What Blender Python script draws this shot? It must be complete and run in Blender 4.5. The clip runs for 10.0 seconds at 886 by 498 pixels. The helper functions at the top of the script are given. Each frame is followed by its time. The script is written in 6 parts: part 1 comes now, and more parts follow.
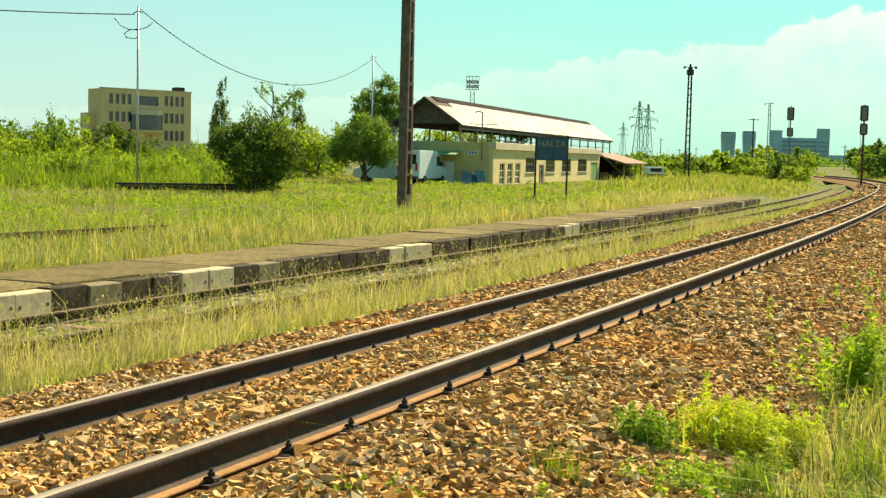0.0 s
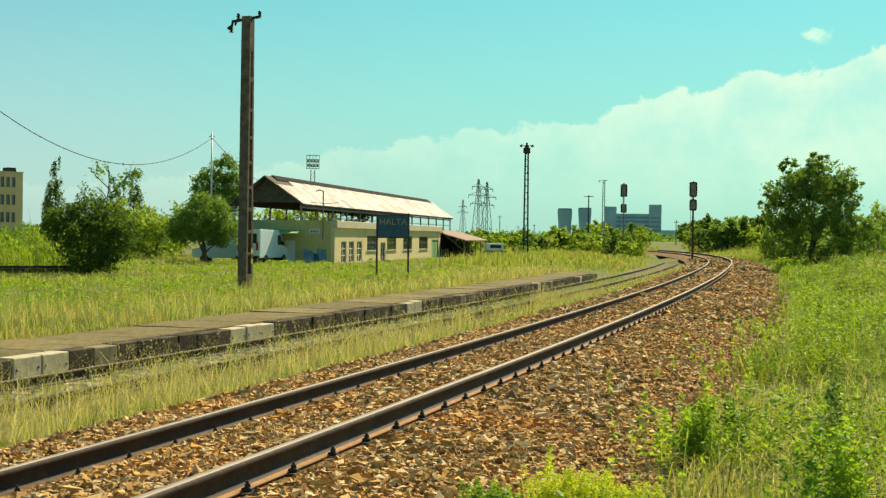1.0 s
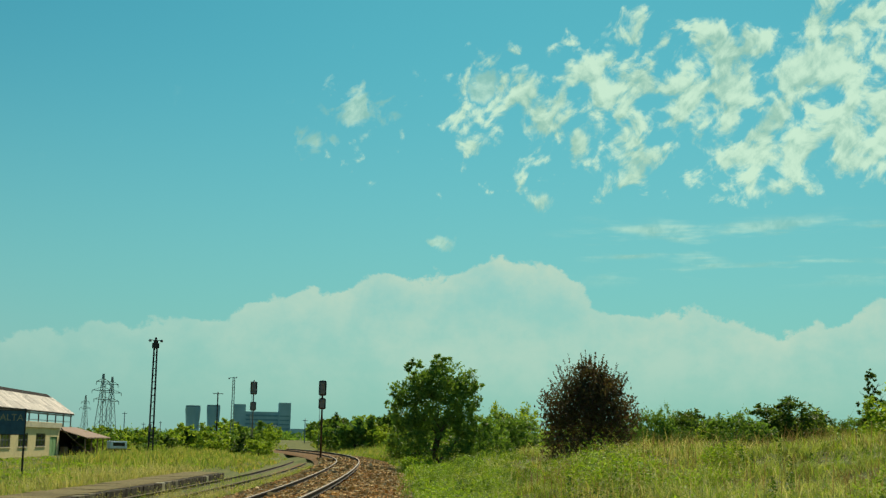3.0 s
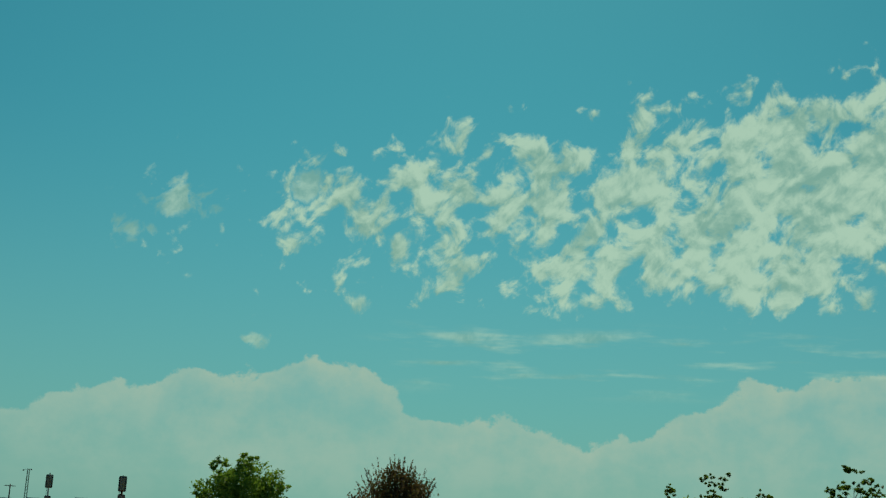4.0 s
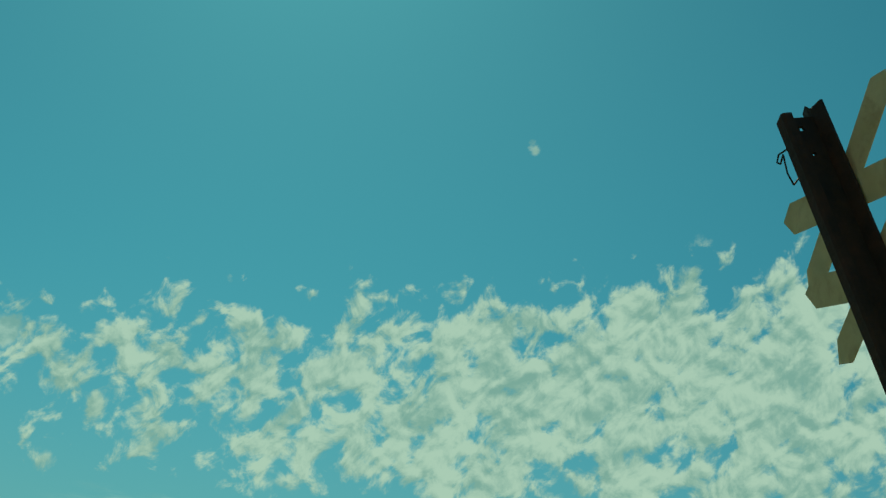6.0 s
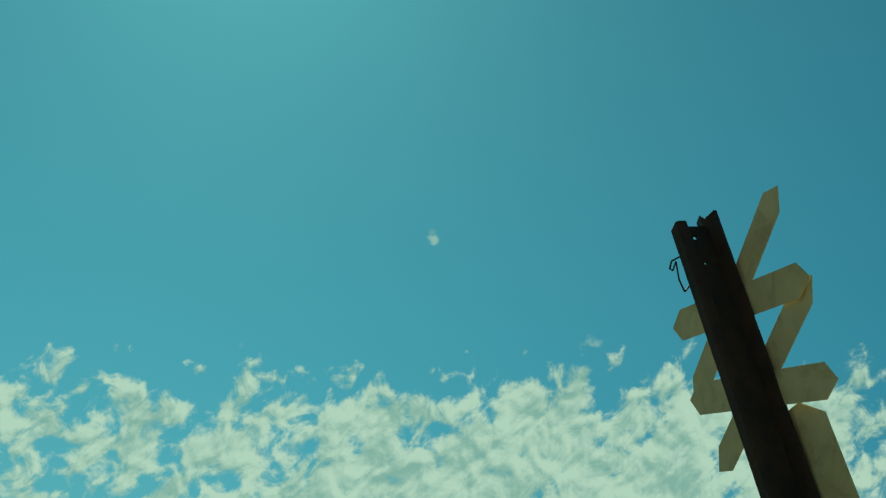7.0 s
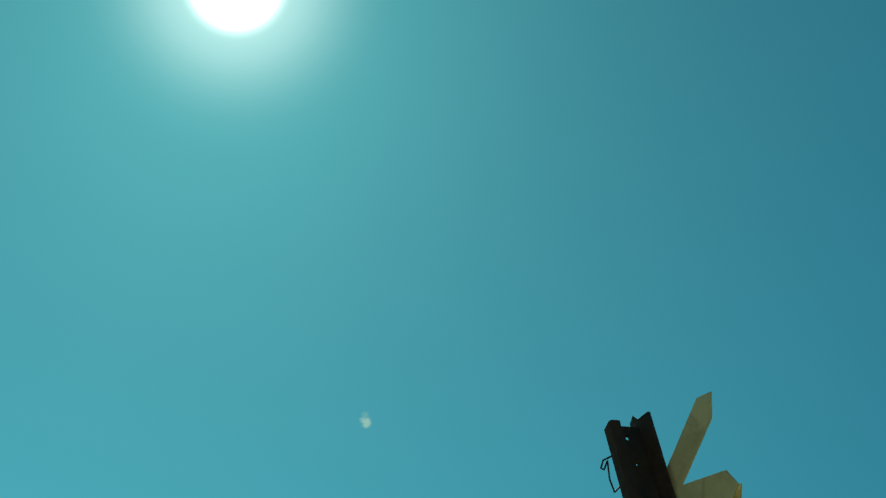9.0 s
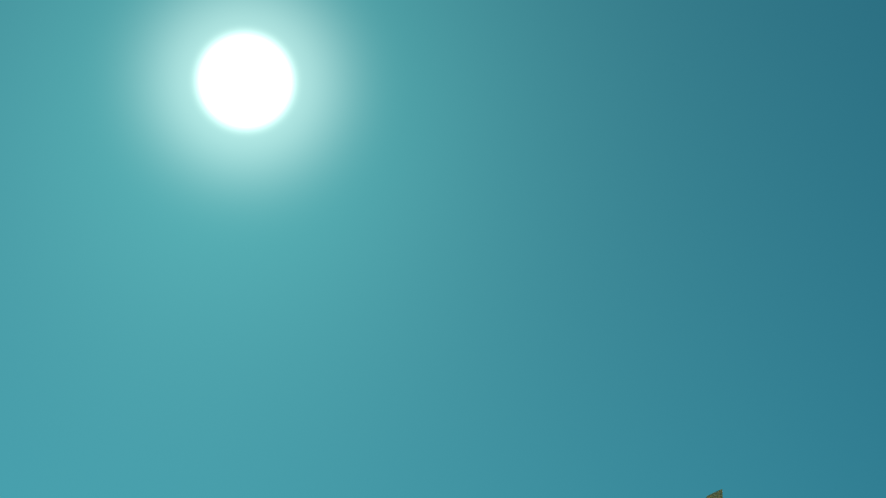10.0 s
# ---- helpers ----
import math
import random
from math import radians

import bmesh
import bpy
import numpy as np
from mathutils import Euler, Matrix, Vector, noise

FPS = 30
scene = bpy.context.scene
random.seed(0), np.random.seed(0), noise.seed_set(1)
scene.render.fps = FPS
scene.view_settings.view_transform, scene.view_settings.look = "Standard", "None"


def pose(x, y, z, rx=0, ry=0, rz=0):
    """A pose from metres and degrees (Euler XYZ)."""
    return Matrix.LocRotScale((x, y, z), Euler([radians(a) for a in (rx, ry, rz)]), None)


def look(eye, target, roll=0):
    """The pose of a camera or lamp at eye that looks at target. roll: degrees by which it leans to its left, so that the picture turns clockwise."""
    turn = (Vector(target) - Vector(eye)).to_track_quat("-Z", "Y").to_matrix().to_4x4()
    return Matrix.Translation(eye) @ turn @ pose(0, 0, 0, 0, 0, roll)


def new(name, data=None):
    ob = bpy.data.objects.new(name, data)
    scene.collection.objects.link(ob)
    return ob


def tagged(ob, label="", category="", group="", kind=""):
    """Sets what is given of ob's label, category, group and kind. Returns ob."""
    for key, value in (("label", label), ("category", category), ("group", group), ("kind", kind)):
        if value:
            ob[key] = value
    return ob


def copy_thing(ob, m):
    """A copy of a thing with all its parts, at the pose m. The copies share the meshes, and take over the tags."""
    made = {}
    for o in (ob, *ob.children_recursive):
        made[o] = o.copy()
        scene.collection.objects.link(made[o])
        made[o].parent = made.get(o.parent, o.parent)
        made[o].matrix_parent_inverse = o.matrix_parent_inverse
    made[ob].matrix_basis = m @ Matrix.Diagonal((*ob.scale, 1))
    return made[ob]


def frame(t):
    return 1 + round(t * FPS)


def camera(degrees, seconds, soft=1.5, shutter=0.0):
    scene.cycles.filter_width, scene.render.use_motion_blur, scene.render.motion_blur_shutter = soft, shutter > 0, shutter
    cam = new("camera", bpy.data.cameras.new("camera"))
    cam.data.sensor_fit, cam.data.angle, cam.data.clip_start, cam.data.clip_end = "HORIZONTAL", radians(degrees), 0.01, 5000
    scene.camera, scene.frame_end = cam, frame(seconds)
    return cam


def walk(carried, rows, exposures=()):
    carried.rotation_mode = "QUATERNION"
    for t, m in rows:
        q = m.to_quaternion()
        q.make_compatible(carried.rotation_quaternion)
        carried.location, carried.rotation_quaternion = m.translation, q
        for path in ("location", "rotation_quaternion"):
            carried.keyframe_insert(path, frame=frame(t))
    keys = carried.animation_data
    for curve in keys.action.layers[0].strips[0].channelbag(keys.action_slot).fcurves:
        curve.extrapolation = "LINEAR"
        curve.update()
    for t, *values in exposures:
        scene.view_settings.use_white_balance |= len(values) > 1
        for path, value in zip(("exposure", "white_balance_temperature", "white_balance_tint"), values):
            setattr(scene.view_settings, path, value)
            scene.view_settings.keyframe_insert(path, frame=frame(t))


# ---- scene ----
# ---------------------------------------------------------------- camera
cam = camera(37.34, 10.0, soft=1.35)
EYE = (0.0, 0.0, 1.65)
TURNS = [
    (0.0, 85.975, -1.369, 0.089), (0.5, 87.817, -1.038, -3.306), (1.0, 89.510, -0.762, -6.826),
    (1.5, 90.788, -0.724, -10.928), (2.0, 92.852, -0.772, -15.239), (2.5, 95.505, -0.739, -18.930),
    (3.0, 98.386, -1.108, -22.868), (3.2, 99.398, -1.397, -24.904), (4.3, 104.469, -3.200, -33.222),
    (4.5, 105.379, -3.526, -34.582), (5.0, 107.588, -4.518, -38.502), (5.5, 109.758, -5.094, -42.012),
    (6.0, 111.888, -5.606, -45.262), (6.2, 112.739, -5.850, -46.424), (7.3, 117.492, -7.700, -52.330),
    (7.5, 118.235, -7.973, -52.817), (8.0, 120.065, -8.533, -53.534), (8.5, 122.266, -9.187, -54.966),
    (9.0, 125.021, -9.400, -55.455), (9.5, 127.106, -9.550, -55.536), (10.0, 129.150, -9.600, -55.200),
]
walk(cam, [(t, pose(*EYE, rx, ry, rz)) for t, rx, ry, rz in TURNS],
     exposures=[(0.0, 1.05, 7500, 11), (1.0, 0.72, 7050, 10), (2.0, 0.40, 6600, 9), (3.2, 0.0, 6500, 7), (4.3, -0.45, 6350, 1), (6.0, -0.38, 6350, 1), (7.5, -0.18, 6350, 2), (8.5, -0.12, 6350, 2), (10.0, -0.20, 6350, 2)])

# ---------------------------------------------------------------- sky and sun
SUN_AZ, SUN_EL = radians(33.94), radians(43.0)
SUN_VEC = Vector((math.sin(SUN_AZ) * math.cos(SUN_EL), math.cos(SUN_AZ) * math.cos(SUN_EL), math.sin(SUN_EL)))

sun_data = bpy.data.lights.new("sun", "SUN")
sun_data.energy, sun_data.angle, sun_data.color = 5.0, radians(0.55), (1.0, 0.88, 0.66)
sun = new("sun", sun_data)
sun.matrix_world = look(SUN_VEC * 50, (0, 0, 0))


class Net:
    """Short way to write node trees."""

    def __init__(self, tree):
        self.t = tree
        tree.nodes.clear()

    def add(self, kind, sets=None, **ins):
        n = self.t.nodes.new(kind)
        for k, v in (sets or {}).items():
            setattr(n, k, v)
        for k, v in ins.items():
            self.put(n, k, v)
        return n

    def put(self, n, key, v):
        sock = n.inputs[int(key[1:])] if key[0] == "i" and key[1:].isdigit() else n.inputs[key.replace("_", " ")]
        if hasattr(v, "is_output"):
            self.t.links.new(v, sock)
        else:
            sock.default_value = v

    def math(self, op, a, b=0.0, c=0.0):
        return self.add("ShaderNodeMath", {"operation": op}, i0=a, i1=b, i2=c).outputs[0]

    def mix(self, fac, a, b, blend="MIX"):
        n = self.add("ShaderNodeMix", {"data_type": "RGBA", "blend_type": blend}, i0=fac, i6=a, i7=b)
        return n.outputs[2]

    def noise(self, vec, scale, detail=4.0, rough=0.55, dist=0.0):
        n = self.add("ShaderNodeTexNoise", None, Vector=vec, Scale=scale, Detail=detail, Roughness=rough, Distortion=dist)
        return n.outputs[0]

    def step(self, x, lo, hi):
        n = self.add("ShaderNodeMapRange", {"interpolation_type": "SMOOTHSTEP"}, i0=x, i1=lo, i2=hi)
        return n.outputs[0]

    def ramp(self, x, stops, mode="LINEAR"):
        n = self.add("ShaderNodeValToRGB", None, i0=x)
        n.color_ramp.interpolation = mode
        els = n.color_ramp.elements
        while len(els) < len(stops):
            els.new(0.5)
        for e, (p, c) in zip(els, stops):
            e.position = p
            e.color = c if len(c) == 4 else (*c, 1)
        return n.outputs[0]


def build_sky():
    world = bpy.data.worlds.new("sky")
    scene.world = world
    world.use_nodes = True
    n = Net(world.node_tree)
    sky = n.add("ShaderNodeTexSky", {"sky_type": "NISHITA", "sun_disc": False, "sun_elevation": SUN_EL,
                                     "sun_rotation": SUN_AZ, "air_density": 1.0, "dust_density": 0.6,
                                     "ozone_density": 1.6})
    way = n.add("ShaderNodeTexCoord").outputs["Generated"]
    unit = n.add("ShaderNodeVectorMath", {"operation": "NORMALIZE"}, i0=way).outputs[0]
    sep = n.add("ShaderNodeSeparateXYZ", None, i0=unit)
    az = n.math("MULTIPLY", n.math("ARCTAN2", sep.outputs[0], sep.outputs[1]), 57.2958)
    el = n.math("MULTIPLY", n.math("ARCSINE", sep.outputs[2]), 57.2958)
    flat = n.add("ShaderNodeCombineXYZ", None, i0=n.math("MULTIPLY", az, 0.93), i1=el, i2=0.0).outputs[0]

    # heaped bank of cumulus low over the horizon
    pos = n.math("DIVIDE", n.math("ADD", az, 20.0), 100.0)
    tops = [(-20, 1.5), (-4, 2.4), (6, 4.5), (13.7, 5.4), (16, 6.2), (20, 7.1), (23.6, 7.4), (25.1, 8.0), (27.8, 7.6),
            (29.2, 6.3), (31, 5.4), (33.7, 5.9), (36.5, 4.9), (40, 5.4), (43.8, 7.5), (49.3, 8.1), (54, 8.4), (62, 6), (80, 5)]
    top = n.ramp(pos, [((a + 20) / 100, (e / 10, e / 10, e / 10)) for a, e in tops])
    top = n.math("MULTIPLY", top, 10.0)
    lump = n.noise(flat, 0.62, 6, 0.62)
    top = n.math("ADD", top, n.math("MULTIPLY", n.math("SUBTRACT", lump, 0.5), 2.4))
    edge = n.math("SUBTRACT", top, el)
    bank = n.step(edge, -0.04, 0.22)
    deep = n.math("MULTIPLY", n.step(edge, 1.6, -0.1), 0.34)
    body = n.math("MULTIPLY", n.step(n.noise(flat, 0.42, 6, 0.62), 0.30, 0.70), 0.42)
    bank = n.math("MULTIPLY", bank, n.math("MULTIPLY", n.math("ADD", n.math("ADD", 0.30, deep), body), n.math("MULTIPLY", n.step(el, 0.0, 4.0), n.math("ADD", 0.45, n.math("MULTIPLY", n.step(az, 4.0, 22.0), 0.55)))))

    # altocumulus field, denser towards the bright side
    turned = n.add("ShaderNodeMapping", {"vector_type": "TEXTURE"}, Vector=flat)
    turned.inputs["Rotation"].default_value = (0, 0, radians(50))
    turned.inputs["Scale"].default_value = (1.18, 1.0, 1.0)
    tv = turned.outputs[0]
    cover = n.ramp(n.math("DIVIDE", n.math("SUBTRACT", az, 15.0), 60.0),
                   [(0.0, (0.05,) * 3), (0.12, (0.34,) * 3), (0.2, (0.56,) * 3), (0.32, (0.66,) * 3), (0.46, (0.80,) * 3), (0.7, (0.87,) * 3), (0.85, (0.8,) * 3), (1.0, (0.3,) * 3)])
    upper = n.math("ADD", 19.2, n.math("MULTIPLY", n.math("SUBTRACT", az, 30.0), 0.12))
    above = n.step(n.math("SUBTRACT", upper, el), -1.8, 3.4)
    below = n.step(el, 8.6, 12.6)
    patch = n.math("MULTIPLY", n.math("MULTIPLY", cover, above), below)
    big = n.noise(tv, 0.34, 3, 0.55)
    fine = n.noise(tv, 0.85, 9, 0.58, 0.35)
    heads = n.add("ShaderNodeTexVoronoi", {"feature": "SMOOTH_F1", "normalize": True}, Vector=tv, Scale=0.95, Detail=3.0, Roughness=0.55, Lacunarity=2.3, Smoothness=0.2).outputs["Distance"]
    heap = n.math("SUBTRACT", 0.92, heads)
    dens = n.math("ADD", n.math("MULTIPLY", fine, 0.52), n.math("ADD", n.math("MULTIPLY", big, 0.30), n.math("MULTIPLY", heap, 0.20)))
    cut = n.math("SUBTRACT", 0.645, n.math("MULTIPLY", patch, 0.255))
    alto = n.math("MULTIPLY", n.step(n.math("SUBTRACT", dens, cut), 0.0, 0.085), n.step(patch, 0.02, 0.2))
    # tops turned to the sun are brighter than the bases
    raised = n.add("ShaderNodeVectorMath", {"operation": "ADD"}, i0=flat, i1=(0.10, 0.34, 0.0)).outputs[0]
    again = n.add("ShaderNodeMapping", {"vector_type": "TEXTURE"}, Vector=raised)
    again.inputs["Rotation"].default_value = (0, 0, radians(50))
    again.inputs["Scale"].default_value = (1.18, 1.0, 1.0)
    lit = n.math("SUBTRACT", fine, n.noise(again.outputs[0], 0.85, 9, 0.58, 0.35))

    # thin streaks below the field
    thin = n.add("ShaderNodeMapping", None, Vector=flat)
    thin.inputs["Rotation"].default_value = (0, 0, radians(-9))
    thin.inputs["Scale"].default_value = (0.22, 1.5, 1.0)
    band = n.math("MULTIPLY", n.step(el, 6.6, 7.6), n.step(el, 10.4, 9.0))
    band = n.math("MULTIPLY", band, n.math("MULTIPLY", n.step(az, 26.5, 31.0), n.step(az, 62.0, 50.0)))
    streak = n.math("MULTIPLY", n.math("MULTIPLY", n.step(n.noise(thin.outputs[0], 0.75, 5, 0.55), 0.50, 0.70), band), 0.65)

    # lone puffs
    puffs = 0.0
    for a, e, ra, re in ((18.9, 14.4, 1.3, 0.9), (17.0, 12.8, 0.8, 0.8), (24.3, 15.4, 1.0, 0.9), (22.3, 8.7, 1.2, 0.35),
                         (46.98, 26.38, 0.30, 0.46)):
        dx = n.math("DIVIDE", n.math("SUBTRACT", az, a), ra)
        dy = n.math("DIVIDE", n.math("SUBTRACT", el, e), re)
        rr = n.math("SQRT", n.math("ADD", n.math("MULTIPLY", dx, dx), n.math("MULTIPLY", dy, dy)))
        one = n.step(n.math("ADD", rr, n.math("MULTIPLY", n.math("SUBTRACT", fine, 0.5), 5.0)), 1.0, 0.15)
        puffs = n.math("MAXIMUM", puffs, n.math("MULTIPLY", one, 0.75))

    shade = n.step(n.math("ADD", n.noise(tv, 0.45, 4, 0.55), n.math("MULTIPLY", lit, 1.5)), 0.22, 0.72)
    white = n.mix(shade, (3.0, 5.2, 4.1, 1), (6.1, 8.1, 6.1, 1))
    haze = n.math("MULTIPLY", n.math("POWER", n.step(el, 24.0, -3.0), 1.6), 0.85)
    blue = n.mix(1.0, sky.outputs[0], (0.16, 0.62, 0.56, 1), "MULTIPLY")
    dot = n.add("ShaderNodeVectorMath", {"operation": "DOT_PRODUCT"}, i0=unit, i1=tuple(SUN_VEC)).outputs["Value"]
    off = n.math("MULTIPLY", n.math("ARCCOSINE", n.math("MINIMUM", dot, 1.0)), 57.2958)
    blue = n.mix(1.0, blue, n.mix(n.step(off, 6.0, 30.0), (0.80, 0.80, 0.88, 1), (1.06, 1.06, 1.05, 1)), "MULTIPLY")
    col = n.mix(haze, blue, (2.5, 4.5, 4.2, 1))
    col = n.mix(1.0, col, n.mix(n.step(off, 42.0, 58.0), (1, 1, 1, 1), (1.26, 0.96, 1.05, 1)), "MULTIPLY")
    col = n.mix(bank, col, (4.6, 6.3, 5.1, 1))
    cloud = n.math("MAXIMUM", alto, n.math("MAXIMUM", streak, puffs))
    col = n.mix(n.math("MULTIPLY", cloud, 0.88), col, white)

    # the sun itself, with its aureole
    disc = n.math("POWER", n.step(off, 2.65, 1.1), 2.0)
    near = n.math("POWER", n.step(off, 9.0, 1.5), 3.0)
    glow = n.math("ADD", n.math("MULTIPLY", disc, 40.0), n.math("MULTIPLY", near, 4.5))
    col = n.mix(1.0, col, n.add("ShaderNodeCombineColor", None, i0=glow, i1=glow, i2=n.math("MULTIPLY", glow, 0.9)).outputs[0], "ADD")
    bg = n.add("ShaderNodeBackground", None, Color=col, Strength=0.10)
    out = n.add("ShaderNodeOutputWorld")
    world.node_tree.links.new(bg.outputs[0], out.inputs[0])


build_sky()


# ---------------------------------------------------------------- materials
def material(name, c1, c2, scale=4.0, rough=0.85, bump=0.3, metal=0.0, stain=None, stain_scale=0.6, stain_amount=0.5,
             per_object=0.0, per_island=0.0, grain=(1, 1, 1), bump_scale=None):
    m = bpy.data.materials.new(name)
    m.use_nodes = True
    n = Net(m.node_tree)
    co = n.add("ShaderNodeTexCoord").outputs["Object"]
    mp = n.add("ShaderNodeMapping", None, Vector=co)
    mp.inputs["Scale"].default_value = grain
    fine = n.noise(mp.outputs[0], scale, 7, 0.62)
    col = n.mix(n.step(fine, 0.3, 0.7), (*c1, 1), (*c2, 1))
    if stain:
        wide = n.noise(co, stain_scale, 5, 0.65, 0.4)
        col = n.mix(n.math("MULTIPLY", n.step(wide, 0.48, 0.72), stain_amount), col, (*stain, 1))
    rnd = None
    if per_object:
        rnd = (n.add("ShaderNodeObjectInfo").outputs["Random"], per_object)
    if per_island:
        rnd = (n.add("ShaderNodeNewGeometry").outputs["Random Per Island"], per_island)
    if rnd:
        v = n.math("ADD", 1.0 - rnd[1], n.math("MULTIPLY", rnd[0], 2 * rnd[1]))
        hsv = n.add("ShaderNodeHueSaturation", None, Color=col, Value=v)
        col = hsv.outputs[0]
    b = n.add("ShaderNodeBsdfPrincipled", None, Base_Color=col, Metallic=metal)
    n.put(b, "Roughness", n.math("ADD", rough - 0.12, n.math("MULTIPLY", fine, 0.24)))
    n.put(b, "Specular_IOR_Level", 0.12 if rough >= 0.9 else 0.4)
    if bump:
        relief = n.noise(co, bump_scale or scale * 3, 6, 0.6)
        bp = n.add("ShaderNodeBump", None, Strength=bump, Distance=0.02, Height=relief)
        n.put(b, "Normal", bp.outputs[0])
    out = n.add("ShaderNodeOutputMaterial")
    m.node_tree.links.new(b.outputs[0], out.inputs[0])
    return m


def stone_material(name, stops, single):
    """Crushed stone: each stone its own tone, with grain and rust bloom."""
    m = bpy.data.materials.new(name)
    m.use_nodes = True
    n = Net(m.node_tree)
    rnd = n.add("ShaderNodeObjectInfo").outputs["Random"] if single else n.add("ShaderNodeNewGeometry").outputs["Random Per Island"]
    co = n.add("ShaderNodeTexCoord").outputs["Object"]
    col = n.ramp(rnd, [(i / (len(stops) - 1), c) for i, c in enumerate(stops)])
    grain = n.noise(co, 60.0, 5, 0.6)
    col = n.mix(n.math("MULTIPLY", n.step(grain, 0.35, 0.75), 0.5), col, n.mix(1.0, col, (0.55, 0.5, 0.45, 1), "MULTIPLY"))
    wide = n.noise(co, 0.55, 4, 0.6)
    col = n.mix(n.math("MULTIPLY", n.step(wide, 0.45, 0.68), 0.6), col, n.mix(1.0, col, (1.25, 0.95, 0.62, 1), "MULTIPLY"))
    grey = n.noise(co, 0.9, 5, 0.65, 0.5)
    col = n.mix(n.math("MULTIPLY", n.step(grey, 0.54, 0.72), 0.75), col, n.mix(1.0, col, (0.66, 0.69, 0.70, 1), "MULTIPLY"))
    bs = n.add("ShaderNodeBsdfPrincipled", None, Base_Color=col, Roughness=0.9)
    n.put(bs, "Specular_IOR_Level", 0.12)
    n.put(bs, "Normal", n.add("ShaderNodeBump", None, Strength=0.5, Distance=0.01, Height=grain).outputs[0])
    out = n.add("ShaderNodeOutputMaterial")
    m.node_tree.links.new(bs.outputs[0], out.inputs[0])
    return m


def leaf_material(name, stops, through_light=0.45, gloss=0.14, patch=None, patch_scale=0.12):
    """Leaves and blades: colour by island, light passing through."""
    m = bpy.data.materials.new(name)
    m.use_nodes = True
    n = Net(m.node_tree)
    geo = n.add("ShaderNodeNewGeometry")
    col = n.ramp(geo.outputs["Random Per Island"], [(i / max(1, len(stops) - 1), c) for i, c in enumerate(stops)])
    if patch:
        wide = n.noise(n.add("ShaderNodeTexCoord").outputs["Object"], patch_scale, 4, 0.6)
        col = n.mix(n.math("MULTIPLY", n.step(wide, 0.45, 0.65), 0.8), col, n.mix(1.0, col, (*patch, 1), "MULTIPLY"))
    d = n.add("ShaderNodeBsdfPrincipled", None, Base_Color=col, Roughness=0.55)
    n.put(d, "Specular_IOR_Level", gloss)
    tr = n.add("ShaderNodeBsdfTranslucent", None, Color=n.mix(1.0, col, (1.12, 1.18, 0.55, 1), "MULTIPLY"))
    mixed = n.add("ShaderNodeMixShader", None, i0=through_light, i1=d.outputs[0], i2=tr.outputs[0])
    out = n.add("ShaderNodeOutputMaterial")
    m.node_tree.links.new(mixed.outputs[0], out.inputs[0])
    return m


def glass_material(name, tint=(0.02, 0.03, 0.03)):
    m = bpy.data.materials.new(name)
    m.use_nodes = True
    n = Net(m.node_tree)
    b = n.add("ShaderNodeBsdfPrincipled", None, Base_Color=(*tint, 1), Roughness=0.08)
    n.put(b, "Specular_IOR_Level", 0.8)
    out = n.add("ShaderNodeOutputMaterial")
    m.node_tree.links.new(b.outputs[0], out.inputs[0])
    return m


EARTH = material("meadow_soil", (0.075, 0.10, 0.024), (0.19, 0.185, 0.055), 3.0, 0.95, 0.6, stain=(0.07, 0.10, 0.02), stain_scale=0.15, stain_amount=0.8)
GRAVEL = material("ballast_bed", (0.10, 0.056, 0.021), (0.25, 0.14, 0.05), 14.0, 0.95, 0.9, stain=(0.16, 0.08, 0.03), stain_scale=0.7)
STONE_TONES = [(0.14, 0.082, 0.034), (0.49, 0.275, 0.082), (0.65, 0.40, 0.13), (0.74, 0.54, 0.25), (0.32, 0.18, 0.063), (0.62, 0.345, 0.09), (0.80, 0.66, 0.38), (0.22, 0.138, 0.068), (0.55, 0.31, 0.096), (0.44, 0.32, 0.17)]
STONE = stone_material("ballast_stone", STONE_TONES, False)
STONE_ONE = stone_material("ballast_stone_single", STONE_TONES, True)
STONE_GREY = material("old_ballast_stone", (0.26, 0.23, 0.17), (0.60, 0.56, 0.44), 8.0, 0.9, 0.3, per_island=0.45)
RAIL_TOP = material("worn_rail_head", (0.26, 0.215, 0.16), (0.36, 0.30, 0.22), 6.0, 0.75, 0.05, 0.15)
# rust taken near black: the shade below the rail head is in this colour
RAIL_WEB = material("rusty_web_with_head_shade", (0.016, 0.01, 0.006), (0.045, 0.026, 0.014), 10.0, 0.8, 0.3, stain=(0.10, 0.055, 0.025), stain_scale=2.0)
RAIL_FOOT = material("dusty_rail_foot", (0.3, 0.16, 0.065), (0.42, 0.24, 0.11), 12.0, 0.9, 0.3)
RUST = material("brown_rust", (0.05, 0.026, 0.013), (0.11, 0.058, 0.03), 10.0, 0.85, 0.4, stain=(0.05, 0.03, 0.02), stain_scale=1.5)
SIDE_TOP = material("rusty_rail_head", (0.13, 0.095, 0.055), (0.24, 0.18, 0.11), 8.0, 0.92, 0.2)
IRON = material("dark_iron", (0.03, 0.025, 0.02), (0.07, 0.05, 0.035), 12.0, 0.7, 0.3)
TIMBER = material("weathered_sleeper", (0.16, 0.11, 0.07), (0.30, 0.22, 0.14), 5.0, 0.9, 0.6, grain=(1, 8, 8), per_object=0.25)
CONCRETE = material("old_concrete", (0.165, 0.14, 0.085), (0.27, 0.235, 0.145), 5.0, 0.92, 0.5, stain=(0.12, 0.10, 0.07), stain_scale=0.9, per_object=0.15)
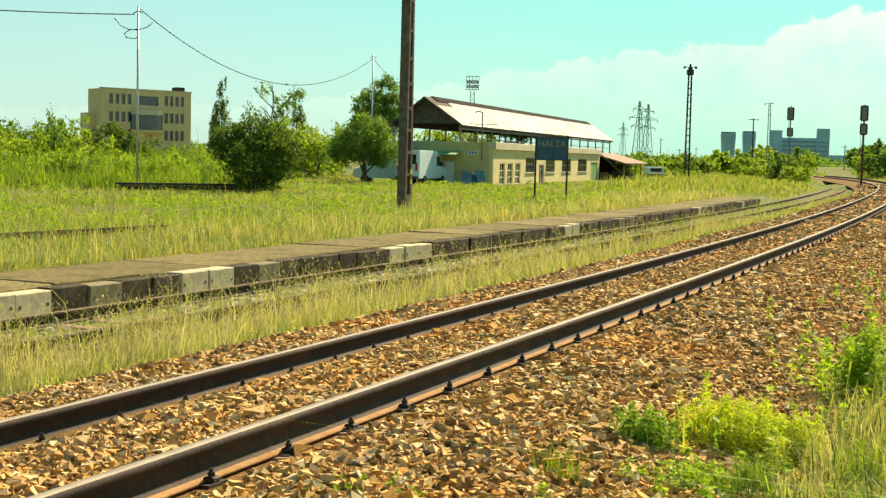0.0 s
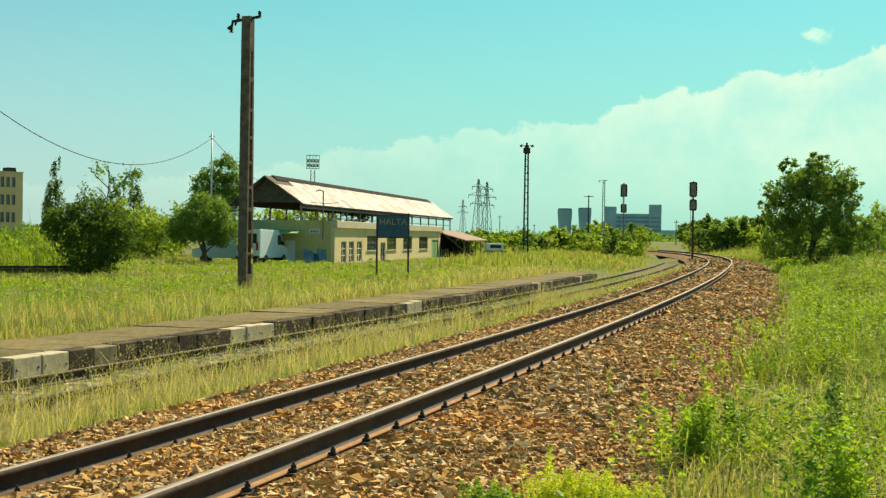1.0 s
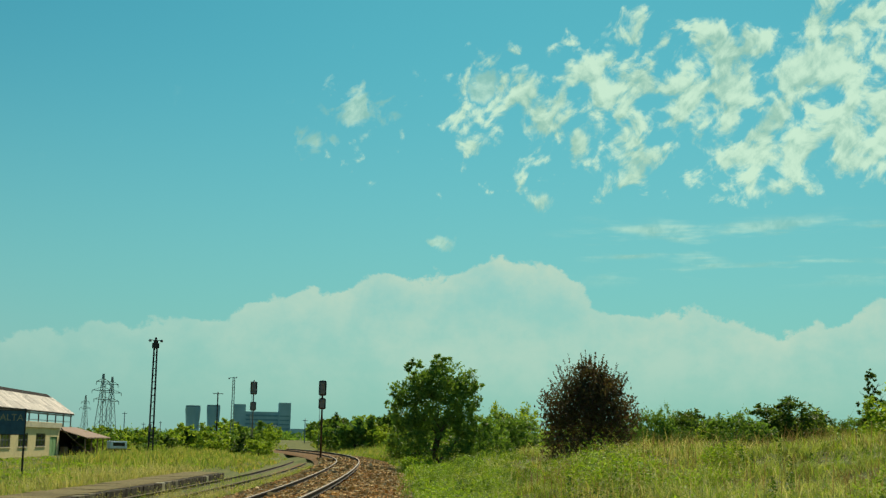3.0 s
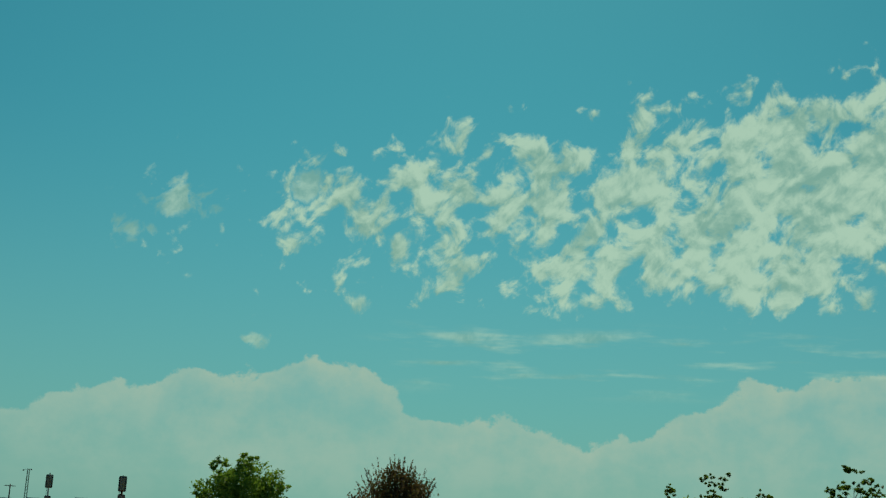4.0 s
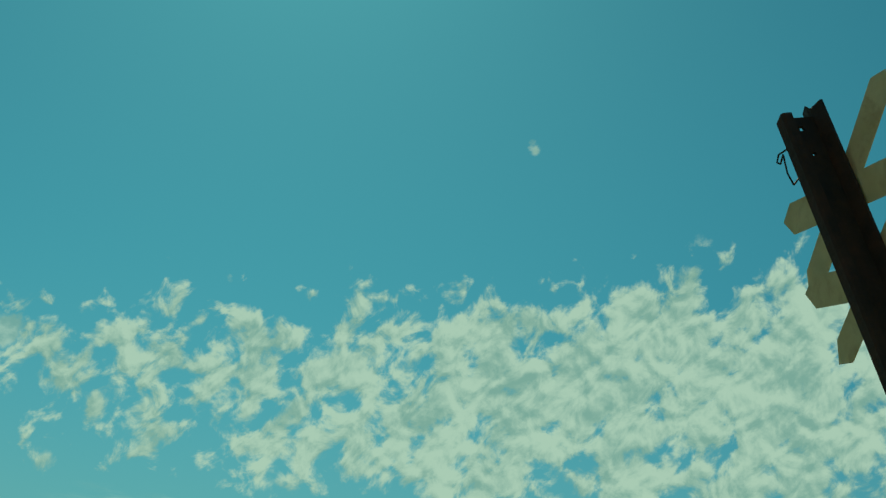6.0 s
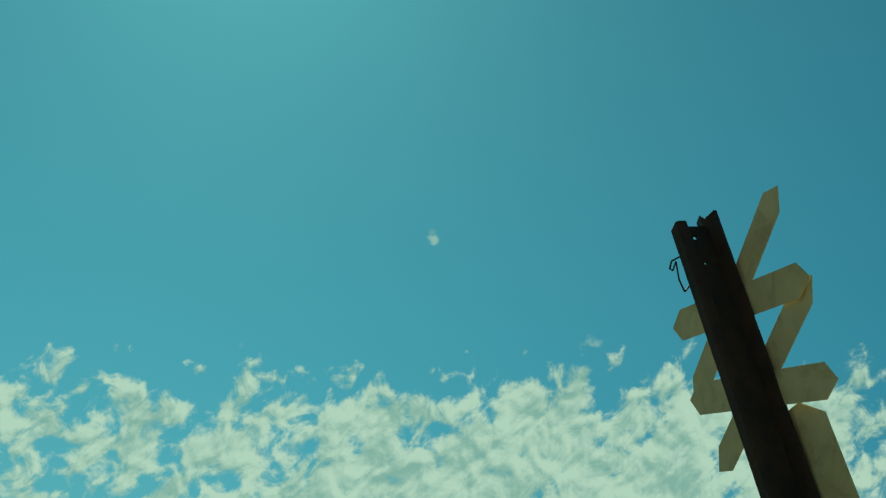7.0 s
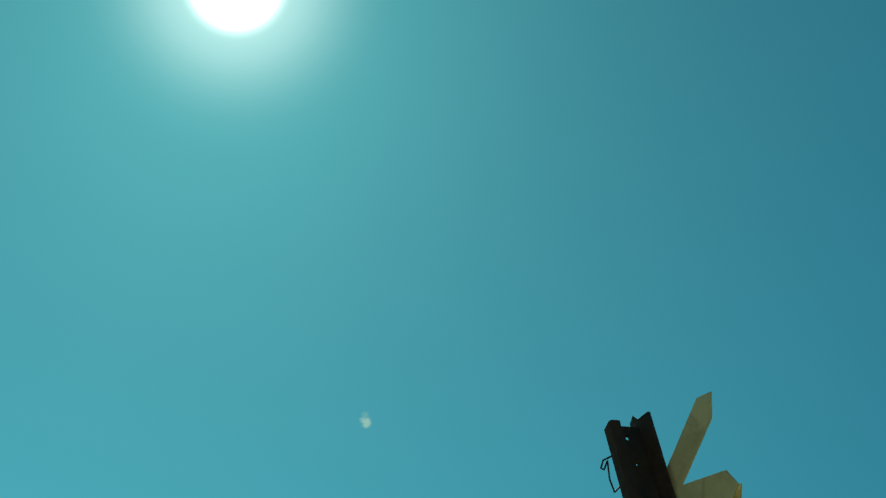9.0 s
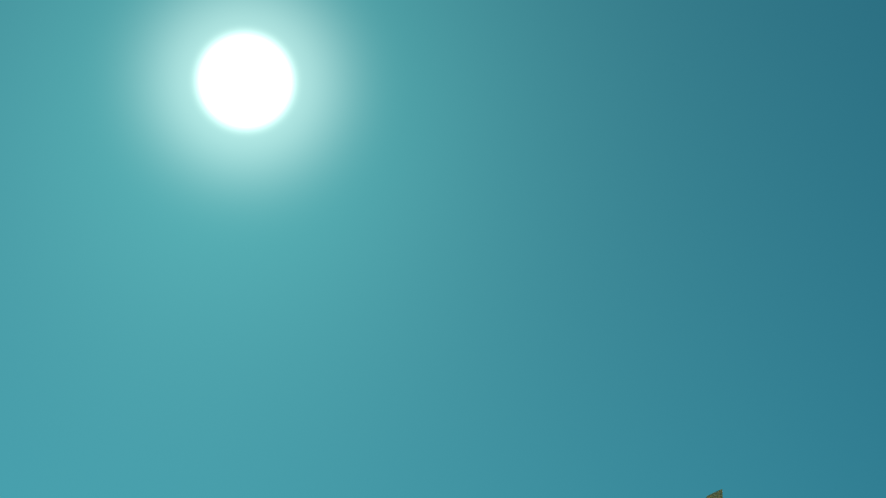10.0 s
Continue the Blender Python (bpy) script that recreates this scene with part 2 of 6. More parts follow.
CONCRETE_DARK = material("blackened_concrete", (0.03, 0.024, 0.016), (0.085, 0.068, 0.045), 4.0, 0.92, 0.5, stain=(0.20, 0.17, 0.12), stain_scale=1.3, stain_amount=0.28, per_object=0.3)
PAVING = material("mossy_platform_slab", (0.125, 0.10, 0.04), (0.235, 0.19, 0.085), 6.0, 0.94, 0.7, stain=(0.055, 0.055, 0.02), stain_scale=1.1, stain_amount=0.7, per_object=0.18)
LIMEWASH = material("limewashed_concrete", (0.4, 0.355, 0.235), (0.56, 0.5, 0.35), 5.0, 0.9, 0.4, stain=(0.30, 0.25, 0.18), stain_scale=2.0)
MAST_MAT = material("mast_concrete", (0.10, 0.075, 0.055), (0.20, 0.155, 0.115), 4.0, 0.9, 0.4, stain=(0.07, 0.05, 0.04), stain_scale=0.8)
YELLOW_MARK = material("faded_yellow_paint", (0.55, 0.40, 0.06), (0.68, 0.50, 0.12), 8.0, 0.7, 0.2)


# ---------------------------------------------------------------- building blocks
def mesh_from(name, verts, faces, mats):
    """A mesh from arrays; every face has the same number of corners."""
    verts, faces = np.asarray(verts, np.float32), np.asarray(faces, np.int32)
    me = bpy.data.meshes.new(name)
    k = faces.shape[1]
    me.vertices.add(len(verts))
    me.vertices.foreach_set("co", verts.ravel())
    me.loops.add(faces.size)
    me.loops.foreach_set("vertex_index", faces.ravel())
    me.polygons.add(len(faces))
    me.polygons.foreach_set("loop_start", np.arange(0, faces.size, k, dtype=np.int32))
    me.polygons.foreach_set("loop_total", np.full(len(faces), k, np.int32))
    me.update(calc_edges=True)
    for m in (mats if isinstance(mats, (list, tuple)) else [mats]):
        me.materials.append(m)
    return me


def thing(name, label, category, at=(0, 0, 0), group="", turn=0.0):
    ob = new(name)
    ob.empty_display_size = 0.2
    ob.matrix_world = pose(*at, 0, 0, turn)
    return tagged(ob, label, category, group)


def part(name, bm, mat, parent, label="", smooth=False):
    """Links a bmesh as one mesh object under a thing or a part."""
    me = bpy.data.meshes.new(name)
    bmesh.ops.recalc_face_normals(bm, faces=bm.faces)
    bm.to_mesh(me)
    bm.free()
    for m in (mat if isinstance(mat, (list, tuple)) else [mat]):
        me.materials.append(m)
    if smooth:
        for p in me.polygons:
            p.use_smooth = True
    ob = new(name, me)
    ob.parent = parent
    return tagged(ob, label)


def piece(name, me, parent, m=None, label=""):
    ob = new(name, me)
    ob.parent = parent
    if m is not None:
        ob.matrix_basis = m
    return tagged(ob, label)


def box(bm, x0, x1, y0, y1, z0, z1, mi=0, bevel=0.0):
    v = [bm.verts.new(c) for c in ((x0, y0, z0), (x1, y0, z0), (x1, y1, z0), (x0, y1, z0), (x0, y0, z1), (x1, y0, z1), (x1, y1, z1), (x0, y1, z1))]
    fs = [bm.faces.new([v[i] for i in q]) for q in ((3, 2, 1, 0), (4, 5, 6, 7), (0, 1, 5, 4), (1, 2, 6, 5), (2, 3, 7, 6), (3, 0, 4, 7))]
    for f in fs:
        f.material_index = mi
    if bevel:
        es = list({e for f in fs for e in f.edges})
        bmesh.ops.bevel(bm, geom=es, offset=bevel, segments=1, affect="EDGES")
    return bm


def block(x0, x1, y0, y1, z0, z1, bevel=0.0):
    return box(bmesh.new(), x0, x1, y0, y1, z0, z1, 0, bevel)


def rod(bm, a, b, r0, r1=None, n=8, cap=True):
    """A round bar from a to b."""
    a, b = Vector(a), Vector(b)
    r1 = r0 if r1 is None else r1
    q = (b - a).to_track_quat("Z", "Y").to_matrix()
    rings = []
    for p, r in ((a, r0), (b, r1)):
        rings.append([bm.verts.new(p + q @ Vector((r * math.cos(i * math.tau / n), r * math.sin(i * math.tau / n), 0))) for i in range(n)])
    for i in range(n):
        bm.faces.new((rings[0][i], rings[0][(i + 1) % n], rings[1][(i + 1) % n], rings[1][i]))
    if cap:
        bm.faces.new(rings[0][::-1])
        bm.faces.new(rings[1])
    return bm


def bar(bm, a, b, w, h=None):
    """A square bar from a to b."""
    a, b = Vector(a), Vector(b)
    h = w if h is None else h
    q = (b - a).to_track_quat("Z", "Y").to_matrix()
    rings = [[bm.verts.new(p + q @ Vector((sx * w / 2, sy * h / 2, 0))) for sx, sy in ((-1, -1), (1, -1), (1, 1), (-1, 1))] for p in (a, b)]
    for i in range(4):
        bm.faces.new((rings[0][i], rings[0][(i + 1) % 4], rings[1][(i + 1) % 4], rings[1][i]))
    bm.faces.new(rings[0][::-1])
    bm.faces.new(rings[1])
    return bm


def tube(bm, pts, r, n=6):
    for a, b in zip(pts, pts[1:]):
        rod(bm, a, b, r, r, n, False)
    return bm


def prism(bm, poly, depth, m=None):
    """Extrudes a polygon in x, z along y by depth."""
    m = m or Matrix()
    a = [bm.verts.new(m @ Vector((x, 0, z))) for x, z in poly]
    b = [bm.verts.new(m @ Vector((x, depth, z))) for x, z in poly]
    bm.faces.new(a)
    bm.faces.new(b[::-1])
    for i in range(len(poly)):
        j = (i + 1) % len(poly)
        bm.faces.new((a[j], a[i], b[i], b[j]))
    return bm


def panel(length, height, thick, openings):
    """A wall in x, z with holes (x0, x1, z0, z1) through it, one closed skin; y from 0 to thick."""
    bm = bmesh.new()
    xs = sorted({0, length, *[o[0] for o in openings], *[o[1] for o in openings]})
    zs = sorted({0, height, *[o[2] for o in openings], *[o[3] for o in openings]})
    seen = {}

    def corner(i, k, y):
        if (i, k, y) not in seen:
            seen[i, k, y] = bm.verts.new((xs[i], y, zs[k]))
        return seen[i, k, y]

    def solid(i, k):
        if not (0 <= i < len(xs) - 1 and 0 <= k < len(zs) - 1):
            return False
        cx, cz = (xs[i] + xs[i + 1]) / 2, (zs[k] + zs[k + 1]) / 2
        return not any(o[0] < cx < o[1] and o[2] < cz < o[3] for o in openings)

    for i in range(len(xs) - 1):
        for k in range(len(zs) - 1):
            if not solid(i, k):
                continue
            ring = ((i, k), (i + 1, k), (i + 1, k + 1), (i, k + 1))
            bm.faces.new([corner(*c, 0) for c in ring])
            bm.faces.new([corner(*c, thick) for c in ring[::-1]])
            for (p, q), (di, dk) in zip(zip(ring, ring[1:] + ring[:1]), ((0, -1), (1, 0), (0, 1), (-1, 0))):
                if not solid(i + di, k + dk):
                    bm.faces.new((corner(*q, 0), corner(*p, 0), corner(*p, thick), corner(*q, thick)))
    return bm


def lettering(text, size, mat, parent, m, name="lettering", depth=0.01):
    cu = bpy.data.curves.new(name, "FONT")
    cu.body, cu.size, cu.extrude, cu.align_x, cu.align_y = text, size, depth, "CENTER", "CENTER"
    tmp = bpy.data.objects.new("tmp_text", cu)
    scene.collection.objects.link(tmp)
    me = bpy.data.meshes.new_from_object(tmp.evaluated_get(bpy.context.evaluated_depsgraph_get()))
    bpy.data.objects.remove(tmp)
    me.name = name
    me.materials.clear()
    me.materials.append(mat)
    return piece(name, me, parent, m)


# ---------------------------------------------------------------- the lines of the two tracks
def centre_line(x, y, heading, k0, k1, back, ahead, bend=999, k2=0.0):
    pts = []
    for i in range(back, 0, -1):
        pts.append((x - math.sin(heading) * i, y - math.cos(heading) * i, heading))
    for i in range(ahead):
        pts.append((x, y, heading))
        x, y = x + math.sin(heading), y + math.cos(heading)
        heading -= max(k0 + k1 * i, 0.0) if i < bend else k2
    return np.array(pts)


MAIN_BACK, SIDE_BACK = 30, 20
MAIN = centre_line(-3.562, 2.0, 0.42043, 0.001368, -0.00001026, MAIN_BACK, 230, 80, 0.0019)
SIDE = centre_line(-8.02, 8.0, 0.42329, 0.00084982, -0.00000072, SIDE_BACK, 205)


def on(line, back, s, u=0.0):
    """The place s metres along a line and u to its right, and the heading there."""
    i = min(max(s + back, 0), len(line) - 1.001)
    k = int(i)
    w = i - k
    x, y, h = line[k] * (1 - w) + line[k + 1] * w
    return x + math.cos(h) * u, y - math.sin(h) * u, h


def offset(line, xy):
    """Signed distance to the right of a line, and the way along it, for many places."""
    xy = np.atleast_2d(xy)
    u, s = np.empty(len(xy)), np.empty(len(xy))
    for a in range(0, len(xy), 4000):
        q = xy[a:a + 4000]
        d = (q[:, None, 0] - line[None, :, 0]) ** 2 + (q[:, None, 1] - line[None, :, 1]) ** 2
        i = d.argmin(1)
        L = line[i]
        u[a:a + 4000] = (q[:, 0] - L[:, 0]) * np.cos(L[:, 2]) - (q[:, 1] - L[:, 1]) * np.sin(L[:, 2])
        s[a:a + 4000] = i
    return u, s


HEAD_R, HEAD_L, SIDE_R, SIDE_L = 0.35, 0.222, -0.44, -0.455
PROFILE_U = [-2000, -300, -60, -20, -6, -4.6, -3.4, -2.6, -1.9, -1.3, 1.3, 1.9, 2.7, 3.6, 4.6, 6.5, 12, 20, 32, 60, 200, 2000]
PROFILE_Z = [-0.6, -0.6, -0.5, -0.5, -0.55, -0.5, -0.36, -0.22, 0.0, 0.03, 0.19, 0.15, 0.02, 0.0, -0.04, 0.12, 0.62, 1.05, 1.25, 1.2, 0.6, -0.4]
SIDE_U = [-2000, -300, -60, -25, -8, -3.3, -2.9, 1.3, 2.6]
SIDE_Z = [-0.6, -0.6, -0.5, -0.42, -0.28, -0.26, -0.62, -0.62, -0.55]
BED_U, BED_Z = [-2.4, -1.9, -1.3, 1.3, 1.9, 2.9, 3.3], [-0.18, 0.02, 0.05, 0.21, 0.17, 0.03, 0.0]


def ground_z(x, y):
    xy = np.stack([np.ravel(x), np.ravel(y)], 1)
    um, _ = offset(MAIN, xy)
    us, _ = offset(SIDE, xy)
    z = np.interp(um, PROFILE_U, PROFILE_Z)
    zs = np.interp(us, SIDE_U, SIDE_Z)
    w = np.clip((us - 1.9) / 0.7, 0, 1)
    w = np.where(um > -2.6, 1, w)
    z = w * z + (1 - w) * zs
    r = np.hypot(xy[:, 0], xy[:, 1])
    bump = 0.05 * np.sin(xy[:, 0] * 0.9 + 1) * np.sin(xy[:, 1] * 0.7) + 0.09 * np.sin(xy[:, 0] * 0.23) * np.sin(xy[:, 1] * 0.31 + 2)
    mound = 0.24 * np.sin(xy[:, 0] * 0.75 + np.sin(xy[:, 1] * 0.5)) * np.sin(xy[:, 1] * 0.62 + 0.7)
    z = z + np.where((um > 3.4) | (us < -4), bump, 0) + mound * np.clip((um - 4.0) / 2.5, 0, 1) * (r < 90)
    z = z + np.interp(r, [8, 20, 40, 60, 90, 200], [0, 0.2, 0.75, 0.62, 0.3, 0.0]) * np.clip((um - 4.0) / 4.0, 0, 1)
    return z.reshape(np.shape(x))


def gz(x, y):
    return float(ground_z(np.array([x]), np.array([y]))[0])


def build_ground():
    rad = np.concatenate([[0.0], np.arange(0.5, 26, 0.25), np.geomspace(26, 3200, 110)])
    ang = np.radians(np.concatenate([np.arange(-40, 76, 0.7), np.arange(76, 320, 4.0)]))
    R, A = np.meshgrid(rad, ang, indexing="ij")
    X, Y = R * np.sin(A) + 0.31, R * np.cos(A) - 0.43
    Z = ground_z(X, Y)
    um, _ = offset(MAIN, np.stack([X.ravel(), Y.ravel()], 1))
    Z = Z - np.where((um > -2.3) & (um < 3.2), 0.07, 0).reshape(Z.shape)
    n, m = R.shape
    i, j = np.meshgrid(np.arange(n - 1), np.arange(m), indexing="ij")
    jn = (j + 1) % m
    faces = np.stack([i * m + j, i * m + jn, (i + 1) * m + jn, (i + 1) * m + j], -1).reshape(-1, 4)[:, ::-1]
    me = mesh_from("ground", np.stack([X, Y, Z], -1).reshape(-1, 3), faces, EARTH)
    tagged(new("ground", me), "dry grassy soil of the station yard and field", "ground", kind="structure")


build_ground()


# ---------------------------------------------------------------- tracks
RAIL_PROFILE = [(-0.036, 0.0), (0.036, 0.0), (0.036, -0.030), (0.030, -0.040), (0.010, -0.052), (0.009, -0.128), (0.030, -0.142),
                (0.070, -0.150), (0.070, -0.162), (-0.070, -0.162), (-0.070, -0.150), (-0.030, -0.142), (-0.009, -0.128),
                (-0.010, -0.052), (-0.030, -0.040), (-0.036, -0.030)]


def rail_mesh(line, back, s0, s1, u, z, mats, cant):
    """A rail swept along a line: head, web and foot in their own materials."""
    ss = [s0 + i * 0.5 for i in range(int((min(s1, 40) - s0) * 2))] + list(np.arange(min(s1, 40), s1, 1.5))
    n = len(RAIL_PROFILE)
    co, si = math.cos(cant), math.sin(cant)
    verts = []
    for s in ss:
        for a, b in RAIL_PROFILE:
            x, y, _ = on(line, back, s, u + a * co - b * si)
            verts.append((x, y, z + a * si + b * co))
    faces = [(k * n + i, k * n + (i + 1) % n, (k + 1) * n + (i + 1) % n, (k + 1) * n + i) for k in range(len(ss) - 1) for i in range(n)]
    me = mesh_from("rail", verts, faces, mats)
    slot = [0, 1, 1, 1, 1, 1, 2, 2, 2, 2, 2, 1, 1, 1, 1, 1]
    me.polygons.foreach_set("material_index", np.array(slot * (len(ss) - 1), np.int32))
    return me


def fastening_mesh(side):
    bm = bmesh.new()
    box(bm, 0.02 * side, 0.125 * side, -0.07, 0.07, -0.175, -0.160) if side > 0 else box(bm, 0.125 * side, 0.02 * side, -0.07, 0.07, -0.175, -0.160)
    x = 0.088 * side
    box(bm, min(x - 0.030, x + 0.030), max(x - 0.030, x + 0.030), -0.028, 0.028, -0.160, -0.134, 0, 0.006)
    rod(bm, (x, 0, -0.136), (x, 0, -0.114), 0.018, 0.018, 6)
    rod(bm, (x, 0, -0.114), (x, 0, -0.098), 0.010, 0.010, 6)
    me = bpy.data.meshes.new("fastening")
    bmesh.ops.recalc_face_normals(bm, faces=bm.faces)
    bm.to_mesh(me)
    bm.free()
    me.materials.append(IRON)
    return me


def build_track(name, label, line, back, zl, zr, s0, s1, mats, spacing, near_end, far_end, sleeper_drop):
    track = thing(name, label, "railway track")
    cant = math.atan2(zr - zl, 1.506)
    for u, z in ((-0.753, zl), (0.753, zr)):
        piece("rail", rail_mesh(line, back, s0, s1, u, z, mats, cant), track, label="steel rail")
    left, right = fastening_mesh(-1), fastening_mesh(1)
    bm = block(-1.3, 1.3, -0.125, 0.125, -0.15, 0.0, 0.012)
    sl = bpy.data.meshes.new("sleeper")
    bm.to_mesh(sl)
    bm.free()
    sl.materials.append(TIMBER)
    rng = random.Random(5)
    s = s0 + 2
    while s < far_end:
        x, y, h = on(line, back, s)
        zc = (zl + zr) / 2 - 0.172
        m = Matrix.Translation((x, y, zc + sleeper_drop + rng.uniform(-0.012, 0.006))) @ Matrix.Rotation(-h, 4, "Z") @ Matrix.Rotation(-cant, 4, "Y")
        piece("sleeper", sl, track, m)
        for u, z in ((-0.753, zl), (0.753, zr)):
            x, y, h = on(line, back, s, u)
            m = Matrix.Translation((x, y, z)) @ Matrix.Rotation(-h, 4, "Z") @ Matrix.Rotation(-cant, 4, "Y") @ Matrix.Rotation(rng.uniform(-0.08, 0.08), 4, "Z")
            piece("fastening", right, track, m)
            if s < near_end:
                piece("fastening", left, track, m)
        s += spacing
    return track


build_track("main_track", "main railway track, polished heads on rusty rails with shade-darkened webs in stone ballast", MAIN, MAIN_BACK, HEAD_L, HEAD_R, -12, 190, (RAIL_TOP, RAIL_WEB, RAIL_FOOT), 0.655, 14, 66, 0.0)
build_track("siding_track", "overgrown rusty siding track beside the platform", SIDE, SIDE_BACK, SIDE_L, SIDE_R, -8, 156, (SIDE_TOP, RAIL_WEB, RUST), 0.66, -90, 52, 0.01)


def strip(name, line, back, us, zs, ss, mat, label, category):
    verts, n = [], len(us)
    for s in ss:
        for u, z in zip(us, zs):
            x, y, _ = on(line, back, s, u)
            verts.append((x, y, z))
    faces = [(k * n + i, k * n + i + 1, (k + 1) * n + i + 1, (k + 1) * n + i) for k in range(len(ss) - 1) for i in range(n - 1)]
    return tagged(new(name, mesh_from(name, verts, faces, mat)), label, category, kind="structure")


BED_S = list(np.arange(-12, 60, 1.0)) + list(np.arange(60, 190, 3.0))
ballast = strip("ballast", MAIN, MAIN_BACK, BED_U, BED_Z, BED_S, GRAVEL, "bed of rust-brown crushed stone under the main track", "ballast")
strip("siding_bed", SIDE, SIDE_BACK, [-1.5, -0.9, 0.9, 1.7], [-0.66, -0.625, -0.615, -0.6], BED_S, GRAVEL, "dirty grey stone bed under the siding", "ballast")



def random_turns(rng, n):
    q = rng.normal(size=(n, 4))
    q /= np.linalg.norm(q, axis=1)[:, None]
    w, x, y, z = q.T
    return np.stack([np.stack([1 - 2 * (y * y + z * z), 2 * (x * y - z * w), 2 * (x * z + y * w)], -1),
                     np.stack([2 * (x * y + z * w), 1 - 2 * (x * x + z * z), 2 * (y * z - x * w)], -1),
                     np.stack([2 * (x * z - y * w), 2 * (y * z + x * w), 1 - 2 * (x * x + y * y)], -1)], 1)


OCTA = np.array([(1, 0, 0), (-1, 0, 0), (0, 1, 0), (0, -1, 0), (0, 0, 1), (0, 0, -1)], float)
OCTA_F = np.array([(0, 2, 4), (2, 1, 4), (1, 3, 4), (3, 0, 4), (2, 0, 5), (1, 2, 5), (3, 1, 5), (0, 3, 5)])
WEDGE = np.array([(-0.85, -0.7, -0.6), (0.95, -0.55, -0.6), (0.1, 0.95, -0.6), (-0.8, -0.6, 0.6), (0.8, -0.65, 0.6), (-0.05, 0.85, 0.6)], float)
WEDGE_F = np.array([(2, 1, 0), (3, 4, 5), (0, 1, 4), (0, 4, 3), (1, 2, 5), (1, 5, 4), (2, 0, 3), (2, 3, 5)])


def stones(rng, places, size):
    """Sharp broken stones: bent lumps and flat wedges, most of them lying flat."""
    n = len(places)
    wedge = rng.uniform(size=n) < 0.72
    v = np.where(wedge[:, None, None], WEDGE[None] * 0.68, OCTA[None] * 0.72) + rng.uniform(-0.24, 0.24, (n, 6, 3))
    shape = np.stack([rng.uniform(0.95, 1.55, n), rng.uniform(0.70, 1.05, n), rng.uniform(0.58, 1.0, n)], 1)
    v *= (size * rng.lognormal(0, 0.30, n))[:, None, None] * shape[:, None, :]
    tilt, a = rng.normal(0, 0.6, n), rng.uniform(0, math.tau, n)
    c, d, z0, z1 = np.cos(a), np.sin(a), np.cos(tilt), np.sin(tilt)
    turn = np.stack([np.stack([c, -d * z0, d * z1], -1), np.stack([d, c * z0, -c * z1], -1), np.stack([0 * c, z1, z0], -1)], 1)
    v = np.einsum("nij,nkj->nki", turn, v) + places[:, None, :]
    f = np.where(wedge[:, None, None], WEDGE_F[None], OCTA_F[None]) + (np.arange(n) * 6)[:, None, None]
    return v.reshape(-1, 3), f.reshape(-1, 3)


def along(line, back, s, u):
    i = np.clip(s + back, 0, len(line) - 1.001)
    k = i.astype(int)
    L = line[k] * (1 - (i - k))[:, None] + line[k + 1] * (i - k)[:, None]
    return np.stack([L[:, 0] + np.cos(L[:, 2]) * u, L[:, 1] - np.sin(L[:, 2]) * u], 1)


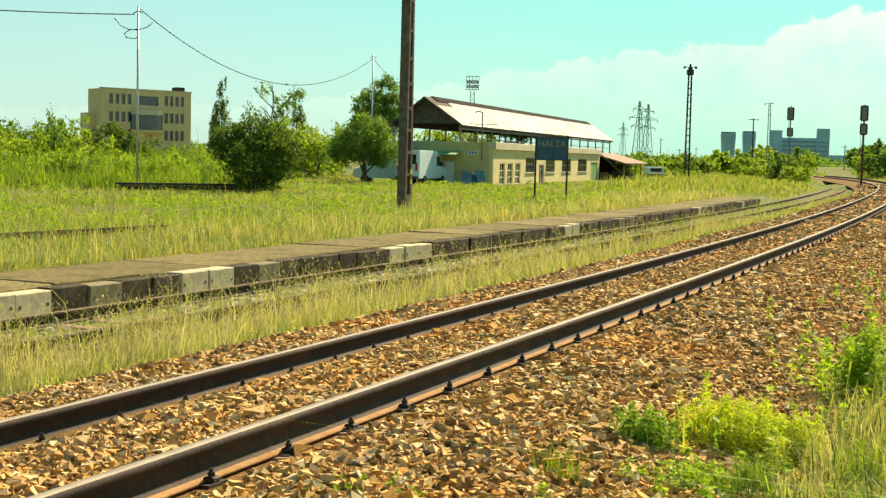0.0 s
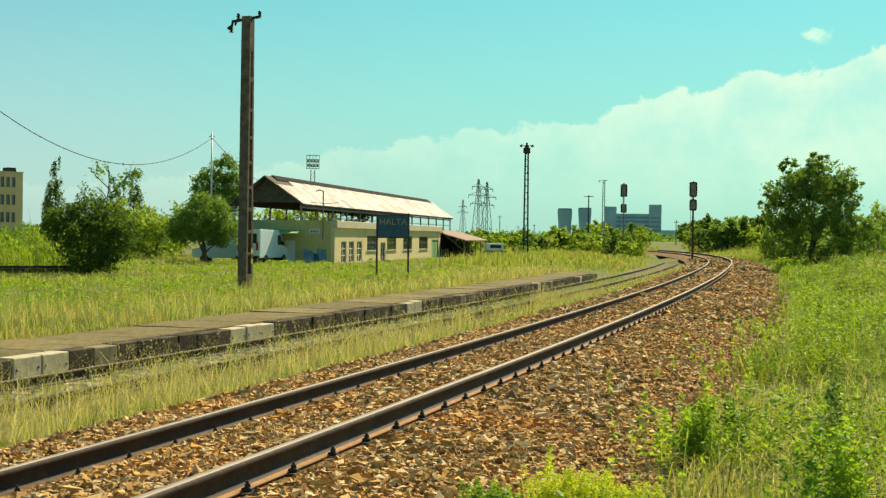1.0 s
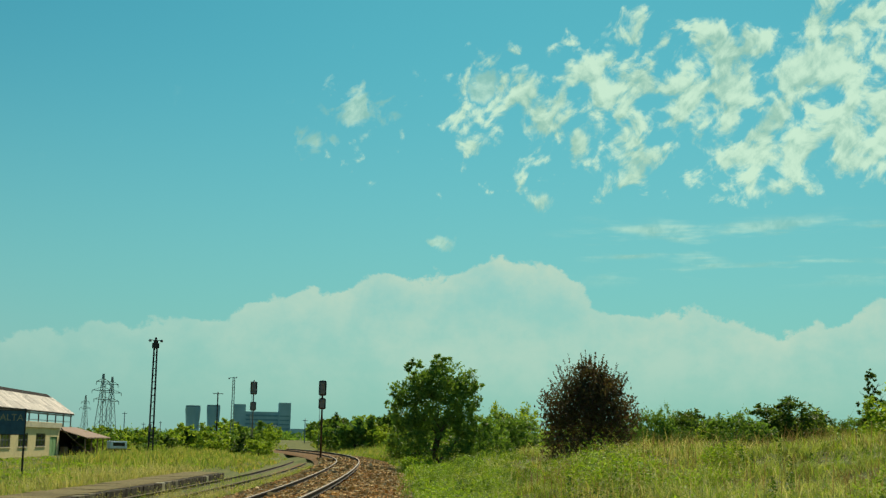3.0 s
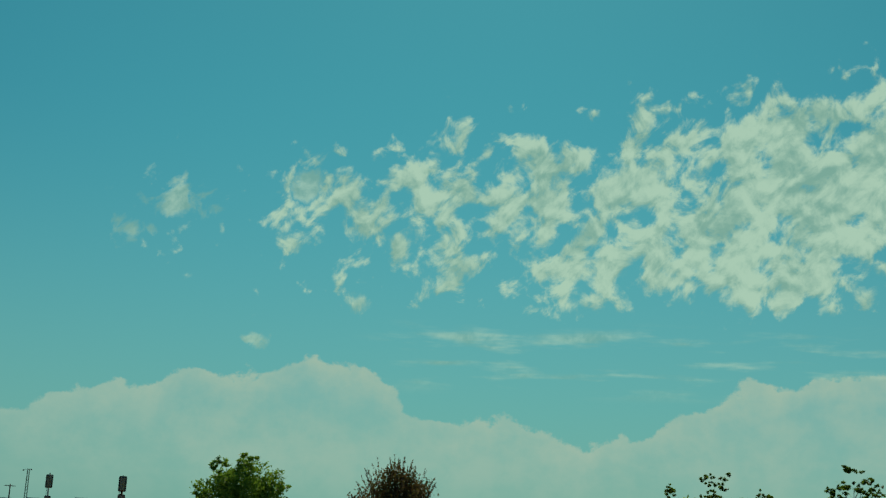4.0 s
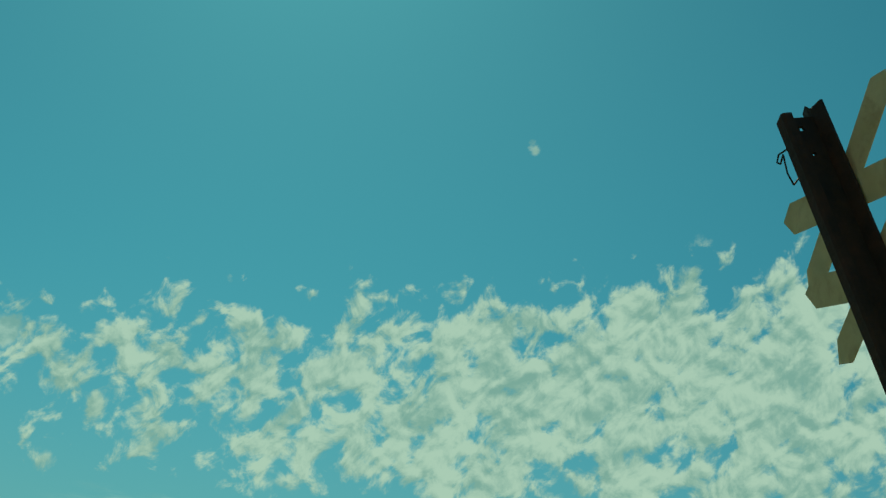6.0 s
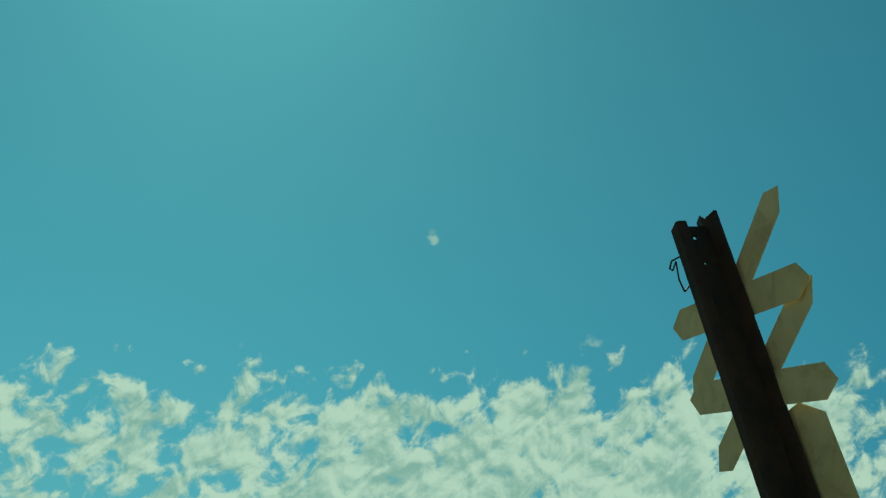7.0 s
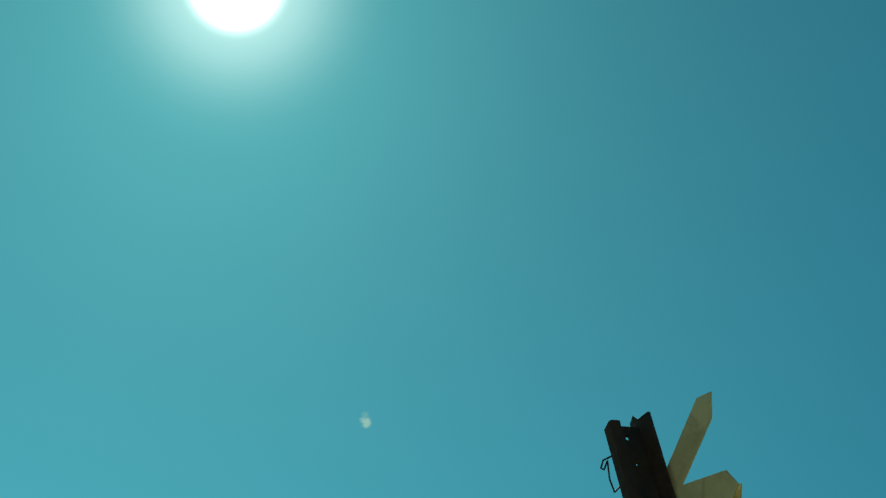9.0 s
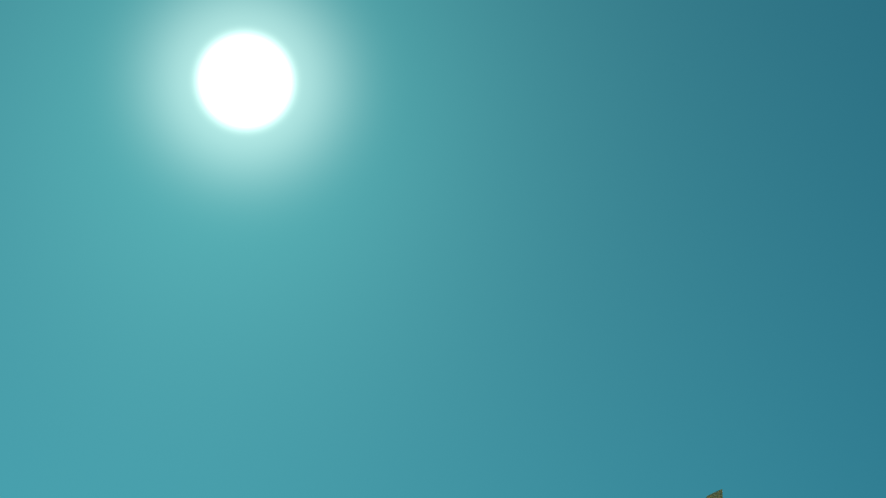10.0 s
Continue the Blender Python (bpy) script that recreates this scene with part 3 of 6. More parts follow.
def build_stones():
    rng = np.random.default_rng(7)
    allv, allf, base = [], [], 0
    for s0, s1, dens, size, line, back, u0, u1, lift in (
            (-11, -1, 190, 0.07, MAIN, MAIN_BACK, -2.2, 3.3, 0), (-1, 10, 1400, 0.031, MAIN, MAIN_BACK, -2.2, 3.3, 0), (10, 24, 600, 0.040, MAIN, MAIN_BACK, -2.2, 3.3, 0),
            (24, 60, 150, 0.068, MAIN, MAIN_BACK, -2.1, 3.2, 0), (60, 120, 25, 0.11, MAIN, MAIN_BACK, -2.0, 3.0, 0)):
        n = int((s1 - s0) * (u1 - u0) * dens)
        s, u = rng.uniform(s0, s1, n), rng.uniform(u0, u1, n)
        keep = (np.abs(np.abs(u) - 0.753) > 0.105) & ((u < 2.5) | (rng.uniform(size=n) < (3.35 - u) / 0.9)) & ((u > -1.6) | (rng.uniform(size=n) < (u + 2.3) / 0.7))
        s, u = s[keep], u[keep]
        z = np.interp(u, BED_U, BED_Z) + rng.uniform(-0.02, 0.018, len(u)) - 0.03 * (np.abs(np.abs(u) - 0.753) < 0.17)
        v, f = stones(rng, np.column_stack([along(line, back, s, u), z]), size)
        allv.append(v)
        allf.append(f + base)
        base += len(v)
    me = mesh_from("loose_ballast", np.concatenate(allv), np.concatenate(allf), STONE)
    me.shade_flat()
    tagged(new("loose_ballast", me), "rust-brown angular crushed stones", "ballast", kind="stuff")
    # pale old stones on the siding
    n = 4200
    s, u = rng.uniform(-6, 52, n), np.where(rng.uniform(size=n) < 0.5, rng.uniform(-0.6, 0.62, n), rng.normal(1.75, 0.4, n))
    z = -0.625 + rng.uniform(-0.02, 0.02, n) + np.clip(u - 1.2, 0, 1) * 0.06
    v, f = stones(rng, np.column_stack([along(SIDE, SIDE_BACK, s, u), z]), 0.06)
    me = mesh_from("siding_stones", v, f, STONE_GREY)
    me.shade_flat()
    tagged(new("siding_stones", me), "pale grey old stones on the siding", "ballast", kind="stuff")
    # single stones nearest the camera
    shapes = []
    for k in range(12):
        v, f = stones(rng, np.zeros((1, 3)), 0.040)
        shapes.append(mesh_from("stone", v, f, STONE_ONE))
        shapes[-1].shade_flat()
    r2 = random.Random(3)
    for k in range(300):
        s, u = r2.uniform(1.5, 7.5), r2.uniform(1.0, 2.7)
        x, y, _ = on(MAIN, MAIN_BACK, s, u)
        z = float(np.interp(u, BED_U, BED_Z)) + 0.02
        piece("stone", shapes[k % 12], ballast, Matrix.Translation((x, y, z)) @ Euler((r2.uniform(0, 6), r2.uniform(0, 6), r2.uniform(0, 6))).to_matrix().to_4x4())


build_stones()


# ---------------------------------------------------------------- platform
def build_platform():
    top, edge_u, back_u = -0.22, -1.28, -3.25
    plat = tagged(new("platform"), "low station platform of old concrete slabs and edge blocks", "platform", kind="structure")
    bm = block(-0.355, 0.355, -0.16, 0.16, -0.5, -0.02, 0.014)
    # dark iron-coloured discs stand in for the shade inside lifting holes
    for hx in (-0.27, 0.27):
        old = set(bm.faces)
        rod(bm, (hx, -0.166, -0.2), (hx, -0.14, -0.2), 0.026, 0.026, 8)
        for f in bm.faces:
            if f not in old:
                f.material_index = 1
    me = bpy.data.meshes.new("edge_block")
    bm.to_mesh(me)
    bm.free()
    white = me.copy()
    pale = me.copy()
    for m_, mat in ((me, CONCRETE_DARK), (white, LIMEWASH), (pale, CONCRETE)):
        m_.materials.append(mat)
        m_.materials.append(IRON)
    rng = random.Random(11)
    s = -6.0
    while s < 69:
        x, y, h = on(SIDE, SIDE_BACK, s, edge_u + rng.uniform(-0.02, 0.02) - 0.16)
        m = Matrix.Translation((x, y, top - 0.01 + rng.uniform(-0.02, 0.015))) @ Matrix.Rotation(math.pi / 2 - h + rng.uniform(-0.02, 0.02), 4, "Z")
        r = rng.random()
        if 8.4 < s < 10.1 or 12.7 < s < 14.1 or 19.9 < s < 22.3 or 32 < s < 33.5 or r < 0.03:
            use = white
        elif r < 0.16:
            use = pale
        else:
            use = me
        piece("edge_block", use, plat, m)
        s += 0.735
    slab = []
    for length in (1.9, 1.9):
        bm = block(-length / 2 + 0.012, length / 2 - 0.012, -0.86, 0.86, -0.14, 0.0, 0.02)
        me2 = bpy.data.meshes.new("slab")
        bm.to_mesh(me2)
        bm.free()
        me2.materials.append(PAVING)
        slab.append(me2)
    s = -6.0
    while s < 69:
        x, y, h = on(SIDE, SIDE_BACK, s, (edge_u - 0.34 + back_u) / 2)
        m = Matrix.Translation((x, y, top + rng.uniform(-0.012, 0.012))) @ Matrix.Rotation(math.pi / 2 - h, 4, "Z") @ Matrix.Rotation(rng.uniform(-0.008, 0.008), 4, "X")
        piece("slab", slab[0], plat, m)
        s += 1.9


build_platform()


# ---------------------------------------------------------------- more materials
STRAW = leaf_material("dry_straw", [(0.34, 0.29, 0.11), (0.47, 0.40, 0.19), (0.60, 0.52, 0.30), (0.24, 0.26, 0.08)], 0.5)
MEADOW = leaf_material("meadow_grass", [(0.12, 0.20, 0.04), (0.21, 0.29, 0.06), (0.28, 0.34, 0.08), (0.38, 0.37, 0.15), (0.17, 0.25, 0.05)], 0.5, patch=(1.75, 1.12, 1.4), patch_scale=0.34)
LUSH = leaf_material("lush_grass", [(0.10, 0.18, 0.022), (0.18, 0.285, 0.032), (0.29, 0.385, 0.05), (0.14, 0.23, 0.026), (0.06, 0.11, 0.018)], 0.45, patch=(1.75, 1.3, 1.0), patch_scale=0.5)
ARCHING = leaf_material("arching_pale_grass", [(0.20, 0.28, 0.04), (0.32, 0.40, 0.07), (0.44, 0.47, 0.12), (0.53, 0.51, 0.21), (0.13, 0.20, 0.03)], 0.45, gloss=0.3)
CREEPER = leaf_material("creeper_leaves", [(0.15, 0.26, 0.024), (0.28, 0.42, 0.036), (0.43, 0.55, 0.05), (0.08, 0.14, 0.018)], 0.45)
NETTLE = leaf_material("dark_nettle_leaves", [(0.05, 0.10, 0.017), (0.085, 0.16, 0.025), (0.13, 0.22, 0.034)], 0.4)
SEEDY = leaf_material("brown_seed_heads", [(0.26, 0.16, 0.07), (0.34, 0.24, 0.11), (0.20, 0.12, 0.06)], 0.3)
WEED = leaf_material("weed_leaves", [(0.19, 0.31, 0.036), (0.32, 0.45, 0.05), (0.44, 0.55, 0.075), (0.24, 0.35, 0.042)], 0.55, patch=(0.55, 0.68, 0.8), patch_scale=0.8)
FEATHER = leaf_material("feathery_leaves", [(0.488, 0.547, 0.05), (0.617, 0.634, 0.07), (0.423, 0.49, 0.04)], 0.5)
LEAF_A = leaf_material("tree_leaves", [(0.09, 0.17, 0.036), (0.15, 0.25, 0.05), (0.22, 0.33, 0.066), (0.12, 0.20, 0.04)], 0.45)
LEAF_B = leaf_material("bright_shrub_leaves", [(0.173, 0.276, 0.031), (0.281, 0.386, 0.046), (0.389, 0.46, 0.069), (0.216, 0.294, 0.039)], 0.5)
LEAF_DARK = leaf_material("dark_leaves", [(0.054, 0.096, 0.021), (0.09, 0.148, 0.029), (0.134, 0.192, 0.043)], 0.5)
LEAF_RED = leaf_material("red_brown_leaves", [(0.085, 0.052, 0.036), (0.125, 0.075, 0.048), (0.115, 0.105, 0.05), (0.07, 0.062, 0.034)], 0.4)
BARK = material("bark", (0.07, 0.05, 0.035), (0.15, 0.11, 0.08), 9.0, 0.95, 0.8)
PLASTER = material("yellowed_plaster", (0.64, 0.53, 0.27), (0.72, 0.61, 0.34), 3.0, 0.9, 0.2, stain=(0.42, 0.36, 0.22), stain_scale=0.5, stain_amount=0.55)
PLASTER_END = material("green_stained_plaster", (0.50, 0.43, 0.17), (0.58, 0.50, 0.22), 3.0, 0.9, 0.2, stain=(0.30, 0.30, 0.18), stain_scale=0.6, stain_amount=0.7)
CORNICE = material("cornice_plaster", (0.52, 0.47, 0.33), (0.62, 0.56, 0.40), 4.0, 0.9, 0.3, stain=(0.32, 0.27, 0.18), stain_scale=0.8)
WHITE_FRAME = material("white_painted_frame", (0.68, 0.68, 0.62), (0.78, 0.78, 0.72), 6.0, 0.6, 0.1)
DARK_FRAME = material("dark_window_frame", (0.05, 0.05, 0.05), (0.10, 0.10, 0.10), 6.0, 0.6, 0.1)
GREEN_PAINT = material("green_door_paint", (0.20, 0.36, 0.14), (0.26, 0.44, 0.18), 5.0, 0.6, 0.1)
GLASS = glass_material("window_glass")
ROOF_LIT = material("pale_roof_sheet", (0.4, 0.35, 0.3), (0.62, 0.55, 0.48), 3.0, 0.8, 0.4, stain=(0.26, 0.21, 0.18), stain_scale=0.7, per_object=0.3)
# board tone includes the dim light bounced up from the ground
SOFFIT = material("bounce_toned_canopy_boards", (0.085, 0.07, 0.052), (0.15, 0.125, 0.095), 3.0, 0.9, 0.3, grain=(8, 1, 1))
ROOF_DARK = material("tarred_ridge_cover", (0.018, 0.016, 0.015), (0.04, 0.035, 0.031), 3.0, 0.9, 0.4)
STEEL_GREY = material("grey_steel", (0.16, 0.15, 0.14), (0.26, 0.24, 0.22), 6.0, 0.6, 0.2, 0.4)
GALV = material("galvanised_pole", (0.48, 0.48, 0.46), (0.62, 0.62, 0.60), 6.0, 0.5, 0.1, 0.5)
ROOF_DARK.node_tree.nodes["Principled BSDF"].inputs["Specular IOR Level"].default_value = 0.05
SIGN_BLUE = material("faded_blue_board", (0.03, 0.085, 0.135), (0.05, 0.125, 0.18), 3.0, 0.7, 0.1, stain=(0.02, 0.04, 0.06), stain_scale=2.0)
SIGN_LETTER = material("faded_letter_paint", (0.24, 0.25, 0.17), (0.38, 0.35, 0.2), 8.0, 0.8, 0.1)
BLACK_METAL = material("black_steel", (0.018, 0.016, 0.014), (0.04, 0.035, 0.03), 8.0, 0.6, 0.2)
VAN_WHITE = material("pale_blue_van_paint", (0.66, 0.80, 0.82), (0.72, 0.84, 0.86), 2.0, 0.35, 0.0)
RUBBER = material("tyre_rubber", (0.02, 0.02, 0.02), (0.04, 0.04, 0.04), 8.0, 0.9, 0.2)
GRAFFITI = material("blue_spray_paint", (0.10, 0.24, 0.36), (0.20, 0.36, 0.44), 4.0, 0.8, 0.0)
ROOF_BROWN = material("brown_shed_roof", (0.20, 0.12, 0.08), (0.30, 0.19, 0.13), 4.0, 0.85, 0.4)
OCHRE = material("ochre_facade", (0.64, 0.48, 0.235), (0.72, 0.55, 0.29), 0.5, 0.9, 0.1, stain=(0.42, 0.33, 0.19), stain_scale=0.12)
# distance haze is mixed into both factory colours; no air volume is built
BLUEGREY = material("haze_tinted_cladding", (0.27, 0.45, 0.495), (0.383, 0.585, 0.63), 0.05, 0.8, 0.0)
BLUEGREY_DARK = material("haze_tinted_window_band", (0.151, 0.274, 0.313), (0.182, 0.324, 0.365), 0.05, 0.5, 0.0)
# steel lightened towards the sky tone to imitate haze over the distance
FAR_STEEL = material("haze_paled_far_steel", (0.198, 0.264, 0.264), (0.281, 0.363, 0.363), 0.2, 0.7, 0.0, 0.2)
PLATE_BACK = material("weathered_cream_plate", (0.62, 0.56, 0.30), (0.72, 0.66, 0.40), 7.0, 0.7, 0.2, stain=(0.40, 0.30, 0.14), stain_scale=6.0, stain_amount=0.6)
POST_RUST = material("blackened_post_rail", (0.026, 0.018, 0.014), (0.06, 0.033, 0.022), 8.0, 0.8, 0.4, stain=(0.11, 0.04, 0.025), stain_scale=5.0, stain_amount=0.4)
WIRE = material("dark_cable", (0.02, 0.022, 0.022), (0.035, 0.038, 0.038), 6.0, 0.7, 0.0)


# ---------------------------------------------------------------- plants
def blades(rng, xyz, height, width, lean=0.35, least=0.0):
    """Tapered, bent blades of grass, one at each place."""
    n = len(xyz)
    a = rng.uniform(0, math.tau, n)
    face = np.stack([np.cos(a), np.sin(a), np.zeros(n)], 1)
    b = rng.uniform(0, math.tau, n)
    tilt = least + np.abs(rng.normal(0, lean, n))
    away = np.stack([np.cos(b) * tilt, np.sin(b) * tilt, np.zeros(n)], 1)
    h = height[:, None]
    up = np.array([0, 0, 1.0])
    mid = xyz + (up + away * 0.35) * h * 0.55
    tip = xyz + (up * (1 - 0.22 * tilt[:, None]) + away) * h
    w = width[:, None] * face * 0.5
    v = np.stack([xyz - w, xyz + w, mid + w * 0.8, mid - w * 0.8, tip + w * 0.12, tip - w * 0.12], 1)
    f = np.array([(0, 1, 2, 3), (3, 2, 4, 5)])[None] + (np.arange(n) * 6)[:, None, None]
    return v.reshape(-1, 3), f.reshape(-1, 4)


def leaves(rng, centre, size, flat=0.0):
    """Diamond leaves, turned at random, one at each place."""
    n = len(centre)
    T = random_turns(rng, n)
    s = (size * rng.uniform(0.6, 1.3, n))[:, None]
    a, b = T[:, :, 0].copy(), T[:, :, 1].copy()
    if flat:
        a[:, 2] *= 1 - flat
        b[:, 2] *= 1 - flat
    v = np.stack([centre - a * s, centre + b * s * 0.48, centre + a * s, centre - b * s * 0.48], 1)
    f = np.array([(0, 1, 2, 3)])[None] + (np.arange(n) * 4)[:, None, None]
    return v.reshape(-1, 3), f.reshape(-1, 4)


def joined(lists):
    vs, fs, base = [], [], 0
    for v, f in lists:
        vs.append(v)
        fs.append(f + base)
        base += len(v)
    return np.concatenate(vs), np.concatenate(fs)


def stuff(name, lists, mat, label, category):
    v, f = joined(lists)
    return tagged(new(name, mesh_from(name, v, f, mat)), label, category, kind="stuff")


def lobed_crown(rng, lobes, n, leaf, clump=0.10):
    """Leaves gathered in clumps near the skin of several lobes (x, y, z, rx, ry, rz)."""
    out = []
    vol = np.array([l[3] * l[4] * l[5] for l in lobes]) ** 0.67
    for l, share in zip(lobes, vol / vol.sum()):
        k = max(6, int(n * share))
        m = max(4, k // 28)
        d = rng.normal(size=(m, 3))
        d /= np.linalg.norm(d, axis=1)[:, None]
        r = rng.uniform(0.35, 1.04, m) ** 0.6
        c = d * r[:, None] * np.array(l[3:6]) + np.array(l[:3])
        pick = rng.integers(0, m, k)
        p = c[pick] + rng.normal(0, 1, (k, 3)) * np.array(l[3:6]) * clump * 1.25
        out.append(leaves(rng, p, np.full(k, leaf)))
    return joined(out)


def limbs(rng, height, radius, spread, fork, n=7, start=0.25):
    """A tapered trunk with limbs that fork."""
    bm = bmesh.new()
    p, r = Vector((0, 0, -0.15)), radius
    path = [p]
    for k in range(1, 6):
        q = Vector((rng.uniform(-1, 1) * spread * 0.06, rng.uniform(-1, 1) * spread * 0.06, height * 0.78 * k / 5))
        rod(bm, path[-1], q, radius * (1 - 0.17 * (k - 1)), radius * (1 - 0.17 * k), 8)
        path.append(q)
    for k in range(n):
        a = k * 2.4 + rng.uniform(-0.4, 0.4)
        base = path[0].lerp(path[-1], start + (0.95 - start) * k / n)
        reach = spread * rng.uniform(0.5, 0.95) * (1.0 - 0.35 * k / n)
        mid = base + Vector((math.cos(a) * reach * 0.5, math.sin(a) * reach * 0.5, reach * 0.45))
        end = base + Vector((math.cos(a) * reach, math.sin(a) * reach, reach * rng.uniform(0.7, 1.1)))
        rod(bm, base, mid, radius * 0.38, radius * 0.24, 6)
        rod(bm, mid, end, radius * 0.24, radius * 0.07, 5)
        for f in range(fork):
            e2 = mid.lerp(end, 0.4 + 0.3 * f) + Vector((rng.uniform(-1, 1), rng.uniform(-1, 1), rng.uniform(0.2, 1))) * reach * 0.4
            rod(bm, mid.lerp(end, 0.3 * f), e2, radius * 0.16, radius * 0.04, 5)
    return bm


def tree(name, label, at, lobes, n, leaf, mat, height, radius=0.14, spread=1.8, seed=1, group="", clump=0.10, category="tree", limb_n=7, start=0.25):
    rng = np.random.default_rng(seed)
    t = thing(name, label, category, at, group)
    part("trunk", limbs(random.Random(seed), height, radius, spread, 2, limb_n, start), BARK, t)
    v, f = lobed_crown(rng, lobes, n, leaf, clump)
    piece("crown", mesh_from("crown", v, f, mat), t)
    return t


def ground_at(x, y, dz=0.0):
    return (x, y, gz(x, y) + dz)


def polar(az, d):
    return math.sin(radians(az)) * d, math.cos(radians(az)) * d


# ---------------------------------------------------------------- masts, lamps, signals
def build_mast():
    x, y = -1.46, 48.1
    t = thing("concrete_mast", "tall dark concrete mast with a slotted face and broken insulator bracket", "mast", ground_at(x, y, -0.1), turn=-24)
    bm = bmesh.new()
    H = 9.95

    def wide(z):
        return 0.56 - 0.20 * z / H
    # two flanges with cross webs between them, so that real slots go through
    zs = [0.0, 0.5, 0.62, 1.3, 1.42, 2.1, 2.22, 2.9, 3.02, 3.7, 3.82, 4.6, 4.72, 5.5, 5.62, 6.5, 6.62, 7.6, 7.72, 8.7, 8.82, H]
    for k, (z0, z1) in enumerate(zip(zs, zs[1:])):
        for sy in (-1, 1):
            a, b = wide(z0) / 2, wide(z1) / 2
            pts = []
            for z, hw in ((z0, a), (z1, b)):
                for px, py in ((-0.17, hw * sy), (0.17, hw * sy), (0.17, (hw - 0.13) * sy), (-0.17, (hw - 0.13) * sy)):
                    pts.append(bm.verts.new((px, py, z)))
            for q in ((0, 1, 5, 4), (1, 2, 6, 5), (2, 3, 7, 6), (3, 0, 4, 7), (3, 2, 1, 0), (4, 5, 6, 7)):
                bm.faces.new([pts[i] for i in q])
        hw = wide(z0) / 2 - 0.13
        if k % 2 == 1 or k == len(zs) - 2 or k == 0:
            box(bm, -0.168, 0.168, -hw, hw, z0, z1)
        else:
            box(bm, -0.05, 0.05, -hw, hw, z0, z1)
    part("shaft", bm, MAST_MAT, t)
    bm = bmesh.new()
    bar(bm, (-0.62, 0, H - 0.16), (0.48, 0, H - 0.02), 0.09)
    bar(bm, (-0.60, 0, H - 0.10), (-0.66, 0, H - 0.42), 0.07)
    bar(bm, (-0.62, 0, H - 0.30), (-0.82, 0.05, H - 0.40), 0.08)
    bar(bm, (-0.40, 0, H - 0.05), (-0.52, 0, H - 0.30), 0.05)
    part("bracket", bm, BLACK_METAL, t)
    for px, pz in ((-0.66, H - 0.55), (0.46, H + 0.0), (-0.38, H - 0.06)):
        bm = bmesh.new()
        for k in range(3):
            rod(bm, (px, 0, pz + 0.07 * k), (px, 0, pz + 0.07 * k + 0.05), 0.085, 0.05, 8)
        part("insulator", bm, BLACK_METAL, t)
    part("yellow_mark", block(0.172, 0.178, 0.10, 0.27, 1.0, 1.55), YELLOW_MARK, t, "faded yellow painted mark")
    bm = bmesh.new()
    for k in range(14):
        a, b = k * math.tau / 14, (k + 1) * math.tau / 14
        bar(bm, (0.182, 0.185 + 0.05 * math.cos(a), 1.28 + 0.10 * math.sin(a)), (0.182, 0.185 + 0.05 * math.cos(b), 1.28 + 0.10 * math.sin(b)), 0.015)
    part("painted_ring", bm, BLACK_METAL, t)


build_mast()


def lattice_pole(name, label, at, H, w0, w1, turn, lamps, mat, group=""):
    """Two posts joined by rungs, with lamp heads on arms at the top."""
    t = thing(name, label, "lamp post", at, group, turn)
    for sx in (-1, 1):
        part("post", bar(bmesh.new(), (sx * w0 / 2, 0, 0), (sx * w1 / 2, 0, H), 0.11, 0.13), mat, t)
    n = int(H / 0.62)
    for k in range(n):
        z = 0.3 + k * (H - 0.5) / n
        w = w0 + (w1 - w0) * z / H
        part("rung", bar(bmesh.new(), (-w / 2, 0, z), (w / 2, 0, z + 0.12), 0.05, 0.07), mat, t)
    for sx, dz in lamps:
        bm = bmesh.new()
        bar(bm, (0, 0, H - 0.1), (sx * 0.55, 0, H + dz), 0.05)
        arm = part("arm", bm, BLACK_METAL, t)
        bm = bmesh.new()
        rod(bm, (sx * 0.55, 0, H + dz + 0.02), (sx * 0.55, 0, H + dz - 0.14), 0.08, 0.17, 10)
        rod(bm, (sx * 0.55, 0, H + dz - 0.14), (sx * 0.55, 0, H + dz - 0.22), 0.15, 0.09, 10)
        part("lamp_head", bm, STEEL_GREY, t)
    return t


lp = lattice_pole("lamp_post", "dark lattice lamp post with small floodlights on top", ground_at(22.5, 122.2, -0.1), 11.0, 0.42, 0.26, 8, [(-1, 0.05), (1, 0.05)], BLACK_METAL)
bm = bmesh.new()
box(bm, -0.32, 0.32, -0.12, 0.12, 10.25, 10.75, 0, 0.03)
rod(bm, (0, 0, 10.7), (0, 0, 11.25), 0.13, 0.10, 8)
part("floodlight", bm, BLACK_METAL, lp)
bm = block(-0.25, -0.05, -0.16, 0.16, 2.6, 3.3, 0.02)
part("switch_box", bm, STEEL_GREY, lp)
lattice_pole("lamp_post", "distant lattice lamp post with one curved arm", ground_at(61.6, 251.0, -0.1), 13.6, 0.6, 0.35, 12, [(-1.8, -0.2), (1, 0.0)], FAR_STEEL)


def plain_pole(name, label, at, H, r, mat, cross=()):
    t = thing(name, label, "pole", at)
    part("shaft", rod(bmesh.new(), (0, 0, 0), (0, 0, H), r, r * 0.6, 8), mat, t, smooth=True)
    for z, w in cross:
        part("crossarm", bar(bmesh.new(), (-w, 0, H - z), (w, 0, H - z), 0.12), mat, t)
    return t


plain_pole("utility_pole", "distant dark utility pole with a short crossarm", ground_at(52.1, 223.1), 9.8, 0.16, BLACK_METAL, ((0.3, 0.9),))
for az, d, H in ((9.3, 300, 7.5), (14.55, 330, 8), (10.8, 380, 6.5), (16.9, 260, 6.2), (17.7, 300, 7.0), (30.35, 150, 4.5), (10.1, 330, 5.5)):
    x, y = polar(az, d)
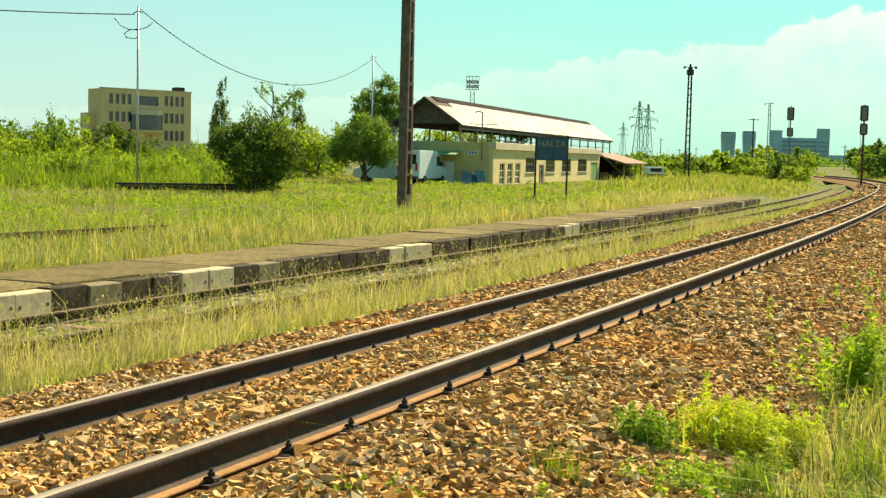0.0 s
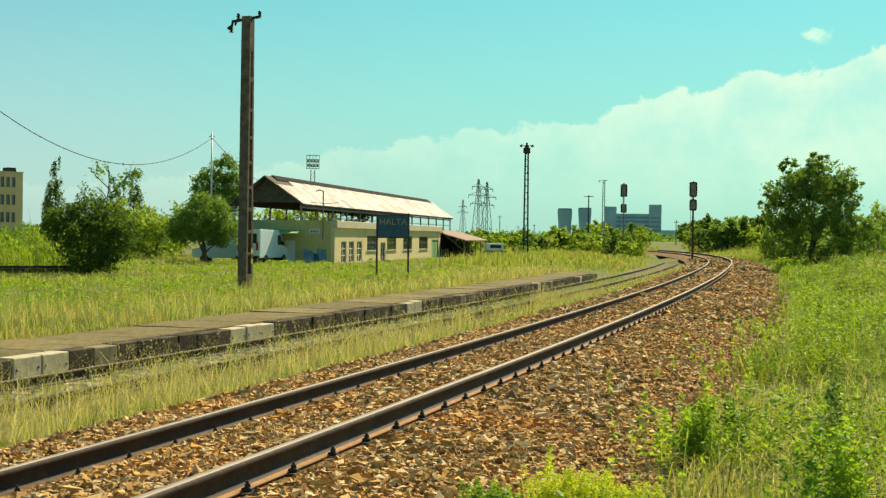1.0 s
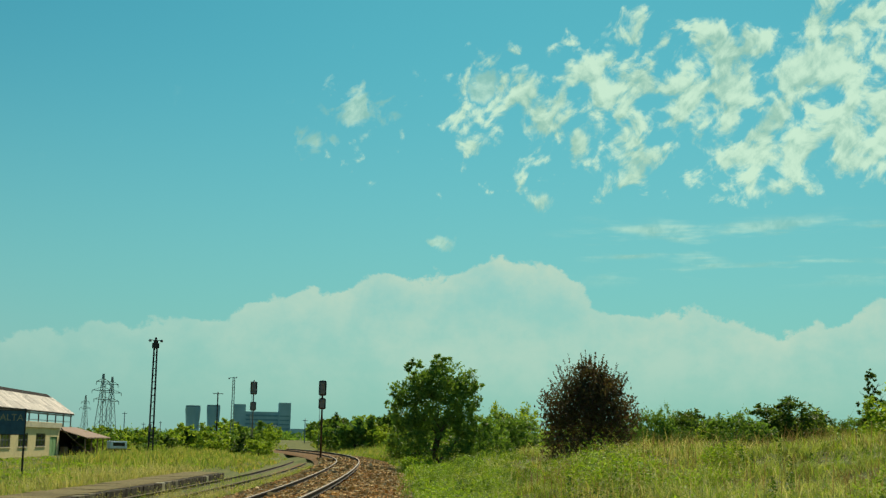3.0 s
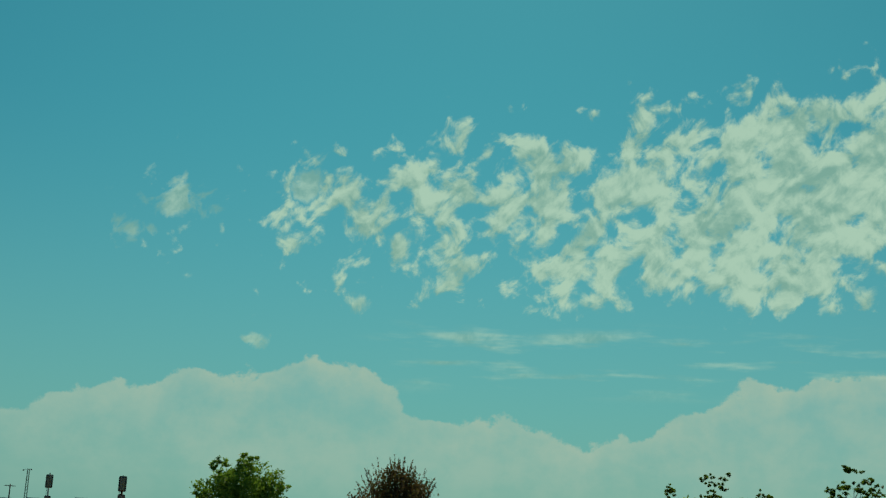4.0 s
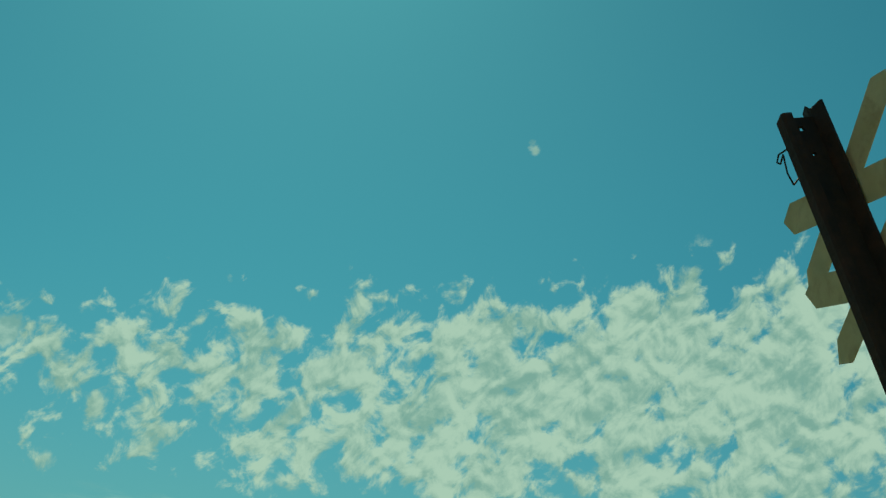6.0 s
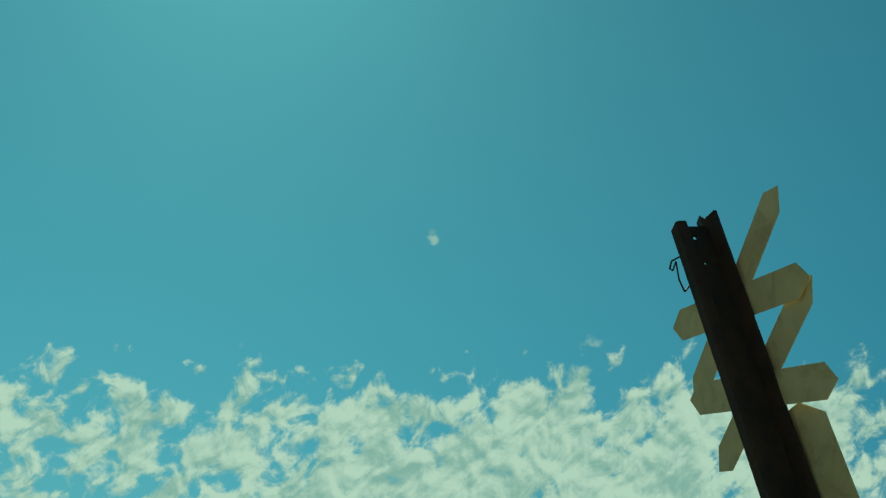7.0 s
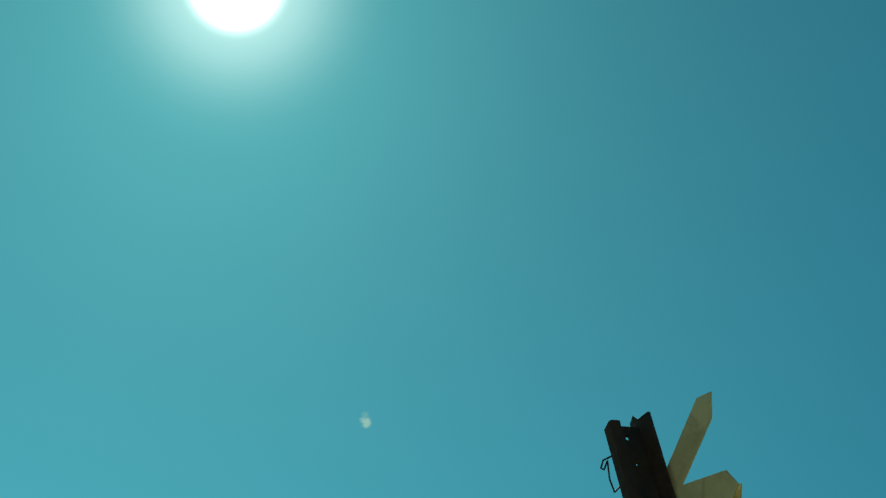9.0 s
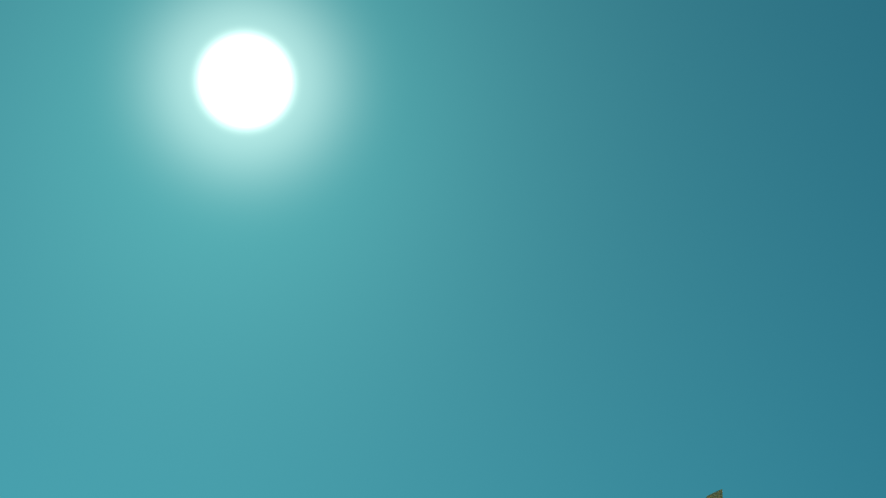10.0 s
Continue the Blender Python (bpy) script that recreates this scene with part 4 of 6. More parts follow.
    plain_pole("utility_pole", "thin far-off utility pole above the bushes", (x, y, -0.5), H, 0.14, FAR_STEEL, ((0.4, 0.5),))


def signal(at, turn, H, heads, arm_box):
    t = thing("railway_signal", "railway signal seen from behind, two dark heads on post", "signal", at, "signals by the tracks", turn)
    part("post", rod(bmesh.new(), (0, 0, 0), (0, 0, H), 0.09, 0.08, 10), RUST if arm_box else STEEL_GREY, t, smooth=True)
    for z0, z1, w in heads:
        bm = bmesh.new()
        c = 0.10
        prism(bm, [(-w / 2, z0 + c), (-w / 2 + c, z0), (w / 2 - c, z0), (w / 2, z0 + c), (w / 2, z1 - c), (w / 2 - c, z1), (-w / 2 + c, z1), (-w / 2, z1 - c)], 0.06)
        head = part("backing_board", bm, BLACK_METAL, t)
        bm = block(-w * 0.32, w * 0.32, -0.22, -0.002, z0 + 0.12, z1 - 0.12, 0.03)
        part("lamp_case", bm, STEEL_GREY, head)
        n = max(1, int((z1 - z0) / 0.35))
        for k in range(n):
            zc = z0 + (k + 0.5) * (z1 - z0) / n
            part("visor", rod(bmesh.new(), (0, 0.06, zc), (0, 0.30, zc - 0.02), 0.10, 0.11, 10, False), BLACK_METAL, head)
    part("ladder", tube(bmesh.new(), [(-0.2, -0.12, 0.2), (-0.2, -0.12, H - 1.0)], 0.018), STEEL_GREY, t)
    part("foot", block(-0.25, 0.25, -0.25, 0.25, -0.1, 0.3, 0.02), CONCRETE, t)
    part("cap", rod(bmesh.new(), (0, 0, H), (0, 0, H + 0.14), 0.10, 0.03, 8), BLACK_METAL, t)


signal((34.4, 108.4, -0.15), -18, 6.75, [(5.55, 6.85, 0.66), (4.40, 5.35, 0.62)], True)
signal((42.1, 161.0, -0.25), -16, 9.0, [(7.35, 8.95, 0.85), (5.35, 6.45, 0.75)], False)


def wire_pole(at, H, lampz=None):
    t = thing("cable_pole", "slim galvanised steel pole carrying a slack overhead cable", "pole", at, "cable poles")
    part("shaft", rod(bmesh.new(), (0, 0, 0), (0, 0, H), 0.075, 0.05, 10), GALV, t, smooth=True)
    part("hook", tube(bmesh.new(), [(-0.25, 0, H - 0.35), (0, 0, H - 0.2), (0.25, 0, H - 0.35)], 0.025), BLACK_METAL, t)
    if lampz:
        bm = bmesh.new()
        rod(bm, (0, 0, lampz), (-0.35, 0, lampz + 0.12), 0.03)
        box(bm, -0.75, -0.30, -0.09, 0.09, lampz + 0.08, lampz + 0.2, 0, 0.02)
        part("street_light", bm, GALV, t)


W1, W2 = (-16.0, 68.3, gz(-16.0, 68.3)), (-6.1, 108.6, gz(-6.1, 108.6))
wire_pole(W1, 9.45)
wire_pole(W2, 10.3, 7.3)


def cable(a, b, sag, r=0.022, label="slack black overhead cable"):
    pts = [Vector(a).lerp(Vector(b), k / 40) - Vector((0, 0, sag * 4 * (k / 40) * (1 - k / 40))) for k in range(41)]
    me = bpy.data.meshes.new("overhead_cable")
    bm = tube(bmesh.new(), pts, r, 5)
    bm.to_mesh(me)
    bm.free()
    me.materials.append(WIRE)
    tagged(new("overhead_cable", me), label, "cable")


top1, top2 = Vector(W1) + Vector((0, 0, 9.4)), Vector(W2) + Vector((0, 0, 9.9))
cable(top1, top2, 3.0, 0.025)
cable(top1 + Vector((-0.2, 0, -0.35)), (-34.0, 52.0, 8.05), 0.35, 0.03)
cable(top2, (3.9, 99.5, 4.2), 1.6, 0.022)
bm = bmesh.new()
tube(bm, [top1 + Vector(p) for p in ((-1.25, 0, -0.55), (-0.9, 0, -0.95), (-0.5, 0, -1.12), (0, 0, -1.15), (0.45, 0, -1.0), (0.75, 0, -0.75))], 0.022)
tube(bm, [top1 + Vector(p) for p in ((0, 0, -1.1), (-0.45, 0, -1.15), (-0.72, 0, -1.35), (-0.6, 0, -1.55), (-0.2, 0, -1.6), (0, 0, -1.5))], 0.022)
me = bpy.data.meshes.new("cable_loop")
bm.to_mesh(me)
bm.free()
me.materials.append(WIRE)
tagged(new("cable_loop", me), "spare loop of black cable tied to the pole", "cable")


# ---------------------------------------------------------------- station name board
def build_board():
    x, y = 4.75, 58.65
    t = thing("station_name_board", "faded dark blue station board on two black posts", "sign", ground_at(x, y), turn=4)
    H = 2.86
    for sx in (-0.71, 0.71):
        part("post", bar(bmesh.new(), (sx, 0, -0.1), (sx, 0, H + (0.06 if sx > 0 else 0.0)), 0.075), BLACK_METAL, t)
    board = part("board", block(-0.70, 0.70, -0.06, -0.02, 1.82, 2.82, 0.008), SIGN_BLUE, t)
    part("rim", panel(1.44, 1.04, 0.03, [(0.03, 1.41, 0.03, 1.01)]), BLACK_METAL, board).matrix_basis = pose(-0.72, -0.075, 1.80)
    lettering("HALTA", 0.40, SIGN_LETTER, board, pose(0.0, -0.064, 2.52, 90, 0, 0), depth=0.003)
    part("unreadable_line", block(-0.42, 0.42, -0.066, -0.0605, 2.08, 2.22), SIGN_BLUE, board, "line of worn-off lettering")


build_board()


# ---------------------------------------------------------------- crossing sign close to the camera
def build_crossing_sign():
    top = Vector((4.331, 2.517, 4.388))
    p = Vector((-0.1064, 0.2690, 0.9572)).normalized()
    e = Vector((0.5693, 0.8100, -0.1624))
    e = (e - p * e.dot(p)).normalized()
    nrm = e.cross(p).normalized()
    if nrm.dot(top - Vector(EYE)) < 0:
        nrm = -nrm
    base = top - p * (top.z / p.z)
    base.z = gz(base.x, base.y) - 0.3
    length = (top - base).length
    m = Matrix((( e.x, nrm.x, p.x, base.x), (e.y, nrm.y, p.y, base.y), (e.z, nrm.z, p.z, base.z), (0, 0, 0, 1)))
    t = thing("crossing_sign", "leaning crossing sign, cream crossed plates on an old rail post", "sign")
    t.matrix_world = m
    # the post is a rail set on end: head, drilled web and foot, its web square to the eye
    away = top - Vector(EYE)
    away = (away - p * away.dot(p)).normalized()
    side = (p.cross(away) - away * 0.70).normalized()
    spin = Matrix.Rotation(math.atan2(-side.dot(e), side.dot(nrm)), 4, "Z")
    # the post leans a little more than the plates bolted to it
    ray = (top - Vector(EYE)).normalized()
    lean = Matrix.Translation(top) @ Matrix.Rotation(radians(-2.4), 4, ray) @ Matrix.Translation(-top) @ Matrix.Translation((-0.004, 0.006, 0.0))
    where = m.inverted() @ lean @ m @ Matrix.Translation((POST_X, POST_Y, -0.06)) @ spin @ Matrix.Diagonal((0.98, 0.98, 1, 1))
    bm = bmesh.new()
    for poly, z1, z2 in (([(-0.036, 0.052), (0.036, 0.052), (0.036, 0.088), (0.026, 0.098), (-0.026, 0.098), (-0.036, 0.088)], length - 0.10, length - 0.09),
                         ([(-0.075, -0.080), (0.075, -0.080), (0.075, -0.068), (0.014, -0.052), (-0.014, -0.052), (-0.075, -0.068)], length - 0.03, length - 0.065)):
        lo = [bm.verts.new(where @ Vector((a, b, 0))) for a, b in poly]
        hi = [bm.verts.new(where @ Vector((a, b, z1 if a < 0 else z2))) for a, b in poly]
        bm.faces.new(lo[::-1])
        bm.faces.new(hi)
        for i in range(len(poly)):
            j = (i + 1) % len(poly)
            bm.faces.new((lo[i], lo[j], hi[j], hi[i]))
    part("post", bm, POST_RUST, t)
    web = panel(0.104, length - 0.10, 0.016, [(0.058, 0.080, length - 0.165, length - 0.143), (0.052, 0.068, length - 0.285, length - 0.269)])
    part("web", web, POST_RUST, t).matrix_basis = where @ Matrix.Translation((0.008, -0.052, 0)) @ Matrix.Rotation(math.pi / 2, 4, "Z")
    ends = [((-0.606, -0.255), (0.362, -0.691), 0.020), ((0.348, -0.347), (-0.626, -0.671), 0.006),
            ((-0.622, -0.664), (0.322, -1.030), 0.020), ((0.368, -0.683), (-0.592, -1.072), 0.006)]
    for (a0, b0), (a1, b1), y in ends:
        v = Vector((a1 - a0, 0, b1 - b0))
        L, w, c = v.length, 0.135, 0.075
        ang = math.atan2(v.z, v.x)
        poly = [(0, 0.0), (c, -w / 2), (L - c, -w / 2), (L, 0.0), (L - c, w / 2), (c, w / 2)]
        mm = Matrix.Translation((a0, y, length + b0)) @ Matrix.Rotation(-ang, 4, "Y")
        part("plate", prism(bmesh.new(), poly, 0.004, mm), PLATE_BACK, t, "cream painted plate with pointed ends")
    # the board below the crosses, with cut corners
    poly = [(-0.47, -1.62), (-0.43, -1.12), (-0.30, -1.02), (-0.02, -1.02), (0.10, -1.12), (0.10, -1.62)]
    mm = Matrix.Translation((0, 0.034, length))
    part("lower_board", prism(bmesh.new(), poly, 0.004, mm), PLATE_BACK, t, "wider cream board with cut corners")
    for a, b in ((-0.13, -0.50), (-0.13, -0.85), (-0.13, -1.2)):
        part("bolt", rod(bmesh.new(), (a, -0.01, length + b), (a, 0.045, length + b), 0.012, 0.012, 6), IRON, t)
    bm = bmesh.new()
    tube(bm, [(-0.05, -0.10, length - 0.22), (0.05, -0.10, length - 0.19), (0.08, -0.10, length - 0.21), (0.06, -0.10, length - 0.23), (0.02, -0.10, length - 0.21), (0.05, -0.09, length - 0.28), (0.05, -0.08, length - 0.34), (0.0, -0.06, length - 0.32), (-0.06, -0.06, length - 0.31)], 0.004, 5)
    part("wire_loop", bm, WIRE, t, "twisted bit of dark wire")


POST_X, POST_Y = -0.165, -0.085
build_crossing_sign()


# ---------------------------------------------------------------- station building
def framed_opening(parent, name, x0, x1, z0, z1, mat, cols, rows, glass=GLASS, y=0.06, sill=True):
    """Frame, bars and panes of a window or glazed door set into a wall's hole."""
    fr = panel(x1 - x0, z1 - z0, 0.07, [(0.07, x1 - x0 - 0.07, 0.07, z1 - z0 - 0.07)])
    bmesh.ops.translate(fr, verts=fr.verts, vec=(x0, y, z0))
    w = part(name, fr, mat, parent)
    cw, rh = (x1 - x0 - 0.14) / cols, (z1 - z0 - 0.14) / rows
    for i in range(cols):
        for j in range(rows):
            a, b = x0 + 0.07 + i * cw, z0 + 0.07 + j * rh
            part("pane", block(a + 0.02, a + cw - 0.02, y + 0.025, y + 0.035, b + 0.02, b + rh - 0.02), glass, w)
    for i in range(1, cols):
        a = x0 + 0.07 + i * cw
        part("glazing_bar", block(a - 0.03, a + 0.03, y + 0.005, y + 0.055, z0 + 0.072, z1 - 0.072), mat, w)
    for j in range(1, rows):
        b = z0 + 0.07 + j * rh
        for i in range(cols):
            a = x0 + 0.07 + i * cw
            part("glazing_bar", block(a + 0.031, a + cw - 0.031, y + 0.008, y + 0.05, b - 0.03, b + 0.03), mat, w)
    if sill:
        part("sill", block(x0 - 0.08, x1 + 0.08, -0.09, y, z0 - 0.06, z0 - 0.004), CORNICE, w)
    return w


def build_station():
    g = -0.60
    t = thing("station_building", "low yellow plastered station building under a high canopy roof", "building", (3.6, 98.0, g), turn=72.5)
    L, H, D = 42.0, 3.42, 8.0
    doors = [(1.9, 3.4), (4.25, 5.8), (6.7, 8.3)]
    wins = [(10.0, 13.2), (17.2, 20.8), (23.8, 27.7), (31.0, 35.3)]
    holes = [(a, b, 0.22, 1.88) for a, b in doors] + [(a, b, 1.12, 2.34) for a, b in wins] + [(14.8, 16.6, 0.0, 1.8), (37.4, 41.0, 0.0, 2.05)]
    part("front_wall", panel(L, H - 0.55, 0.3, holes), PLASTER, t)
    part("end_wall", panel(D - 0.3, H, 0.3, [(2.75, 3.55, 0.0, 1.9)]), PLASTER_END, t, "green-stained plaster end wall").matrix_basis = Matrix.Translation((0, 0.302, 0)) @ Matrix.Rotation(math.pi / 2, 4, "Z") @ Matrix.Translation((0, -0.3, 0))
    part("far_end_wall", block(L - 0.3, L, 0.302, D, 0, H - 0.1), PLASTER, t)
    part("back_wall", block(0.302, L - 0.302, D - 0.3, D, 0, H - 0.1), PLASTER, t)
    part("cornice", block(-0.10, L + 0.15, -0.22, 0.35, H - 0.55, H, 0.03), CORNICE, t)
    part("flat_roof", block(0.31, L, 0.36, D - 0.31, H - 0.42, H - 0.2), CONCRETE_DARK, t)
    part("floor", block(0.31, L - 0.31, 0.31, D - 0.31, -0.1, 0.02), CONCRETE, t)
    part("plinth", block(-0.04, L, -0.05, -0.003, -0.2, 0.2), CONCRETE, t)
    for a, b in doors:
        framed_opening(t, "door", a, b, 0.22, 1.88, WHITE_FRAME, 2, 3, sill=False)
    for a, b in wins:
        framed_opening(t, "window", a, b, 1.12, 2.34, DARK_FRAME, 3, 2)
    framed_opening(t, "door", 14.8, 16.6, 0.0, 1.8, WHITE_FRAME, 2, 1, sill=False)
    framed_opening(t, "door", 37.4, 41.0, 0.0, 2.05, GREEN_PAINT, 2, 1, glass=GREEN_PAINT, sill=False)
    # end wall: badge, spray paint, conduit
    part("badge", block(-0.03, -0.004, 1.20, 1.95, 2.45, 2.75, 0.01), WHITE_FRAME, t, "small white enamel badge with blue shapes")
    for k in range(3):
        part("badge_mark", block(-0.036, -0.0305, 1.28 + 0.22 * k, 1.42 + 0.22 * k, 2.51, 2.69), SIGN_BLUE, t)
    for k, (y0, y1, z0, z1) in enumerate(((0.55, 1.45, 0.15, 1.35), (1.15, 1.85, 0.2, 1.0), (1.55, 2.45, 0.1, 1.25))):
        bm = bmesh.new()
        poly = [(y0, z0 + 0.15), (y0 + 0.1, z0), (y1 - 0.08, z0 + 0.05), (y1, z0 + 0.3), (y1 - 0.1, z1), (y0 + 0.12, z1 - 0.1)]
        prism(bm, poly, 0.004, Matrix.Translation((-0.008 - 0.002 * k, 0, 0)) @ Matrix.Rotation(math.pi / 2, 4, "Z") @ Matrix.Scale(-1, 4, (0, 1, 0)))
        part("spray_paint", bm, GRAFFITI if k != 1 else SIGN_BLUE, t, "blue spray-painted patch")
    part("conduit", tube(bmesh.new(), [(-0.06, 0.9, 2.0), (-0.06, 0.9, 5.6), (-0.3, 1.1, 5.7), (-0.3, 1.4, 5.6)], 0.05), STEEL_GREY, t)
    part("side_door", block(0.05, 0.10, 3.05, 3.85, 0.0, 1.9), WHITE_FRAME, t, "white side door")
    # porch at the end wall
    part("porch_roof", prism(bmesh.new(), [(-1.6, 2.38), (0.0, 2.62), (0.0, 2.70), (-1.6, 2.46)], 2.3, Matrix.Translation((0, 2.5, 0))), GREEN_PAINT, t, "thin green porch roof")
    part("porch_wall", block(-1.55, -0.02, 4.7, 4.78, 0, 2.36), VAN_WHITE, t)
    # canopy
    z_e, z_r, y_r, y_b = 4.62, 6.78, 5.55, 8.35
    run = Matrix.Rotation(math.pi / 2, 4, "Z")
    roof = part("canopy_roof", prism(bmesh.new(), [(2.5, z_e - 0.12), (y_r, z_r - 0.12), (y_b, z_e - 0.12), (y_b, z_e), (y_r, z_r), (2.5, z_e)], 63.5, Matrix.Translation((63.5, 0, 0)) @ run), SOFFIT, t, "dark boarded underside of the canopy, toned for ground bounce")
    ang = math.atan2(z_r - z_e, y_r - 2.5)
    slope = math.hypot(1.0, math.tan(ang))
    rng = random.Random(9)
    sheets = []
    for length in (1.05 * slope, 1.05 * slope, 0.62 * slope):
        bm = bmesh.new()
        for k in range(8):
            u0, u1 = k * 1.075 / 8, (k + 1) * 1.075 / 8
            h0, h1 = 0.012 * (k % 2), 0.012 * ((k + 1) % 2)
            bm.faces.new([bm.verts.new(c) for c in ((u0, 0, h0), (u1, 0, h1), (u1, length, h1), (u0, length, h0))])
        me = bpy.data.meshes.new("roof_sheet")
        bm.to_mesh(me)
        bm.free()
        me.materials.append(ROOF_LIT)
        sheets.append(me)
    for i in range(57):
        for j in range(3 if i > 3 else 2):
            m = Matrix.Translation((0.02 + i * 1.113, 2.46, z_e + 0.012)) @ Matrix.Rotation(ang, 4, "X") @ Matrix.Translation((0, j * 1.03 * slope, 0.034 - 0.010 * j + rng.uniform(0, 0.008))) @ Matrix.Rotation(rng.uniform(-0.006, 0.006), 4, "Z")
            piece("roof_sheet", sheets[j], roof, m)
    part("ridge_cover", prism(bmesh.new(), [(y_r - 0.5, z_r - 0.36), (y_r, z_r + 0.03), (y_r + 0.6, z_r - 0.42), (y_r + 0.6, z_r - 0.36), (y_r, z_r + 0.11), (y_r - 0.5, z_r - 0.26)], 60.5, Matrix.Translation((62.3, 0, 0)) @ run), ROOF_DARK, t, "dark raised ridge cover")
    # closes the gable in the tone of the bounce-lit space behind
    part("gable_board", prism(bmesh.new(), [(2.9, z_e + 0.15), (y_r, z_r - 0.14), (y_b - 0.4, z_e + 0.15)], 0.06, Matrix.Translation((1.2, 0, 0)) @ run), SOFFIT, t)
    for k in range(15):
        for y in (2.75, 8.1):
            part("canopy_post", bar(bmesh.new(), (0.4 + k * 4.45, y, H - 0.2 if k < 10 and y < 5 else 0.0), (0.4 + k * 4.45, y, z_e + 0.02), 0.12), STEEL_GREY, t)
    part("eave_beam", block(0.2, 63.0, 2.68, 2.82, z_e - 0.28, z_e - 0.14), STEEL_GREY, t)
    part("rail_bar", block(0.5, 63.0, 2.72, 2.78, H + 0.28, H + 0.34), STEEL_GREY, t)


build_station()


def build_shed():
    t = thing("lean_to_shed", "open timber lean-to with a brown roof and stored junk", "shed", (3.6, 98.0, -0.60), turn=72.5)
    part("roof", prism(bmesh.new(), [(-2.6, 1.95), (1.2, 3.0), (1.2, 3.1), (-2.6, 2.05)], 15.5, Matrix.Translation((58.2, 0, 0)) @ Matrix.Rotation(math.pi / 2, 4, "Z")), ROOF_BROWN, t, "brown sheet roof")
    for k in range(5):
        part("post", bar(bmesh.new(), (43.2 + 3.7 * k, -2.4, -0.1), (43.2 + 3.7 * k, -2.4, 2.0), 0.13), TIMBER, t)
    part("back_wall", block(42.4, 58.0, 1.0, 1.15, -0.1, 2.9), ROOF_DARK, t)
    part("brace", bar(bmesh.new(), (41.0, -0.3, 2.9), (45.2, -2.3, 0.6), 0.08), TIMBER, t)
    part("slab", block(41.5, 59.0, -3.6, 0.9, -0.1, 0.06), LIMEWASH, t, "pale concrete slab")
    rng = random.Random(4)
    for k in range(9):
        x = 44 + rng.uniform(0, 12.5)
        w, h, d = rng.uniform(0.6, 1.6), rng.uniform(0.4, 1.2), rng.uniform(0.4, 0.8)
        j = thing("junk_crate", "dark stored crate under the lean-to roof", "crate", (0, 0, 0), "junk in the shed")
        j.matrix_world = pose(3.6, 98.0, -0.60, 0, 0, 72.5) @ pose(x, rng.uniform(-1.6, 0.3), 0.065, 0, 0, rng.uniform(-20, 20))
        part("body", block(-w / 2, w / 2, -d / 2, d / 2, 0, h, 0.03), rng.choice([IRON, TIMBER, RUST]), j)
        part("lid", block(-w / 2 - 0.03, w / 2 + 0.03, -d / 2 - 0.03, d / 2 + 0.03, h + 0.002, h + 0.05, 0.01), rng.choice([IRON, RUST]), j)


build_shed()


def wheel(parent, x, y, r=0.34):
    bm = rod(bmesh.new(), (x, y - 0.11, r), (x, y + 0.11, r), r, r, 18)
    w = part("wheel", bm, RUBBER, parent, smooth=False)
    part("rim", rod(bmesh.new(), (x, y - 0.118, r), (x, y + 0.118, r), r * 0.58, r * 0.58, 14), STEEL_GREY, w)


def van(at, turn, open_doors):
    t = thing("delivery_van", "pale blue-white panel van" + (" with its rear doors open" if open_doors else " parked on the grass"), "van", at, "parked vans", turn)
    body = [(-2.7, 0.45), (2.55, 0.45), (2.7, 0.75), (2.55, 1.10), (1.75, 1.30), (1.15, 2.25), (0.7, 2.48), (-2.62, 2.52), (-2.7, 2.40)]
    bm = prism(bmesh.new(), body, 1.9, Matrix.Translation((0, -0.95, 0)))
    bmesh.ops.bevel(bm, geom=[e for e in bm.edges], offset=0.05, segments=2, affect="EDGES")
    part("body", bm, VAN_WHITE, t)
    for sy in (-1, 1):
        part("side_window", prism(bmesh.new(), [(0.55, 1.40), (1.55, 1.40), (1.08, 2.10), (0.55, 2.10)], 0.012, Matrix.Translation((0, 0.953 if sy > 0 else -0.965, 0))), GLASS, t)
        part("mirror", block(1.35, 1.5, 0.98 * sy - 0.08, 0.98 * sy + 0.08, 1.35, 1.65, 0.02), BLACK_METAL, t)
        part("tail_light", block(-2.72, -2.69, 0.72 * sy - 0.08, 0.72 * sy + 0.08, 1.0, 1.6), material("tail_light", (0.35, 0.03, 0.02), (0.4, 0.05, 0.03)), t)
        part("headlight", block(2.56, 2.66, 0.65 * sy - 0.16, 0.65 * sy + 0.16, 0.85, 1.05, 0.01), GLASS, t)
    bm = bmesh.new()
    v = [bm.verts.new(c) for c in ((1.80, -0.80, 1.36), (1.80, 0.80, 1.36), (1.22, 0.72, 2.22), (1.22, -0.72, 2.22))]
    bm.faces.new(v)
    bmesh.ops.translate(bm, verts=bm.verts, vec=(0.012, 0, 0.008))
    part("windscreen", bm, GLASS, t)
    part("bumper", block(-2.82, -2.70, -0.9, 0.9, 0.38, 0.62, 0.03), BLACK_METAL, t)
    for x in (-1.65, 1.75):
        for y in (-0.86, 0.86):
            wheel(t, x, y)
    if open_doors:
        part("cargo_hold", block(-2.71, -2.703, -0.82, 0.82, 0.62, 2.36), BLACK_METAL, t)
        for sy in (-1, 1):
            d = part("rear_door", block(-3.5, -2.74, 0.95 * sy - 0.02, 0.95 * sy + 0.02, 0.6, 2.4, 0.01), VAN_WHITE, t)
